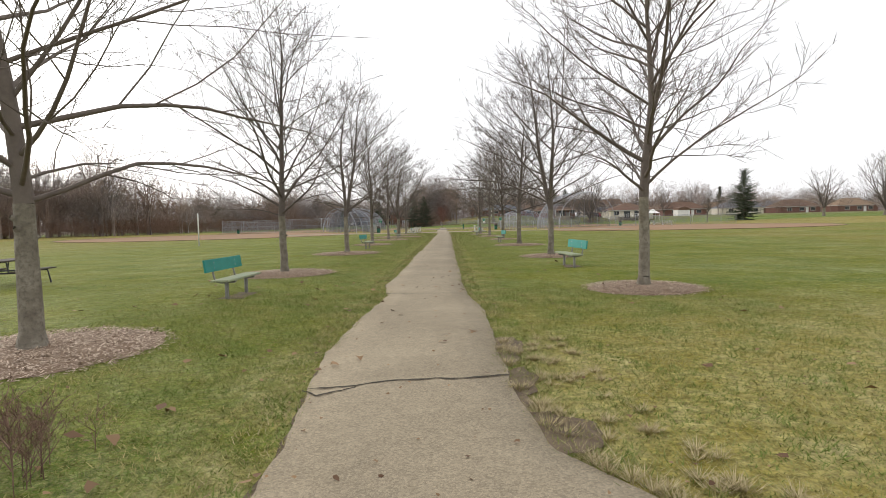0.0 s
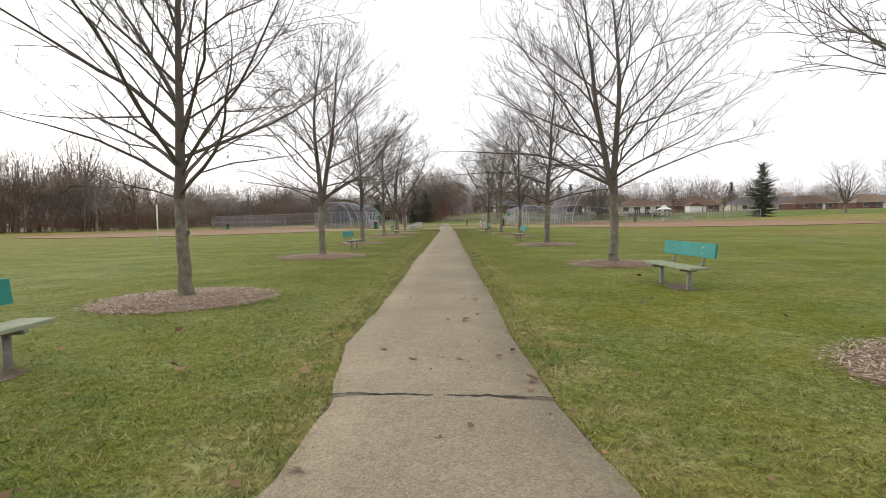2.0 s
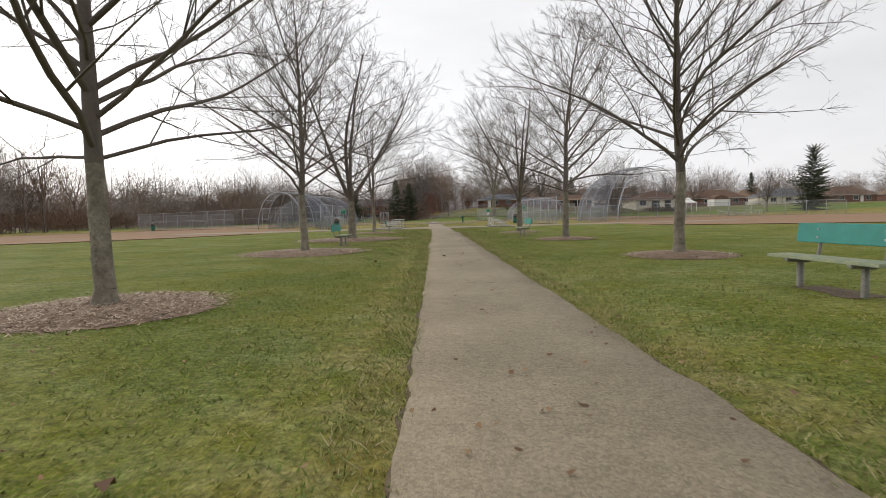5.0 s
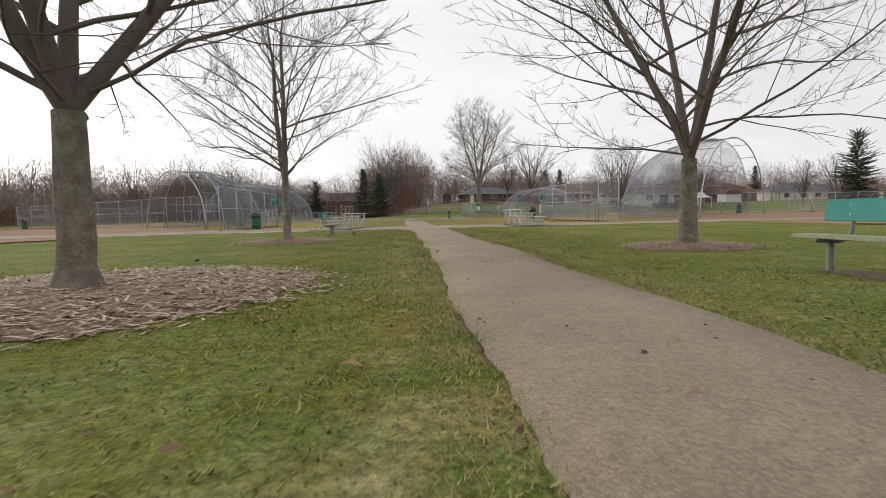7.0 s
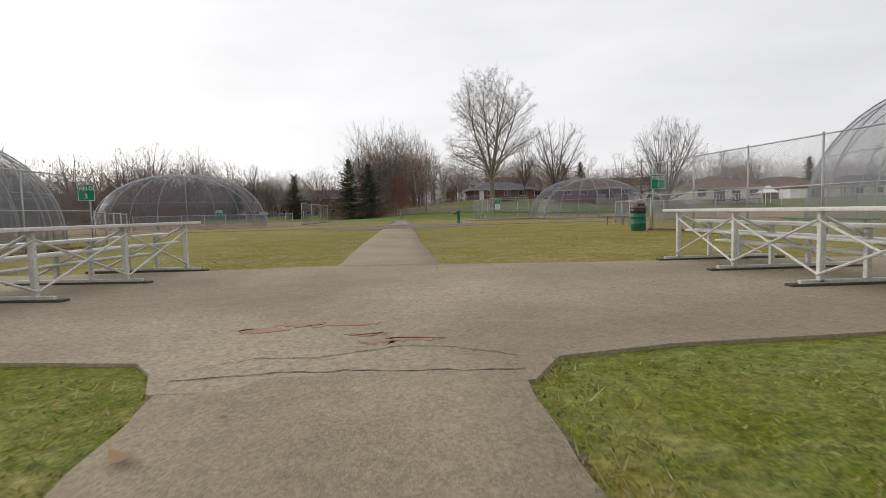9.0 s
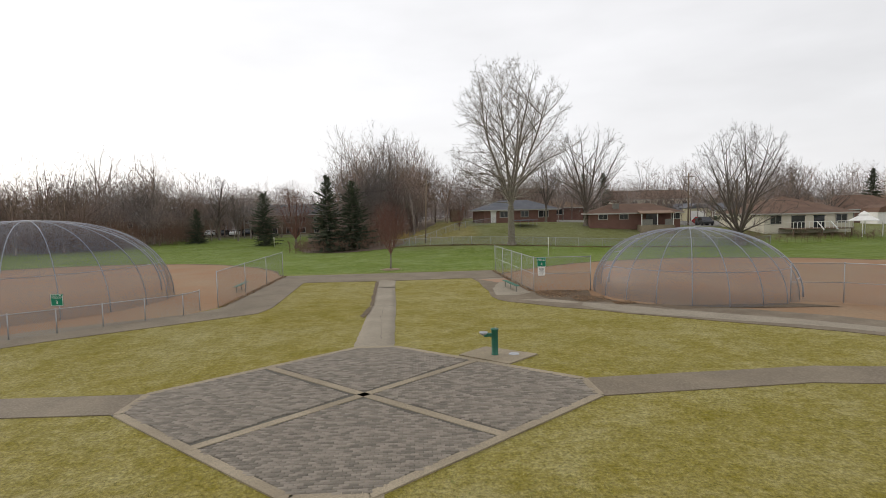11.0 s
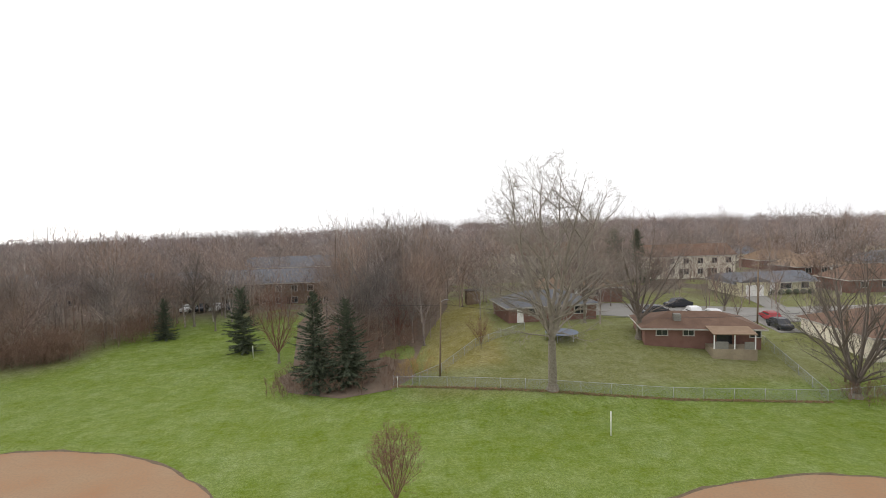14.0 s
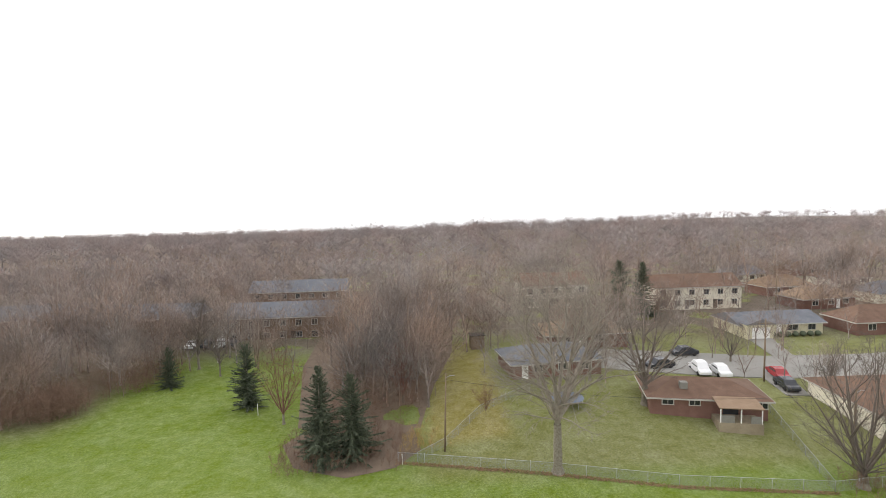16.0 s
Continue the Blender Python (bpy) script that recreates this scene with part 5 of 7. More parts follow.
# deep woods behind the western edge, up to the apartments
DEEP = []
while len(DEEP) < 430:
    x, y = rw.uniform(-160, -36), rw.uniform(188, 310)
    if x > -48 and y < 236 or -46 < x < -14 and 214 < y < 236:
        continue
    DEEP.append((x, y, rw.uniform(0.55, 1.2)))
mass("deep_woods", CROWN, DEEP, M_WOODS, "bare winter woods closing in behind a lawn", "woods", 14)
mass("grove", GROWN, [(rw.uniform(-11.5, 3.0), rw.uniform(182, 212), rw.uniform(0.85, 1.3)) for _ in range(40)] + [(rw.uniform(-22, 8), rw.uniform(205, 236), rw.uniform(0.7, 1.05)) for _ in range(22)], M_WOODS, "bare grove of tall slim trees beside a yard", "woods", 4)
mass("grove_behind", HAZE, [(rw.uniform(-12, 4), rw.uniform(184, 240), rw.uniform(0.7, 1.15)) for _ in range(70)], M_WOODS, "bare slim trees deep in the grove", "woods", 24)
mass("grove_brush", LOW, [(rw.uniform(-13.5, 0.2), rw.uniform(176.5, 206), rw.uniform(0.4, 0.9)) for _ in range(70)], M_BRUSH, "leafless brush under the grove", "thicket", 5)
mass("spruce_brush", BUSH, [(rw.uniform(-16.5, -1.5), 172.2 + rw.uniform(-4.2, 6), rw.uniform(0.25, 0.6)) for _ in range(330)], M_BRUSH, "matted dead brush round the spruces", "brush", 6)
mass("stalks", BUSH, [(45.6 + rw.normal(0, 1.6), 161.2 + rw.normal(0, 0.9), rw.uniform(0.3, 0.6)) for _ in range(60)] + [(rw.uniform(48, 70), 163 + rw.normal(0, 0.8), rw.uniform(0.25, 0.5)) for _ in range(80)], M_BRUSH, "dead stalks along a garden fence", "brush", 7)
mass("straw_clump", BUSH, [(0.2 + rw.normal(0, 1.3), 173.2 + rw.normal(0, 1.6), rw.uniform(0.25, 0.5)) for _ in range(90)], M_STRAW, "tall dry straw-coloured grass by the fence", "tall grass", 8)
mass("corner_shrub", BUSH, [(0.75 + rw.normal(0, 0.25), -3.25 + rw.normal(0, 0.2), rw.uniform(0.12, 0.2)) for _ in range(30)], M_BRUSH, "low dark twiggy shrub beside the path", "shrub", 9)
# trees among and behind the houses
TOWN = []
while len(TOWN) < 330:
    x, y = rw.uniform(6, 210), rw.uniform(204, 310)
    if 44 < x < 92 and (203 < y < 217 or 188 < y < 203 or 231 < y < 247):
        continue
    TOWN.append((x, y, rw.uniform(0.45, 0.95)))
mass("neighbourhood_trees", CROWN, TOWN + [(rw.uniform(-60, -14), rw.uniform(206, 226), rw.uniform(0.5, 0.9)) for _ in range(22)] + [(rw.uniform(3, 40), rw.uniform(200, 235), rw.uniform(0.4, 0.85)) for _ in range(40)] + [(rw.uniform(95, 190), rw.uniform(172, 182), rw.uniform(0.4, 0.7)) for _ in range(30)], M_WOODS, "bare trees among the houses", "woods", 10)
mass("street_trees", GROWN, [(rw.uniform(24, 60), rw.uniform(203, 212), rw.uniform(0.45, 0.75)) for _ in range(14)] + [(rw.uniform(12, 27), rw.uniform(199, 206), rw.uniform(0.45, 0.7)) for _ in range(7)] + [(27.5, 186, 0.62), (47.2, 184.5, 0.5), (54.5, 186.5, 0.55), (58.5, 176.5, 0.55), (10.5, 192, 0.5), (56, 206, 0.6), (82, 208, 0.6), (-22, 203, 0.6), (-29, 206, 0.75), (-45, 208, 0.7)] + [(rw.uniform(6, 34), rw.uniform(203, 230), rw.uniform(0.5, 0.85)) for _ in range(12)] + [(rw.uniform(36, 56), rw.uniform(219, 230), rw.uniform(0.4, 0.6)) for _ in range(10)] + [(rw.uniform(48, 110), rw.uniform(247, 285), rw.uniform(0.5, 0.85)) for _ in range(14)] + [(rw.uniform(-66, -10), rw.uniform(236, 285), rw.uniform(0.6, 0.95)) for _ in range(22)] + [(rw.uniform(26, 62), rw.uniform(214, 232), rw.uniform(0.45, 0.75)) for _ in range(10)] + [(rw.uniform(92, 160), rw.uniform(196, 212), rw.uniform(0.4, 0.65)) for _ in range(8)] + [(rw.uniform(-58, -16), rw.uniform(206, 225), rw.uniform(0.5, 0.85)) for _ in range(24)] + [(rw.uniform(-52, -12), rw.uniform(205, 222), rw.uniform(0.6, 0.9)) for _ in range(16)] + [(rw.uniform(17, 36), rw.uniform(195, 205), rw.uniform(0.5, 0.75)) for _ in range(9)] + [(rw.uniform(58, 100), rw.uniform(182, 188), rw.uniform(0.4, 0.6)) for _ in range(8)] + [(rw.uniform(44, 108), rw.uniform(226, 238), rw.uniform(0.55, 0.8)) for _ in range(22)] + [(rw.uniform(44, 155), rw.uniform(248, 264), rw.uniform(0.95, 1.3)) for _ in range(30)] + [(rw.uniform(38, 66), rw.uniform(196, 203), rw.uniform(0.45, 0.65)) for _ in range(8)], M_WOODS, "bare trees between the houses", "woods", 11)
# the valley's woods, down to the horizon
FAR = [puff(340 + k, 56, 11, 13, 0.14, 0.25, 0.10, 0.22, 0.1) for k in range(5)]
spots = []
while len(spots) < 4200:
    y = 290 + 2600 * rw.random() ** 1.8
    x = rw.uniform(-1, 1) * (140 + y * 1.02) + 40
    gap = math.sin(x * 0.013 + 1.3) * math.sin(y * 0.011) + 0.25 * math.sin(x * 0.05)
    if gap > 0.72 and y < 800:
        continue
    spots.append((x, y, rw.uniform(0.6, 1.0) * (0.9 + y / 1100)))
ridge_spots = [(rw.uniform(-420, 760), rw.uniform(430, 680), rw.uniform(0.9, 1.35)) for _ in range(1500)]
mass("ridge_woods", FAR, ridge_spots, M_HAZEDWOOD, "leafless woods on a low ridge beyond the houses", "woods", 15)
mass("valley_woods", FAR, spots, M_HAZEDWOOD, "leafless woods stretching over low hills to the horizon", "woods", 12)


# ---- fences and backstops ----
def fence(name, pts, height, label, posts_every=2.6, mid=False, mat=M_LINK, pipe=0.028, base=0.0, ends=True):
    """Chain-link fence along a line: posts, rails and one woven panel a stretch."""
    ob = thing(name, label, "fence", pose(0, 0, 0))
    spots = []
    for (x0, y0), (x1, y1) in zip(pts, pts[1:]):
        L = math.hypot(x1 - x0, y1 - y0)
        n = max(1, round(L / posts_every))
        for i in range(n):
            f = i / n
            spots.append((x0 + (x1 - x0) * f, y0 + (y1 - y0) * f))
        z0, z1 = gz(x0, y0), gz(x1, y1)
        part("top_rail", Mesh().tube([(x0, y0, z0 + height), (x1, y1, z1 + height)], pipe * 0.8, 7), M_GALV, ob, smooth=True)
        if mid:
            part("middle_rail", Mesh().tube([(x0, y0, z0 + height * 0.52), (x1, y1, z1 + height * 0.52)], pipe * 0.7, 6), M_GALV, ob, smooth=True)
        m = Mesh()
        m.v = [(x0, y0, z0 + 0.04 + base), (x1, y1, z1 + 0.04 + base), (x1, y1, z1 + height), (x0, y0, z0 + height)]
        m.f = [(0, 1, 2, 3)]
        m.uv = [(0, 0), (L, 0), (L, height), (0, height)]
        part("netting", m, mat, ob, "woven galvanised wire")
    spots.append(pts[-1])
    me = Mesh().tube([(0, 0, -0.1), (0, 0, height + 0.03)], pipe, 8).lathe([(pipe * 1.3, height + 0.02), (pipe * 1.2, height + 0.05), (0.006, height + 0.075)], sides=8).data("post", M_GALV, True)
    for x, y in spots:
        p = part("post", me, None, ob)
        p.location = (x, y, gz(x, y))
    return ob


def dome(name, c, w, d, h, axis, label):
    """A domed backstop: bent pipes fanning over a half oval, netting over them, an arch across the open front."""
    ob = thing(name, label, "backstop", pose(c[0], c[1], 0, 0, 0, axis))
    ribs = 11

    def shell(a, t):
        # a: 0..1 from one foot of the arch round the back to the other; t: 0 at the ground, 1 at the crown of the arch
        w_ = math.pi * a
        r = math.cos(t * math.pi / 2) ** 0.85
        return (-d * math.sin(w_) * r, -w * math.cos(w_) * r, h * math.sin(t * math.pi / 2) ** 0.9)

    for k in range(ribs):
        a = k / (ribs - 1)
        pts = [shell(a, t) for t in np.linspace(0, 1, 15)]
        part("rib", Mesh().tube(pts, 0.028, 7), M_BLUEPIPE, ob, smooth=True)
    for t in (0.27,):
        part("hoop", Mesh().tube([shell(a, t) for a in np.linspace(0, 1, 31)], 0.02, 6), M_BLUEPIPE, ob, smooth=True)
    part("front_arch", Mesh().tube([(1.3, -w * 1.0 * math.cos(u), h * 1.0 * math.sin(u) ** 0.9) for u in np.linspace(0.0, math.pi, 29)], 0.05, 8), M_BLUEPIPE, ob, smooth=True)
    for u in np.linspace(0.25, math.pi - 0.25, 9):
        y, z = -w * math.cos(u), h * math.sin(u) ** 0.9
        part("brace", Mesh().tube([(0, y, z), (1.3, y, z)], 0.03, 6), M_BLUEPIPE, ob, smooth=True)
    m, na, nt = Mesh(), 40, 14
    m.uv = []
    for i in range(na + 1):
        for j in range(nt + 1):
            p = shell(i / na, j / nt * 0.98)
            m.v.append((p[0] * 1.005, p[1] * 1.005, p[2] * 1.003 + 0.02))
            m.uv.append((i / na * (w + d) * 1.6, j / nt * h * 1.45))
    for i in range(na):
        for j in range(nt):
            q = i * (nt + 1) + j
            m.f.append((q, q + nt + 1, q + nt + 2, q + 1))
    part("netting", m, M_DOMELINK, ob, "dense woven wire over the frame")
    return ob


dome("domed_backstop", (26.6, 90.6), 9.3, 7.6, 6.4, -46, "tall domed chain-link backstop of bluish pipes, open towards the field")
dome("domed_backstop", (-16.9, 90.0), 5.6, 5.2, 4.5, -135, "low domed chain-link backstop with pale ribs")
dome("domed_backstop", (-22.4, 127), 8.2, 7.0, 5.5, 135, "wide domed chain-link backstop with pale ribs")
dome("domed_backstop", (19.6, 125.4), 6.0, 5.6, 4.1, 45, "low domed chain-link backstop with pale ribs")

fence("chain_link_fence", [(-9.9, 124.6), (-10.0, 140.5)], 2.2, "grey chain-link dugout fence on a concrete edge", 4.6)
fence("chain_link_fence", [(-10.65, 123.8), (-10.95, 122.3), (-15.3, 118.5), (-21, 114)], 1.2, "low grey chain-link fence", 1.9)
fence("chain_link_fence", [(9.25, 140.2), (9.95, 127.3), (13.75, 127.1)], 2.3, "grey chain-link dugout fence with a field sign", 3.3, True)
fence("chain_link_fence", [(22.9, 120.6), (25.4, 119.9), (31, 114)], 2.2, "grey chain-link fence beside a domed backstop", 2.9, True)
fence("chain_link_fence", [(11.7, 92.2), (13.2, 78.6)], 2.75, "tall sloping chain-link fence by the bleachers", 3.0, True)
fence("chain_link_fence", [(11.7, 92.4), (14.0, 102.5), (19, 100.2)], 1.3, "low chain-link fence round a ball field", 2.6)
fence("chain_link_fence", [(-10.2, 77.6), (-10.35, 84.0), (-10.5, 91.1)], 2.6, "tall chain-link fence beside a ball field", 3.4, True)
fence("chain_link_fence", [(-10.5, 91.3), (-14.5, 101)], 1.3, "low chain-link fence round a ball field", 2.6)
fence("chain_link_fence", [(-55.4, 125.0), (-40, 113.7), (-24.4, 102.4)], 2.9, "long chain-link fence at the edge of a ball field", 4.8, True)
fence("chain_link_fence", [(-24.3, 102.1), (-22.8, 101.0), (-17.5, 96.6)], 2.9, "short tall run of doubled chain-link fence", 1.5, True)
fence("chain_link_fence", [(-55.4, 125.2), (-52, 128.5), (-40, 131)], 2.6, "chain-link fence behind a players' bench", 4.0, True)
fence("chain_link_fence", [(33.5, 98.5), (47, 100), (60, 102)], 2.0, "long chain-link fence at the edge of a ball field", 3.0)
fence("chain_link_fence", [(-2.0, 170), (7.15, 167.3), (15.2, 165.7), (27.3, 163.0), (42.2, 161.0), (50, 161.6)], 1.15, "garden chain-link fence with leaves blown against it", 3.0)
fence("chain_link_fence", [(42.2, 161.0), (45.5, 176), (45.5, 178)], 1.15, "low chain-link fence between two yards", 3.0)
fence("wooden_fence", [(0.2, 169.6), (3.6, 172.0), (8.3, 178.1), (15.8, 183.2)], 1.1, "low weathered fence climbing beside a yard", 2.3)


def field_sign(x, y, z, facing, number, plate):
    """A green sign on a fence with white letters, and where there is one a white rules plate below."""
    ob = thing("field_sign", "green metal field sign with white lettering on a fence", "sign", pose(x, y, z, 0, 0, facing))
    part("panel", Mesh().box((0, 0, 0), (0.62, 0.02, 0.62), None, 0.006), M_SIGN, ob)
    for text, size, dz in (("FIELD", 0.21, 0.09), (number, 0.26, -0.21)):
        cu = bpy.data.curves.new("letters", "FONT")
        cu.body, cu.size, cu.align_x, cu.extrude = text, size, "CENTER", 0.003
        cu.materials.append(M_WHITE)
        t = new("lettering", cu)
        t.parent = ob
        t.matrix_basis = pose(0, -0.016, dz, 90, 0, 0)
    for a, b, s, t in ((0, 0.292, 0.6, 0.016), (0, -0.292, 0.6, 0.016), (-0.292, 0, 0.016, 0.6), (0.292, 0, 0.016, 0.6)):
        part("border", Mesh().box((a, -0.0125, b), (s, 0.004, t)), M_WHITE, ob)
    if plate:
        part("rules_plate", Mesh().box((0, 0, -0.62), (0.5, 0.016, 0.56), None, 0.005), M_WHITE, ob, "white plate with small lines of text")
        for k in range(6):
            part("text_bar", Mesh().box((0, -0.0105, -0.42 - 0.075 * k), (0.36 - 0.05 * (k % 3), 0.004, 0.03)), M_POST, ob)
    return ob


field_sign(10.45, 127.20, 1.98, 0, "4", True)
field_sign(11.8, 91.95, 1.98, 0, "1", False)
field_sign(-10.5, 90.9, 2.03, 0, "2", False)
field_sign(-16.6, 120.6, 1.35, 0, "3", False)


# ---- park furniture ----
def bench_thing():
    ob = thing("park_bench", "", "bench", pose(0, 0, 0))
    for s in (-0.52, 0.52):
        leg = part("leg", Mesh().tube([(0.02, s, -0.25), (0.02, s, 0.37)], 0.042, 10), M_POST, ob, smooth=True)
        part("bracket", Mesh().tube([(0.2, s, 0.375), (-0.1, s, 0.36), (-0.2, s, 0.385), (-0.245, s, 0.45), (-0.27, s, 0.58), (-0.30, s, 0.82)], 0.024, 8).box((0.02, s, 0.385), (0.42, 0.07, 0.03), None, 0.006), M_POST, leg, "bent grey steel bracket", True)
    part("seat", Mesh().box((0.1, 0, 0.425), (0.25, 1.83, 0.045), None, 0.008).box((-0.10, 0, 0.425), (0.10, 1.83, 0.04), None, 0.008), M_SEAT, ob, "worn pale green plank seat")
    part("backrest", Mesh().box((0, 0, 0), (0.045, 1.83, 0.27), pose(-0.262, 0, 0.735, 0, -7, 0), 0.008), M_TEAL, ob, "teal painted plank backrest")
    for s in (-0.52, 0.52):
        for z in (0.68, 0.79):
            part("bolt", Mesh().tube([(-0.235 - 0.125 * (z - 0.735), s, z), (-0.228 - 0.125 * (z - 0.735), s, z)], 0.014, 8), M_GALV, ob)
    return ob


BENCHES = [(-1.34, 5.34, 0), (-2.06, 27.0, -3), (-2.42, 47.8, 0), (-2.62, 69.0, 4), (7.38, 11.22, 186), (6.78, 32.4, 184), (5.88, 52.66, 182)]
first = bench_thing()
first.matrix_world = pose(BENCHES[0][0], BENCHES[0][1], 0, 0, 0, BENCHES[0][2])
tagged(first, "teal park bench with a worn plank seat on two steel legs", "bench", "benches along the path")
for x, y, a in BENCHES[1:]:
    tagged(copy_thing(first, pose(x, y, 0, 0, 0, a)), "teal park bench with a worn plank seat on two steel legs", "bench", "benches along the path")
for k, (x, y, a) in enumerate(BENCHES):
    ob = stain([(x + 0.35, y - 0.5), (x + 0.3, y + 0.5), (x - 0.15, y + 0.6), (x - 0.2, y - 0.55)], 0.006, None, M_SOIL, 80 + k, "soil_patch")
    tagged(ob, "trodden bare soil under a bench", "soil", kind="structure")


def bleacher(x, y, turn):
    """A four-row aluminium stand: frames, braces, seat and foot planks."""
    ob = thing("bleacher", "low aluminium bleacher of planks on braced frames", "bleacher", pose(x, y, 0.03, 0, 0, turn))
    L, rows = 5.6, [(0.0, 0.86), (0.55, 0.66), (1.1, 0.46)]
    for s in np.linspace(-L / 2 + 0.35, L / 2 - 0.35, 4):
        fr = part("frame", Mesh().box((0.75, s, 0.04), (2.0, 0.06, 0.05), None, 0.008).box((0.0, s, 0.43), (0.07, 0.06, 0.80), None, 0.008).box((0.55, s, 0.34), (0.06, 0.06, 0.58), None, 0.008)
                  .box((1.1, s, 0.24), (0.06, 0.06, 0.4), None, 0.008), M_ALU, ob)
        part("diagonal", Mesh().tube([(0.0, s + 0.035, 0.8), (1.5, s + 0.035, 0.08)], 0.022, 6), M_ALU, fr)
        part("skid", Mesh().box((0.75, s, 0.0), (2.25, 0.14, 0.05), None, 0.01), M_DARKWOOD, fr, "dark timber skid")
    q = np.linspace(-L / 2 + 0.35, L / 2 - 0.35, 4)
    for a, b in zip(q, q[1:]):
        part("cross_brace", Mesh().tube([(-0.03, a, 0.12), (-0.03, b, 0.74)], 0.016, 6).tube([(-0.045, a, 0.74), (-0.045, b, 0.12)], 0.016, 6), M_ALU, ob)
    for i, (dx, z) in enumerate(rows):
        part("seat_plank", Mesh().box((dx, 0, z), (0.26, L, 0.045), None, 0.01), M_ALU, ob, "pale aluminium seat plank")
        if i < 2:
            part("foot_plank", Mesh().box((dx + 0.42, 0, z - 0.36), (0.26, L, 0.04), None, 0.01), M_ALU, ob)
    return ob


bleacher(6.4, 77.0, 0)
bleacher(-2.6, 77.7, 173.5)
bleacher(44, 101, 60)


def trash_barrel(x, y):
    ob = thing("trash_barrel", "dark green steel drum with a brown domed lid", "trash can", pose(x, y, gz(x, y)))
    part("drum", Mesh().lathe([(0.28, 0.0), (0.29, 0.02), (0.29, 0.27), (0.302, 0.285), (0.302, 0.30), (0.29, 0.315), (0.29, 0.55), (0.302, 0.565), (0.302, 0.58), (0.29, 0.595), (0.29, 0.86), (0.30, 0.87), (0.30, 0.885), (0.27, 0.885)], sides=24), M_GREEN, ob, smooth=True)
    part("liner", Mesh().lathe([(0.304, 0.72), (0.312, 0.76), (0.31, 0.88), (0.30, 0.90), (0.27, 0.9)], sides=24), M_BLACK, ob, "black bag folded over the rim", True)
    lid = part("lid", Mesh().lathe([(0.325, 0.9), (0.33, 0.93), (0.31, 1.0), (0.25, 1.10), (0.15, 1.17), (0.04, 1.2), (0.005, 1.202)], sides=24), M_LID, ob, "brown plastic dome lid", True)
    part("flap", Mesh().box((0, -0.285, 1.02), (0.26, 0.03, 0.13), None, 0.01), M_BLACK, lid)
    return ob


for x, y in ((10.8, 91.55), (-9.65, 82.6), (38, 106), (-47.0, 114.5)):
    trash_barrel(x, y)


def drinking_fountain(x, y):
    slab_ = slab("fountain_pad", [(x - 1.35, y + 0.2), (x + 0.3, y - 1.25), (x + 1.6, y - 0.1), (x - 0.2, y + 1.25)], "pale concrete pad round a drinking fountain", M_CONCRETE, 0.05)
    ob = thing("drinking_fountain", "dark green drinking fountain with a low side bowl", "fountain", pose(x, y, 0.05))
    part("pedestal", Mesh().lathe([(0.135, 0), (0.135, 0.02), (0.125, 0.03), (0.125, 0.93), (0.15, 0.95), (0.155, 0.99), (0.12, 0.985), (0.05, 0.96)], sides=20), M_GREEN, ob, smooth=True)
    arm = part("arm", Mesh().box((-0.24, 0, 0.76), (0.36, 0.16, 0.13), None, 0.03), M_GREEN, ob)
    part("bowl", Mesh().lathe([(0.05, 0.74), (0.14, 0.80), (0.165, 0.87), (0.15, 0.87), (0.06, 0.81)], (-0.42, 0, 0), 18), M_GALV, arm, "steel side bowl", True)
    part("spout", Mesh().tube([(0.05, 0, 0.96), (0.05, 0, 1.03), (0.01, 0, 1.05)], 0.012, 8), M_GALV, ob)
    lid = tagged(part("valve_cover", Mesh().lathe([(0.2, 0), (0.2, 0.012), (0.19, 0.018), (0.05, 0.018)], (x + 0.72, y - 0.02, 0.05), 20), M_GALV), "round steel cover set in a concrete pad", "cover")


drinking_fountain(5.03, 111.9)


def dugout_bench(x, y, turn, length=3.2):
    ob = thing("dugout_bench", "long low green plank bench on steel legs", "bench", pose(x, y, 0.02, 0, 0, turn))
    part("plank", Mesh().box((0, 0, 0.44), (0.28, length, 0.045), None, 0.008), M_GREEN, ob)
    for s in (-0.4, 0, 0.4):
        part("leg", Mesh().box((0, s * length, 0.2), (0.05, 0.06, 0.44), None, 0.006).box((0, s * length, 0.41), (0.24, 0.06, 0.03)), M_POST, ob)


for a in ((8.6, 128.6, 7), (-11.0, 132.2, 3), (14.3, 86.0, 5), (-12.2, 86.0, 0), (13.1, 99, 20), (-36, 108, 66), (-19.5, 97.5, 55)):
    dugout_bench(*a)


def picnic_table(x, y, turn):
    ob = thing("picnic_table", "dark picnic table with bent steel legs on the grass", "table", pose(x, y, 0, 0, 0, turn))
    for k in range(4):
        part("top_plank", Mesh().box((-0.285 + 0.19 * k, 0, 0.74), (0.18, 1.85, 0.04), None, 0.006), M_DARKWOOD, ob)
    for s in (-1, 1):
        part("bench_plank", Mesh().box((s * 0.68, 0, 0.44), (0.26, 1.85, 0.04), None, 0.006), M_DARKWOOD, ob)
        part("leg", Mesh().tube([(-0.8, s * 0.6, 0.0), (-0.72, s * 0.6, 0.4), (0.72, s * 0.6, 0.4), (0.8, s * 0.6, 0.0)], 0.026, 8).tube([(-0.35, s * 0.6, 0.4), (-0.3, s * 0.6, 0.72), (0.3, s * 0.6, 0.72), (0.35, s * 0.6, 0.4)], 0.024, 8), M_BLACK, ob, "bent black steel legs")


picnic_table(-9.3, 8.45, 12)


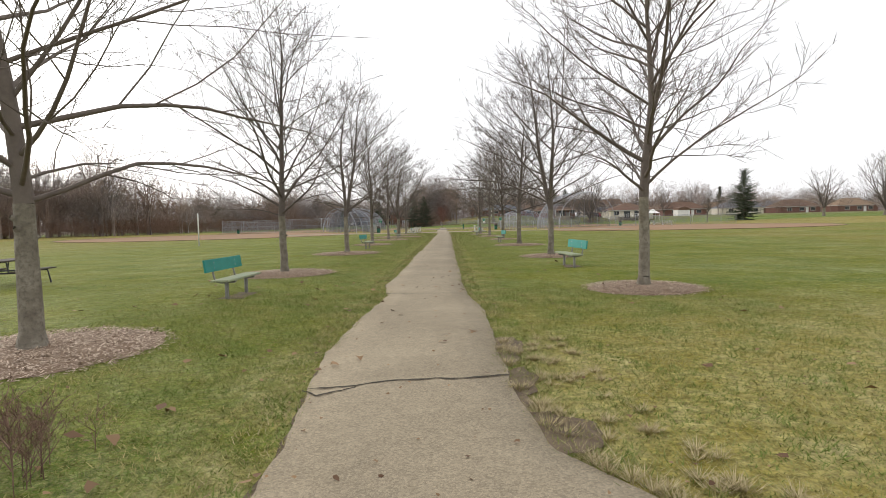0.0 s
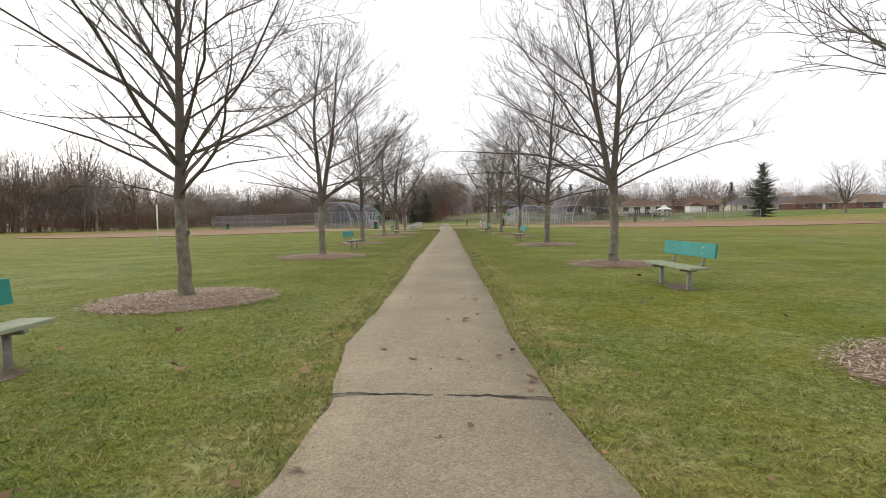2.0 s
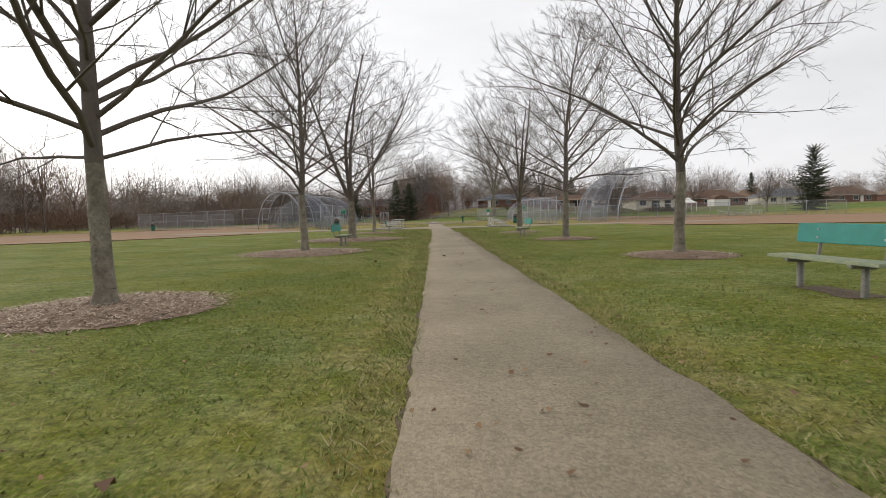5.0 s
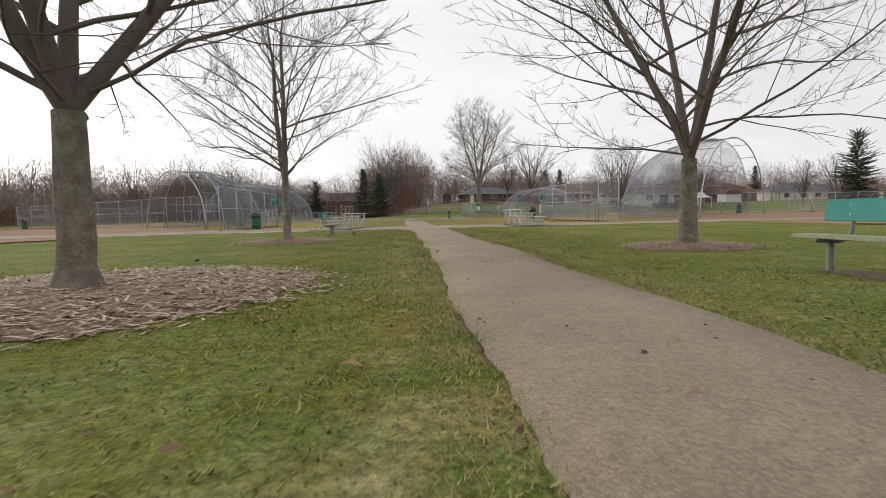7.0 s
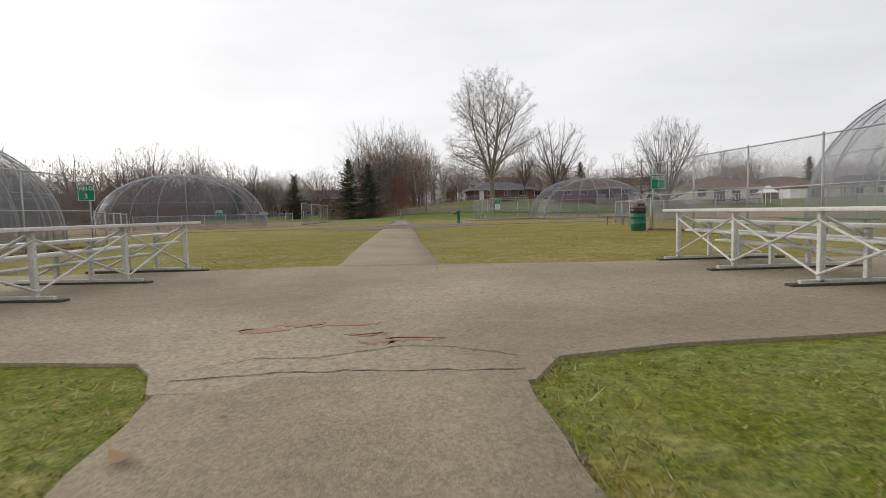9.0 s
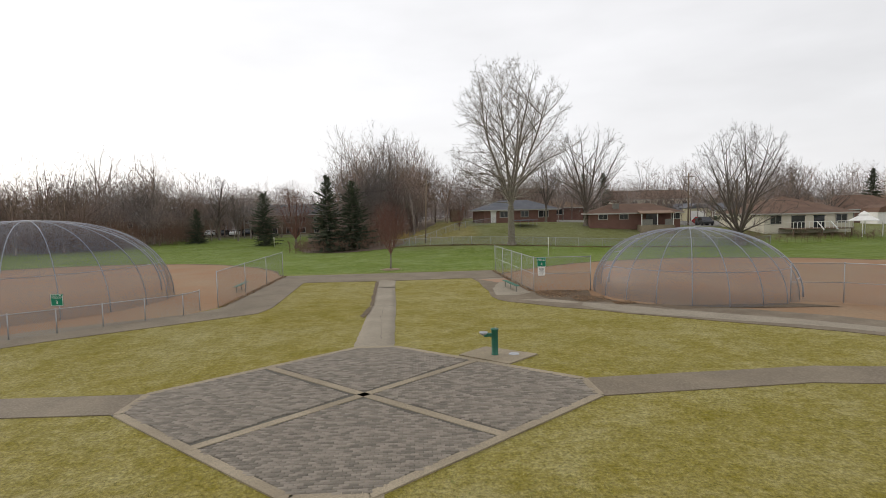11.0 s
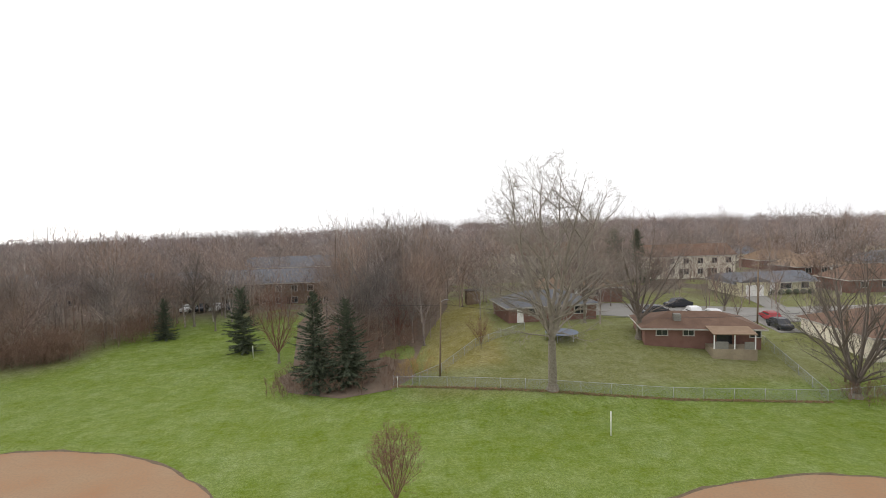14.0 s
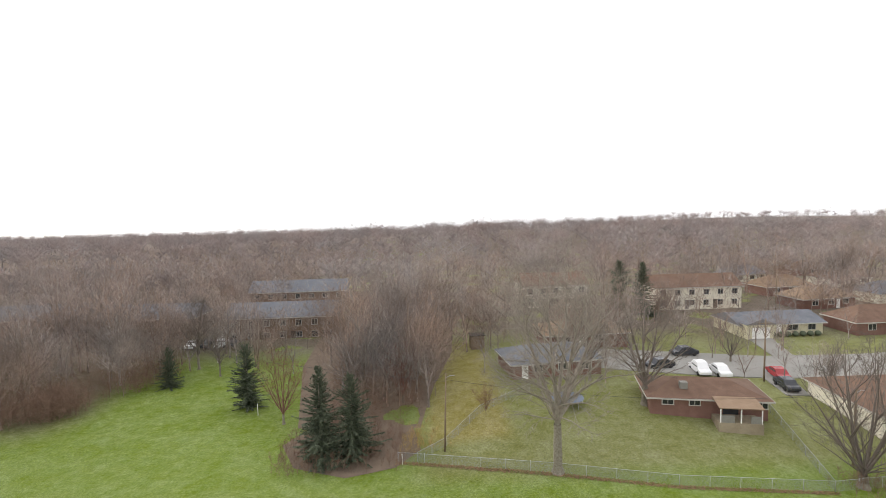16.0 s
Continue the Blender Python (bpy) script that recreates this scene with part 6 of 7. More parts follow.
def foul_pole(x, y, h):
    z = gz(x, y)
    ob = thing("foul_pole", "slim white pole standing in the grass", "pole", pose(x, y, z))
    part("pole", Mesh().lathe([(0.05, -0.1), (0.05, h - 0.02), (0.042, h), (0.005, h + 0.005)], sides=12), M_WHITE, ob, smooth=True)


for x, y, h in ((-18.6, 38.5, 2.77), (66.6, 137, 2.4), (18.0, 155.5, 2.2), (-22.8, 185.8, 1.7), (-1.5, 169.3, 1.3)):
    foul_pole(x, y, h)


def utility_pole(x, y, h, arm, label, r=0.13, lean=0):
    ob = thing("utility_pole", label, "pole", pose(x, y, gz(x, y), 0, lean, 0))
    part("shaft", Mesh().lathe([(r, -0.2), (r * 0.9, h * 0.5), (r * 0.68, h), (0.02, h + 0.02)], sides=10), M_WOOD, ob, smooth=True)
    if arm:
        part("crossarm", Mesh().box((0, 0, h - 0.7), (2.2, 0.1, 0.12), None, 0.01), M_WOOD, ob)
        for s in (-0.95, -0.45, 0.45, 0.95):
            part("insulator", Mesh().lathe([(0.03, 0), (0.05, 0.05), (0.03, 0.12), (0.01, 0.13)], (s, 0, h - 0.64), 8), M_POST, ob)
    else:
        part("lamp_arm", Mesh().tube([(0, 0, h - 0.5), (0.5, 0, h - 0.2), (1.0, 0, h - 0.25)], 0.03, 6), M_GALV, ob)
    return ob


utility_pole(3.4, 171.0, 9.3, False, "leaning grey wooden pole by a fence", 0.11, 2)
utility_pole(52.0, 187.3, 9.6, True, "brown wooden utility pole with a crossarm")
utility_pole(47.3, 165, 8.6, False, "brown wooden pole at a fence corner")
utility_pole(84, 232, 10, True, "brown wooden utility pole with a crossarm")


def wire(a, b, sag, name="power_line"):
    pts = [tuple(a[i] + (b[i] - a[i]) * f - (sag * 4 * f * (1 - f) if i == 2 else 0) for i in range(3)) for f in np.linspace(0, 1, 17)]
    return tagged(part(name, Mesh().tube(pts, 0.016, 4), M_BLACK), "thin black overhead power line between poles", "power line")


for dx in (-0.95, 0.95):
    wire((52.0 + dx, 187.3, gz(52, 187.3) + 9.1), (84 + dx, 232, gz(84, 232) + 9.4), 0.9)
    wire((52.0 + dx, 187.3, gz(52, 187.3) + 9.1), (47.3, 165, gz(47.3, 165) + 8.2), 0.5)
wire((47.3, 165, gz(47.3, 165) + 8.0), (3.6, 171.0, gz(3.4, 171) + 8.6), 1.3)
wire((3.6, 171.0, gz(3.4, 171) + 8.4), (-60, 205, 10), 1.2)


# ---- houses ----
def house(name, x, y, turn, w, d, h, wall, roof, label, kind="hip", pitch=0.34, eave=0.55, wins=(), doors=(), chimney=None, storeys=1, z=None):
    """A house: shell of walls with openings trimmed, roof with overhang, windows and doors. wins: (side, along, sill, width, height)."""
    z = gz(x, y) if z is None else z
    ob = thing(name, label, "house", pose(x, y, z, 0, 0, turn))
    t = 0.2
    for nm, c, s in (("wall", (0, -d / 2 + t / 2, h / 2 - 0.3), (w, t, h + 0.6)), ("wall", (0, d / 2 - t / 2, h / 2 - 0.3), (w, t, h + 0.6)),
                     ("wall", (-w / 2 + t / 2, 0, h / 2 - 0.3), (t, d - 2 * t, h + 0.6)), ("wall", (w / 2 - t / 2, 0, h / 2 - 0.3), (t, d - 2 * t, h + 0.6))):
        part(nm, Mesh().box(c, s), wall, ob)
    W, D = w / 2 + eave, d / 2 + eave
    rh = D * pitch * 2 * 0.5 * 1.9 if kind == "hip" else D * pitch * 1.9
    ridge = max(W - D, 0.3) if kind == "hip" else W
    m = Mesh()
    e = h - 0.05
    m.v = [(-W, -D, e), (W, -D, e), (W, D, e), (-W, D, e), (-ridge, 0, e + rh), (ridge, 0, e + rh),
           (-W, -D, e - 0.18), (W, -D, e - 0.18), (W, D, e - 0.18), (-W, D, e - 0.18)]
    m.f = [(0, 1, 5, 4), (1, 2, 5), (2, 3, 4, 5), (3, 0, 4), (6, 7, 1, 0), (7, 8, 2, 1), (8, 9, 3, 2), (9, 6, 0, 3), (9, 8, 7, 6)]
    rf = part("roof", m, roof, ob)
    part("fascia", Mesh().box((0, -D - 0.02, e - 0.09), (2 * W, 0.03, 0.2)).box((0, D + 0.02, e - 0.09), (2 * W, 0.03, 0.2)).box((-W - 0.02, 0, e - 0.09), (0.03, 2 * D, 0.2)).box((W + 0.02, 0, e - 0.09), (0.03, 2 * D, 0.2)), M_TRIM, rf)
    if chimney:
        part("chimney", Mesh().box((chimney[0], chimney[1], e + rh * 0.75), (0.7, 0.6, rh * 1.1 + 0.5)), M_BRICK, rf)

    def place(side, a, zc):
        return {"s": pose(a, -d / 2, zc), "n": pose(a, d / 2, zc, 0, 0, 180), "w": pose(-w / 2, a, zc, 0, 0, -90), "e": pose(w / 2, a, zc, 0, 0, 90)}[side]

    for side, a, sill, ww, wh in wins:
        k = place(side, a, sill + wh / 2)
        win = part("window", Mesh().box((0, -0.03, wh / 2 + 0.05), (ww + 0.2, 0.08, 0.1), k).box((0, -0.03, -wh / 2 - 0.05), (ww + 0.24, 0.12, 0.1), k)
                   .box((-ww / 2 - 0.05, -0.03, 0), (0.1, 0.08, wh), k).box((ww / 2 + 0.05, -0.03, 0), (0.1, 0.08, wh), k).box((0, -0.03, 0), (0.05, 0.07, wh), k), M_TRIM, ob)
        part("pane", Mesh().box((0, -0.012, 0), (ww, 0.02, wh), k), M_GLASS, win, "dark window glass")
    for side, a, ww, wh, mt in doors:
        k = place(side, a, wh / 2)
        part("door", Mesh().box((0, -0.03, 0), (ww, 0.06, wh), k, 0.01).box((0, -0.05, wh / 2 + 0.06), (ww + 0.24, 0.06, 0.12), k), mt, ob)
    return ob


h2 = house("ranch_house", 37.5, 178.6, -12, 13.8, 7.6, 2.1, M_BRICK, M_ROOFBROWN, "low red-brick ranch house with a brown hip roof", pitch=0.18, wins=[("s", -4.8, 1.1, 1.3, 0.7), ("s", -1.6, 1.1, 1.2, 0.7), ("s", 6.2, 1.0, 1.2, 1.0), ("w", 0, 1, 1.2, 1)],
           doors=[("s", 2.6, 1.8, 2.05, M_GLASS)], z=2.7)
part("porch_roof", Mesh().box((0, 0, 0), (5.0, 3.0, 0.12), pose(2.9, -5.2, 2.1, 7, 0, 0)), M_ROOFTAN, h2, "tan lean-to roof over the back porch")
for s in (0.6, 2.9, 5.2):
    part("porch_post", Mesh().box((s, -6.5, 0.9), (0.12, 0.12, 2.1)), M_WHITE, h2)
part("porch_rail", Mesh().box((1.4, -6.5, 0.55), (1.6, 0.06, 0.9)), M_POST, h2)
part("porch_rail", Mesh().box((4.6, -6.5, 0.55), (1.2, 0.06, 0.9)), M_POST, h2)
part("porch_floor", Mesh().box((2.9, -5.2, -0.65), (5.0, 2.8, 1.5)), M_CONCRETE, h2)
part("rooftop_unit", Mesh().box((-2.6, -2.2, 3.1), (0.9, 0.8, 0.9), None, 0.03), M_POST, h2)
house("ranch_house", 20.7, 193.0, 8, 14.0, 8.2, 2.4, M_BRICK, M_ROOFGREY, "red-brick ranch house with a grey hip roof", pitch=0.2, wins=[("s", -3.2, 1.0, 1.4, 1.0), ("s", 0.8, 1.0, 1.4, 1.0), ("s", 4.4, 0.9, 1.8, 1.1)], doors=[("s", -5.2, 1.0, 2.05, M_WHITE)])
house("ranch_house", 30.0, 207.5, 4, 15, 8, 2.5, M_BRICK, M_ROOFTAN, "brick ranch house with a faded roof across the street", pitch=0.22, wins=[("s", -4, 1, 1.6, 1.1), ("s", 2, 1, 2.2, 1.2)], doors=[("s", -1, 1.0, 2.05, M_WHITE)])
h3 = house("white_house", 61.4, 175.6, -2, 13.5, 12.5, 2.6, M_SIDING, M_ROOFBROWN, "white-sided ranch house with a brown roof and a back deck", pitch=0.2, wins=[("s", -5.0, 1.0, 1.6, 1.2), ("s", 5.0, 1.0, 1.6, 1.2)], doors=[("s", -1.6, 2.0, 2.05, M_GLASS), ("s", 1.6, 1.6, 2.05, M_GLASS)])
for sx in (-4.3, 0, 4.3):
    part("deck_post", Mesh().box((sx, -9.2, -0.5), (0.14, 0.14, 1.4)), M_WOOD, h3)
part("deck", Mesh().box((0, -7.85, 0.25), (9.0, 3.2, 0.14)), M_WOOD, h3)
for k in range(16):
    part("baluster", Mesh().box((-4.4 + 0.585 * k, -9.35, 0.8), (0.05, 0.05, 0.95)), M_WHITE, h3)
part("deck_rail", Mesh().box((0, -9.35, 1.28), (9.0, 0.09, 0.07)).box((-4.45, -7.85, 1.28), (0.09, 3.1, 0.07)).box((4.45, -7.85, 1.28), (0.09, 3.1, 0.07)), M_WHITE, h3)
for s in (-1.0, 1.0):
    part("stair_rail", Mesh().box((0, 0, 0), (0.1, 1.9, 0.14), pose(s, -10.15, 0.75, 38, 0, 0)), M_WHITE, h3)
gaz = thing("gazebo", "white canvas gazebo with a two-tier roof on a deck", "gazebo", pose(66.6, 165.6, gz(66.6, 165.6)))
for sx in (-1.5, 1.5):
    for sy in (-1.5, 1.5):
        part("post", Mesh().box((sx, sy, 1.1), (0.09, 0.09, 2.3)), M_WHITE, gaz)
part("canopy", Mesh().lathe([(2.4, 2.15), (2.4, 2.25), (0.8, 2.95), (0.8, 3.05), (1.0, 3.05), (0.03, 3.6)], sides=4), M_WHITE, gaz)
h4 = house("garage_house", 71.2, 216.0, 2, 17.0, 9.0, 2.4, M_YELLOW, M_ROOFGREY, "pale yellow ranch house with a grey roof and an attached garage", "gable", 0.17, wins=[("s", 2.2, 1.0, 2.2, 1.2), ("s", 6.2, 1.0, 1.5, 1.2)], doors=[("s", -0.6, 1.0, 2.05, M_WHITE)])
part("garage_wing", Mesh().box((-5.6, -5.2, 1.3), (5.4, 2.4, 3.2)), M_YELLOW, h4)
part("garage_gable", Mesh().poly([(-8.6, -6.6), (-2.6, -6.6), (-2.6, -4), (-8.6, -4)], 2.75, 2.9), M_ROOFGREY, h4)
g = Mesh()
g.v = [(-8.7, -6.7, 2.85), (-2.5, -6.7, 2.85), (-5.6, -6.7, 3.9), (-8.7, -2.0, 2.85), (-2.5, -2.0, 2.85), (-5.6, -2.0, 3.9)]
g.f = [(0, 1, 2), (0, 2, 5, 3), (1, 4, 5, 2), (4, 3, 5), (0, 3, 4, 1)]
part("garage_roof", g, M_ROOFGREY, h4)
part("garage_door", Mesh().box((-5.6, -6.43, 1.1), (3.6, 0.06, 2.15), None, 0.01), M_WHITE, h4, "white sectional garage door")
for k in range(7):
    sh = tagged(part("shrub", Mesh().lathe([(0.15, 0), (0.55, 0.25), (0.62, 0.55), (0.4, 0.9), (0.08, 1.02)], (69 + 1.5 * k, 210.6, gz(69 + 1.5 * k, 210.6)), 9), M_NEEDLE, None, "", True), "clipped evergreen shrub by a house", "shrub", "foundation shrubs")


def row_house(x, y, turn, w, label, wall, roof, z, bays):
    ob = house("apartment_building", x, y, turn, w, 9.5, 5.4, wall, roof, label, "gable", 0.27, 0.4,
               [("s", -w / 2 + (k + 0.5) * w / bays, sill, 1.2, 1.2) for k in range(bays) for sill in (0.9, 3.5)], [("s", -w / 2 + (k + 0.15) * w / bays, 1.0, 2.05, M_DARKWOOD) for k in range(0, bays, 2)], z=z)
    return ob


row_house(68.2, 242, 1, 21.5, "cream two-storey row house with a brown roof", M_SIDING, M_ROOFBROWN, gz(68, 242) + 0.2, 6)
row_house(33, 243, 3, 16, "cream two-storey row house with a brown roof", M_SIDING, M_ROOFBROWN, gz(33, 243) + 0.2, 5)
M_TIMBER = surface("brown_siding", [(0.13, 0.085, 0.06), (0.18, 0.125, 0.09)], 1.0, 12.0, 0.85, 0.15)
row_house(-30, 231, 2, 24, "brown two-storey apartment block with a grey roof", M_TIMBER, M_ROOFGREY, gz(-30, 231) - 0.6, 7)
row_house(-62, 236, -4, 22, "brown two-storey apartment block with a grey roof", M_TIMBER, M_ROOFGREY, gz(-62, 236) - 1.2, 6)
row_house(-34, 262, 2, 26, "brown two-storey apartment block with a grey roof", M_TIMBER, M_ROOFGREY, gz(-34, 262), 7)
row_house(-88, 238, 6, 20, "brown two-storey apartment block with a grey roof", M_TIMBER, M_ROOFGREY, gz(-88, 238) - 1.0, 6)
# houses along the street further east
for k, (x, y, t, wl_, rf_) in enumerate([(86, 190, -3, M_BRICK, M_ROOFBROWN), (106, 190, -2, M_SIDING, M_ROOFGREY), (126, 190, 3, M_BRICK, M_ROOFBROWN), (147, 191, 2, M_BRICK, M_ROOFTAN), (92, 214, 2, M_BRICK, M_ROOFBROWN), (112, 216, 4, M_SIDING, M_ROOFTAN), (134, 217, 4, M_BRICK, M_ROOFGREY),
                                         (98, 238, 8, M_BRICK, M_ROOFTAN), (120, 242, 8, M_SIDING, M_ROOFGREY), (101, 256, 8, M_BRICK, M_ROOFTAN), (128, 268, 8, M_SIDING, M_ROOFBROWN), (150, 246, 8, M_BRICK, M_ROOFTAN), (108, 285, 10, M_SIDING, M_ROOFGREY), (140, 300, 10, M_BRICK, M_ROOFBROWN), (170, 285, 5, M_SIDING, M_ROOFTAN)]):
    house("ranch_house", x, y, t, 14.5, 8.2, 2.6, wl_, rf_, "ranch house with a low roof on a far street", "hip", 0.3, 0.5, [("s", -4, 1.0, 1.5, 1.1), ("s", 0.5, 1.0, 1.5, 1.1), ("s", 4.5, 1.0, 1.5, 1.1)], [("s", 2.4, 1.0, 2.05, M_WHITE)])

shed = thing("garden_shed", "white barn-shaped garden shed with a dark roof", "shed", pose(81.6, 179.5, gz(81.6, 179.5), 0, 0, 8))
part("body", Mesh().box((0, 0, 0.95), (4.4, 3.0, 2.1)), M_WHITE, shed)
s = Mesh()
for k, y in enumerate((-1.65, 1.65)):
    s.v += [(-2.3, y, 1.95), (-1.75, y, 2.7), (0, y, 3.2), (1.75, y, 2.7), (2.3, y, 1.95)]
s.f = [(i, i + 1, i + 6, i + 5) for i in range(4)] + [(4, 3, 2, 1, 0), (5, 6, 7, 8, 9), (0, 5, 9, 4)]
part("roof", s, M_ROOFBROWN, shed)
hut = thing("garden_hut", "small brown wooden hut at the edge of a grove", "shed", pose(10.6, 205.5, gz(10.6, 205.5), 0, 0, 5))
part("body", Mesh().box((0, 0, 1.1), (2.4, 2.2, 2.4)), M_WOOD, hut)
part("roof", Mesh().box((0, -0.62, 2.42), (2.8, 1.35, 0.1), pose(0, 0, 0, 0, 0, 0)).box((0, 0.62, 2.42), (2.8, 1.35, 0.1)), M_DARKWOOD, hut)
tr = thing("trampoline", "round blue-rimmed trampoline on steel legs in a yard", "trampoline", pose(19.9, 179.0, gz(19.9, 179.0)))
part("mat", Mesh().lathe([(1.9, 0.86), (1.9, 0.88), (0.02, 0.87)], sides=28), M_BLACK, tr)
part("pad", Mesh().lathe([(1.85, 0.9), (2.2, 0.9), (2.2, 0.94), (1.85, 0.94)], sides=28), surface("blue_pad", [(0.08, 0.1, 0.15), (0.13, 0.16, 0.21)], 2, 20, 0.6), tr, "faded blue rim pad")
for k in range(6):
    a = k * math.pi / 3
    part("leg", Mesh().tube([(2.1 * math.cos(a), 2.1 * math.sin(a), -0.05), (2.1 * math.cos(a), 2.1 * math.sin(a), 0.9)], 0.03, 8), M_GALV, tr)


def car(x, y, turn, paint, label, tall=1.45):
    ob = thing("car", label, "car", pose(x, y, gz(x, y) + 0.1, 0, 0, turn))
    m = Mesh()
    prof = [(-2.25, 0.35), (-2.28, 0.72), (-2.1, 0.88), (-1.45, 0.95), (-0.75, tall), (0.75, tall + 0.02), (1.65, 1.0), (2.2, 0.95), (2.28, 0.6), (2.22, 0.33)]
    n = len(prof)
    for yy, k in ((-0.88, 1), (0.88, 1)):
        m.v += [(a, yy * (0.86 if b > 1.2 else 1.0), b) for a, b in prof]
    m.f = [(i, (i + 1) % n, n + (i + 1) % n, n + i) for i in range(n)] + [tuple(range(n))[::-1], tuple(range(n, 2 * n))]
    part("body", m, paint, ob)
    for yy in (-0.86, 0.86):
        part("side_glass", Mesh().box((0.05, yy * 0.965, 1.16), (2.0, 0.05, 0.32), None, 0.01), M_GLASS, ob)
        for xx in (-1.4, 1.4):
            part("wheel", Mesh().tube([(xx, yy - 0.1, 0.32), (xx, yy + 0.1, 0.32)], 0.32, 16), M_TYRE, ob)
    part("windscreen", Mesh().box((0, 0, 0), (0.03, 1.35, 0.62), pose(-1.1, 0, 1.18, 0, 50, 0)).box((0, 0, 0), (0.03, 1.35, 0.62), pose(1.22, 0, 1.2, 0, -58, 0)), M_GLASS, ob)


car(38.6, 192.9, 12, M_CARDARK, "dark parked car on the street", 1.6)
car(46.0, 199.8, 5, M_CARDARK, "dark parked pickup on the street", 1.6)
car(44.1, 190.9, 85, M_CARWHITE, "white parked van on the street", 1.85)
car(46.9, 190.2, 85, M_CARWHITE, "white parked car on the street", 1.6)
car(55.3, 189.0, 80, M_CARRED, "red parked car in a driveway", 1.5)
car(53.3, 184.2, 80, M_CARDARK, "dark parked suv in a driveway", 1.5)
for k, (x, y, p) in enumerate(((-47, 221, M_CARWHITE), (-44.2, 221.4, M_CARDARK), (-41.3, 221.2, M_CARWHITE), (-38.5, 221.6, M_CARDARK), (128, 250, M_CARWHITE), (124, 258, M_CARDARK))):
    car(x, y, 88 + 3 * k, p, "parked car in a lot" if k < 4 else "parked car beside a house")


# ---- mulch rings, leaves and grass ----
def chip_field(n, r0, r1, seed, size=0.05):
    rng = np.random.default_rng(seed)
    a, r = rng.uniform(0, 6.283, n), r1 * np.sqrt(rng.uniform((r0 / r1) ** 2, 1, n)) * (1 + 0.08 * np.sin(rng.uniform(0, 6.283, n) * 3))
    c = np.stack([r * np.cos(a), r * np.sin(a), 0.075 * np.clip(1 - (r / r1) ** 2, 0, 1) + rng.uniform(0.012, 0.035, n)], 1)
    d = rng.normal(0, 1, (n, 3)) * [1, 1, 0.3]
    d /= np.linalg.norm(d, axis=1, keepdims=True)
    s = np.cross(d, [0, 0, 1.0])
    s /= np.linalg.norm(s, axis=1, keepdims=True)
    L, w = size * rng.uniform(0.5, 1.3, (n, 1)), size * 0.2 * rng.uniform(0.5, 1.2, (n, 1))
    v = np.stack([c - d * L - s * w, c + d * L - s * w, c + d * L + s * w, c - d * L + s * w], 1).reshape(-1, 3)
    return v, np.arange(4 * n).reshape(-1, 4)


def mulch(x, y, r, seed, label):
    rng = np.random.default_rng(seed)
    ob = thing("mulch_ring", label, "mulch", pose(x, y, 0), "mulch rings")
    m = Mesh()
    n = 48
    prof = np.array([r * (1 + 0.05 * math.sin(2 * k * 6.283 / n + seed) + rng.normal(0, 0.025)) for k in range(n)])
    m.v.append((0, 0, 0.09))
    for f, z in ((0.35, 0.08), (0.75, 0.045), (1.0, 0.006)):
        m.v += [(math.cos(k * 6.2832 / n) * prof[k] * f, math.sin(k * 6.2832 / n) * prof[k] * f, z) for k in range(n)]
    m.f += [(0, 1 + k, 1 + (k + 1) % n) for k in range(n)]
    for b in (1, 1 + n):
        m.f += [(b + k, b + n + k, b + n + (k + 1) % n, b + (k + 1) % n) for k in range(n)]
    part("bed", m, M_MULCHBED, ob, "", True)
    k = seed % 3
    p = part("chip_layer", CHIPS[k], None, ob, "loose pale wood chips")
    p.scale = (r, r, 1)
    p["kind"] = "stuff"


CHIPS = [raw("chips", *chip_field(5200, 0.05, 1.08, 40 + k, 0.026), M_CHIP) for k in range(3)]
for k, (x, y, kind, turn, size) in enumerate(AVENUE):
    mulch(x, y, {5: 2.6, 4: 1.95, 0: 1.45, 1: 1.5, 2: 1.65, 9: 1.5, 3: 1.4, 6: 1.5}.get(k, 1.2), k, "round bed of shredded wood mulch round a tree trunk")
mulch(-0.46, 143.9, 0.9, 20, "round bed of wood mulch round a small tree")


def blades(n, seed, lo, hi, wid, h0, h1, keep):
    """Grass blades as single leaning triangles over a stretch of lawn."""
    rng = np.random.default_rng(seed)
    x, y = rng.uniform(lo[0], hi[0], n), rng.uniform(lo[1], hi[1], n)
    # thin out towards the sides of the stretch, so that it has no edge
    side = np.minimum(x - lo[0], hi[0] - x) / (0.3 * (hi[0] - lo[0]))
    end = np.minimum(y - lo[1], hi[1] - y) / (0.25 * min(hi[1] - lo[1], 12))
    ok = keep(x, y) & (rng.random(n) < side) & (rng.random(n) < end + 0.15)
    x, y = x[ok], y[ok]
    k = len(x)
    tall = rng.uniform(h0, h1, k) * (0.75 + 0.5 * np.sin(x * 2.1 + 1.3 * np.sin(y * 1.7)) ** 2)
    a = rng.uniform(0, 6.283, k)
    lean = rng.uniform(0.4, 1.9, k) * tall
    b = rng.uniform(0, 6.283, k)
    p = np.stack([x, y, ground_z(x, y) - 0.004], 1)
    s = np.stack([np.cos(a), np.sin(a), 0 * a], 1) * (wid * rng.uniform(0.6, 1.4, k))[:, None]
    tip = p + np.stack([np.cos(b) * lean, np.sin(b) * lean, tall], 1)
    return np.stack([p - s, p + s, tip], 1).reshape(-1, 3)


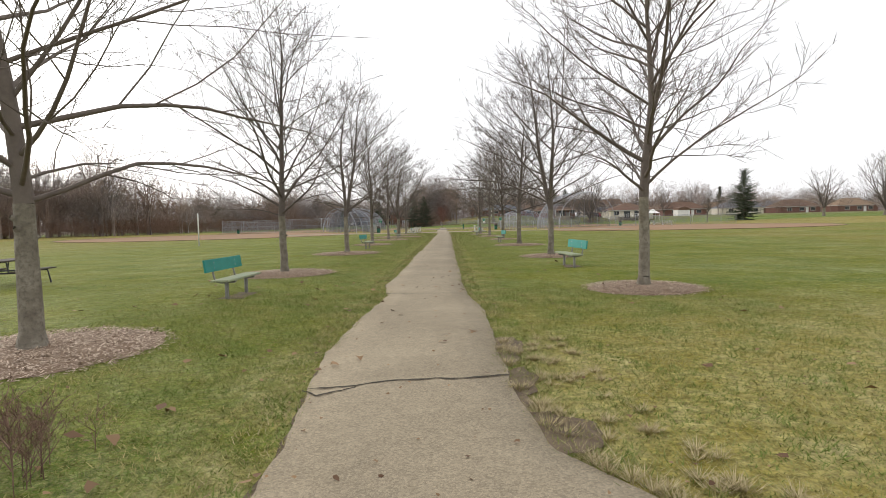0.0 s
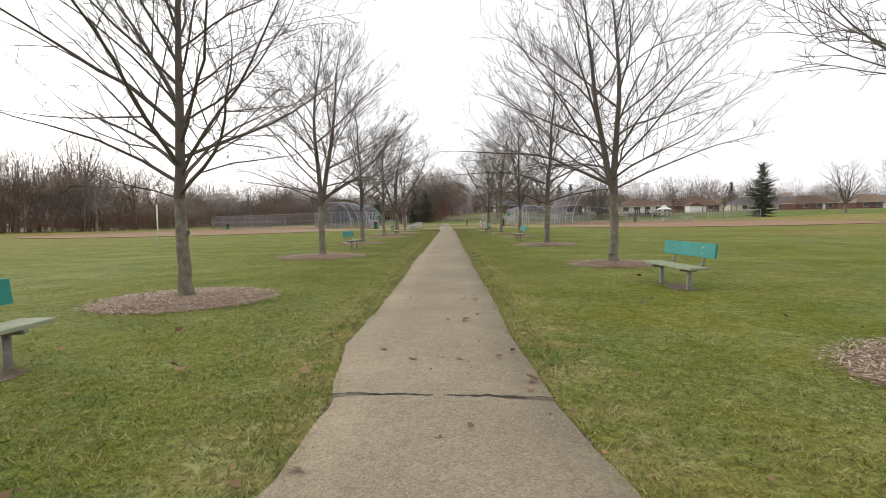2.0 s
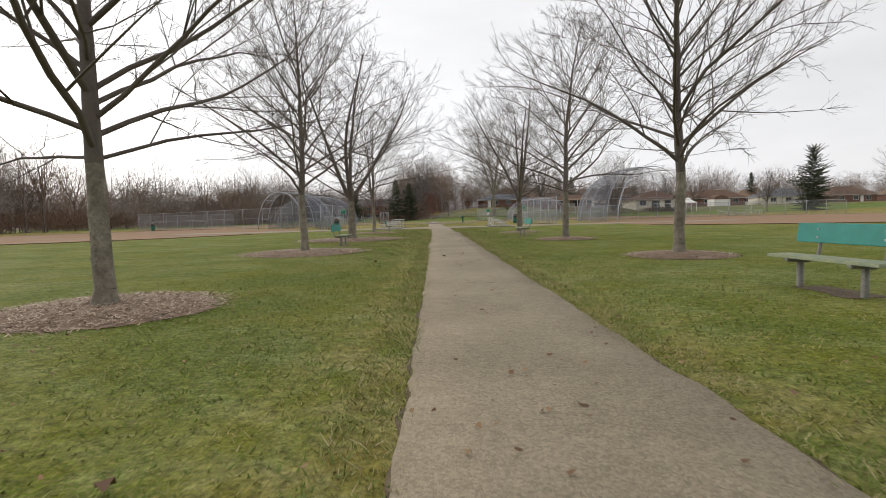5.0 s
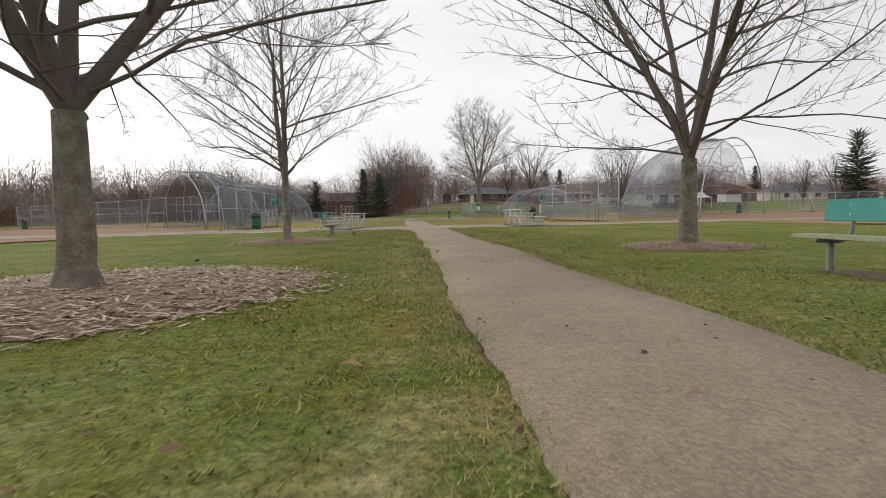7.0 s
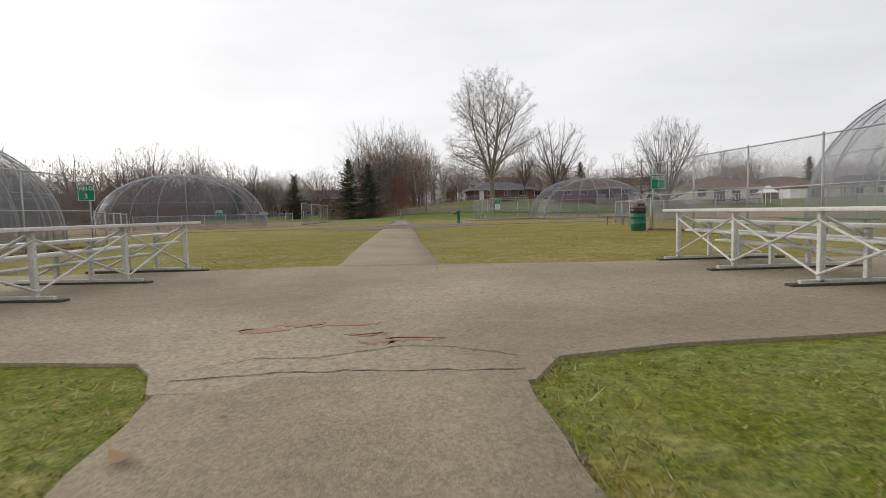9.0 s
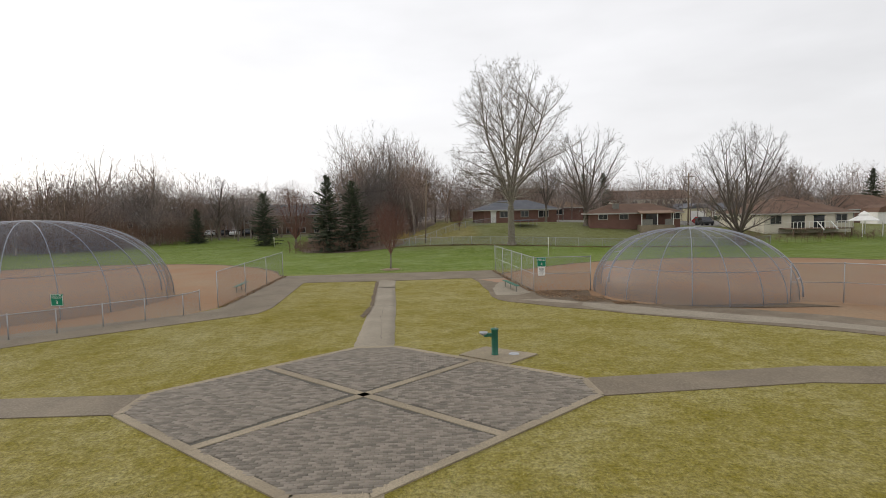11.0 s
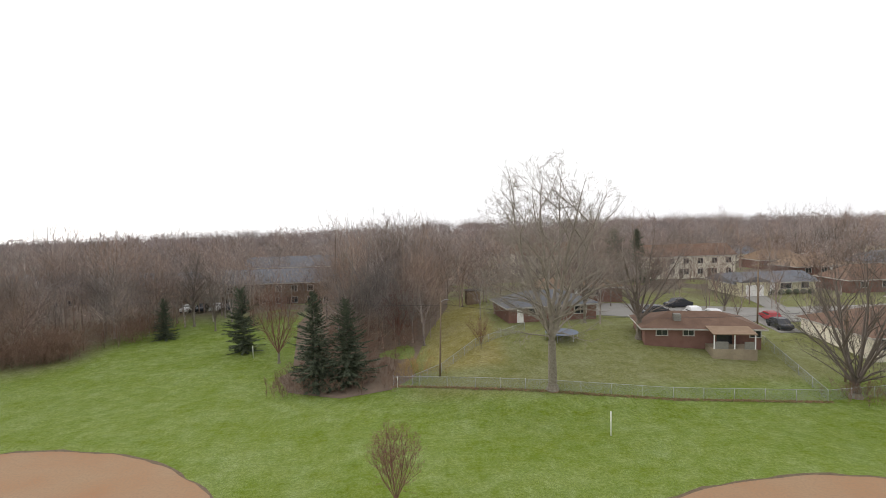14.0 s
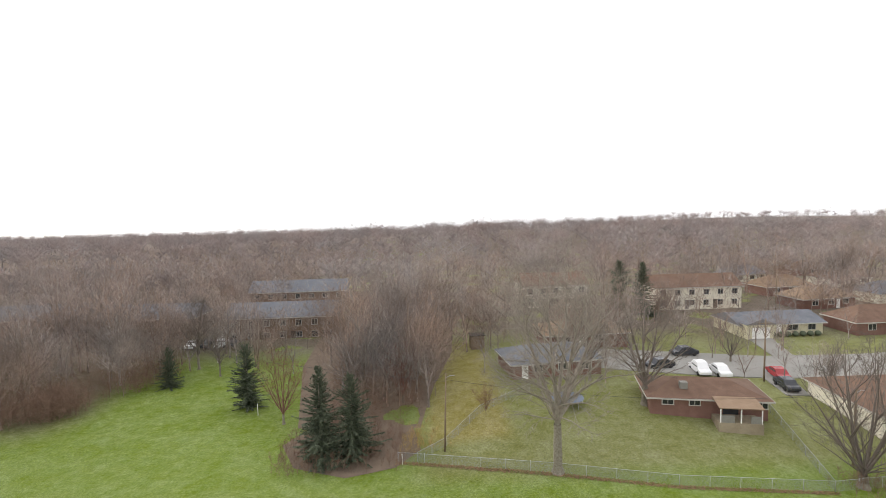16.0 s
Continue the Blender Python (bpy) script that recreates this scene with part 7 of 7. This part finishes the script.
def off_path(x, y):
    c, w = along(LINE, y)
    c2, w2 = along(LINE2, y)
    free = np.where(y < 73.9, np.abs(x - c) > w - 0.06, np.where(y > 79.8, np.abs(x - c2) > w2 - 0.04, False))
    for tx, ty, *_ in AVENUE:
        free &= (x - tx) ** 2 + (y - ty) ** 2 > (2.5 if 50 < ty < 57 and tx < 0 else 1.3) ** 2
    free &= ~((y > 73.7) & (y < 80.3))
    return free


def edge_only(x, y):
    c, w = along(LINE, y)
    d = np.abs(x - c) - w
    return (d > -0.09) & (d < 0.35)


sward = np.concatenate([
    blades(250000, 1, (-3.5, -6.5), (11.5, 6), 0.0048, 0.016, 0.05, off_path),
    blades(330000, 2, (-2.6, 2.5), (6.6, 74.3), 0.006, 0.014, 0.045, off_path),
    blades(90000, 6, (-8, 2.5), (13, 74.3), 0.008, 0.012, 0.035, off_path),
    blades(60000, 4, (-6, 80.5), (9, 104), 0.009, 0.01, 0.03, off_path),
    blades(330000, 5, (-0.8, -5.4), (6.0, 73.9), 0.005, 0.02, 0.06, edge_only)])
tufts = []
rt = np.random.default_rng(31)
for _ in range(110):
    ty = rt.uniform(-5.8, 0.5)
    cx_, hw_ = along(LINE, ty)
    tx = cx_ + hw_ + 0.03 + 0.9 * rt.random() ** 2
    k = rt.integers(40, 90)
    a, r = rt.uniform(0, 6.283, k), rt.uniform(0, 0.07, k)
    p = np.stack([tx + r * np.cos(a), ty + r * np.sin(a), 0 * a], 1)
    tall = rt.uniform(0.04, 0.11, k)
    tip = p + np.stack([np.cos(a) * tall * rt.uniform(0.3, 1.4, k), np.sin(a) * tall * rt.uniform(0.3, 1.4, k), tall * 0.7], 1)
    w = np.stack([-np.sin(a), np.cos(a), 0 * a], 1) * 0.0035
    tufts.append(np.stack([p - w, p + w, tip], 1).reshape(-1, 3))
tufts.append(blades(120000, 12, (-0.8, -5.0), (6.0, 73.9), 0.0045, 0.02, 0.07, edge_only))
tuft_v = np.concatenate(tufts)
tagged(new("dead_grass_tuft", raw("dead_grass_tuft", tuft_v, np.arange(len(tuft_v)).reshape(-1, 3), M_STRAWBLADE)), "bleached tufts of dead grass along the path edge", "grass", kind="stuff")
lawn = new("grass", raw("grass", sward, np.arange(len(sward)).reshape(-1, 3), M_BLADE))
tagged(lawn, "short winter grass blades, green mixed with straw", "grass", kind="stuff")


def leaf_litter(n, seed, spots, size):
    rng = np.random.default_rng(seed)
    v = []
    for _ in range(n):
        x0, y0, x1, y1 = spots[rng.integers(len(spots))]
        x, y = rng.uniform(x0, x1), rng.uniform(y0, y1)
        z = gz(x, y) + rng.uniform(0.035, 0.06)
        a, s = rng.uniform(0, 6.283), size * rng.uniform(0.5, 1.3)
        for k in range(5):
            w = a + k * 1.2566
            r = s * (1.0 if k % 2 == 0 else 0.6)
            v.append((x + r * math.cos(w), y + r * math.sin(w), z + rng.uniform(-0.3, 0.6) * s))
    return np.array(v), np.arange(5 * n).reshape(-1, 5)


def drift(n, seed, pts, width, size):
    """Leaves blown against the foot of a fence."""
    rng = np.random.default_rng(seed)
    boxes = []
    for (x0, y0), (x1, y1) in zip(pts, pts[1:]):
        k = max(2, int(math.hypot(x1 - x0, y1 - y0) / 0.5))
        boxes += [(x0 + (x1 - x0) * f - width, y0 + (y1 - y0) * f - width, x0 + (x1 - x0) * f + width, y0 + (y1 - y0) * f + width) for f in np.linspace(0, 1, k)]
    return leaf_litter(n, seed, boxes, size)


def leaf_stuff(data, label):
    return tagged(new("leaf_litter", raw("leaf_litter", *data, M_LEAF)), label, "leaves", kind="stuff")


leaf_stuff(drift(3800, 15, [(-2.0, 169.7), (7.15, 167.0), (15.2, 165.4), (27.3, 162.7), (42.2, 160.7)], 0.28, 0.075), "dry brown leaves blown against a garden fence")
leaf_stuff(drift(1500, 16, [(-9.75, 125.0), (-9.8, 140.3)], 0.22, 0.045), "dry leaves along the foot of a dugout fence")
leaf_stuff(drift(1500, 17, [(9.1, 140.0), (9.75, 127.4), (13.6, 126.9)], 0.2, 0.045), "dry leaves along the foot of a dugout fence")
leaf_stuff(leaf_litter(2600, 27, [(10.2, 124.4, 13.1, 127.0), (11.6, 122.8, 13.6, 124.6), (9.9, 125.2, 11.4, 127.2), (13.4, 121.6, 14.6, 122.4)], 0.05), "dry brown leaves heaped in a corner behind a dome")
leaf_stuff(drift(1700, 18, [(11.5, 92.0), (12.9, 80.2)], 0.4, 0.05), "dry leaves along the foot of a tall fence")
leaf_stuff(drift(900, 19, [(-10.0, 80.8), (-10.2, 90.5)], 0.45, 0.05), "dry leaves along the foot of a tall fence")
leaf_stuff(leaf_litter(330, 22, [(-4, -5, 9, 12), (-4, 12, 9, 30), (-4, 38, 8, 73), (0.5, -4, 4, 10), (-3, 40, 1, 60)], 0.055), "single large fallen leaves on the grass")
litter = new("leaf_litter", raw("leaf_litter", *leaf_litter(5200, 9, [(-7, -5, 9, 20), (-7, 20, 9, 50), (-6, 50, 9, 74), (-6, 44, -1, 62), (2, 76, 12, 100), (12.6, 120.3, 23, 121.6), (10.0, 127.5, 10.6, 139), (-7, -5, -0.6, 40), (1.6, -5, 8, 40), (-2, 20, 0.2, 72), (1.8, 20, 4, 72), (-2, 45, 0.4, 72)], 0.022), M_LEAF))
tagged(litter, "scattered dry brown leaves on the grass", "leaves", kind="stuff")
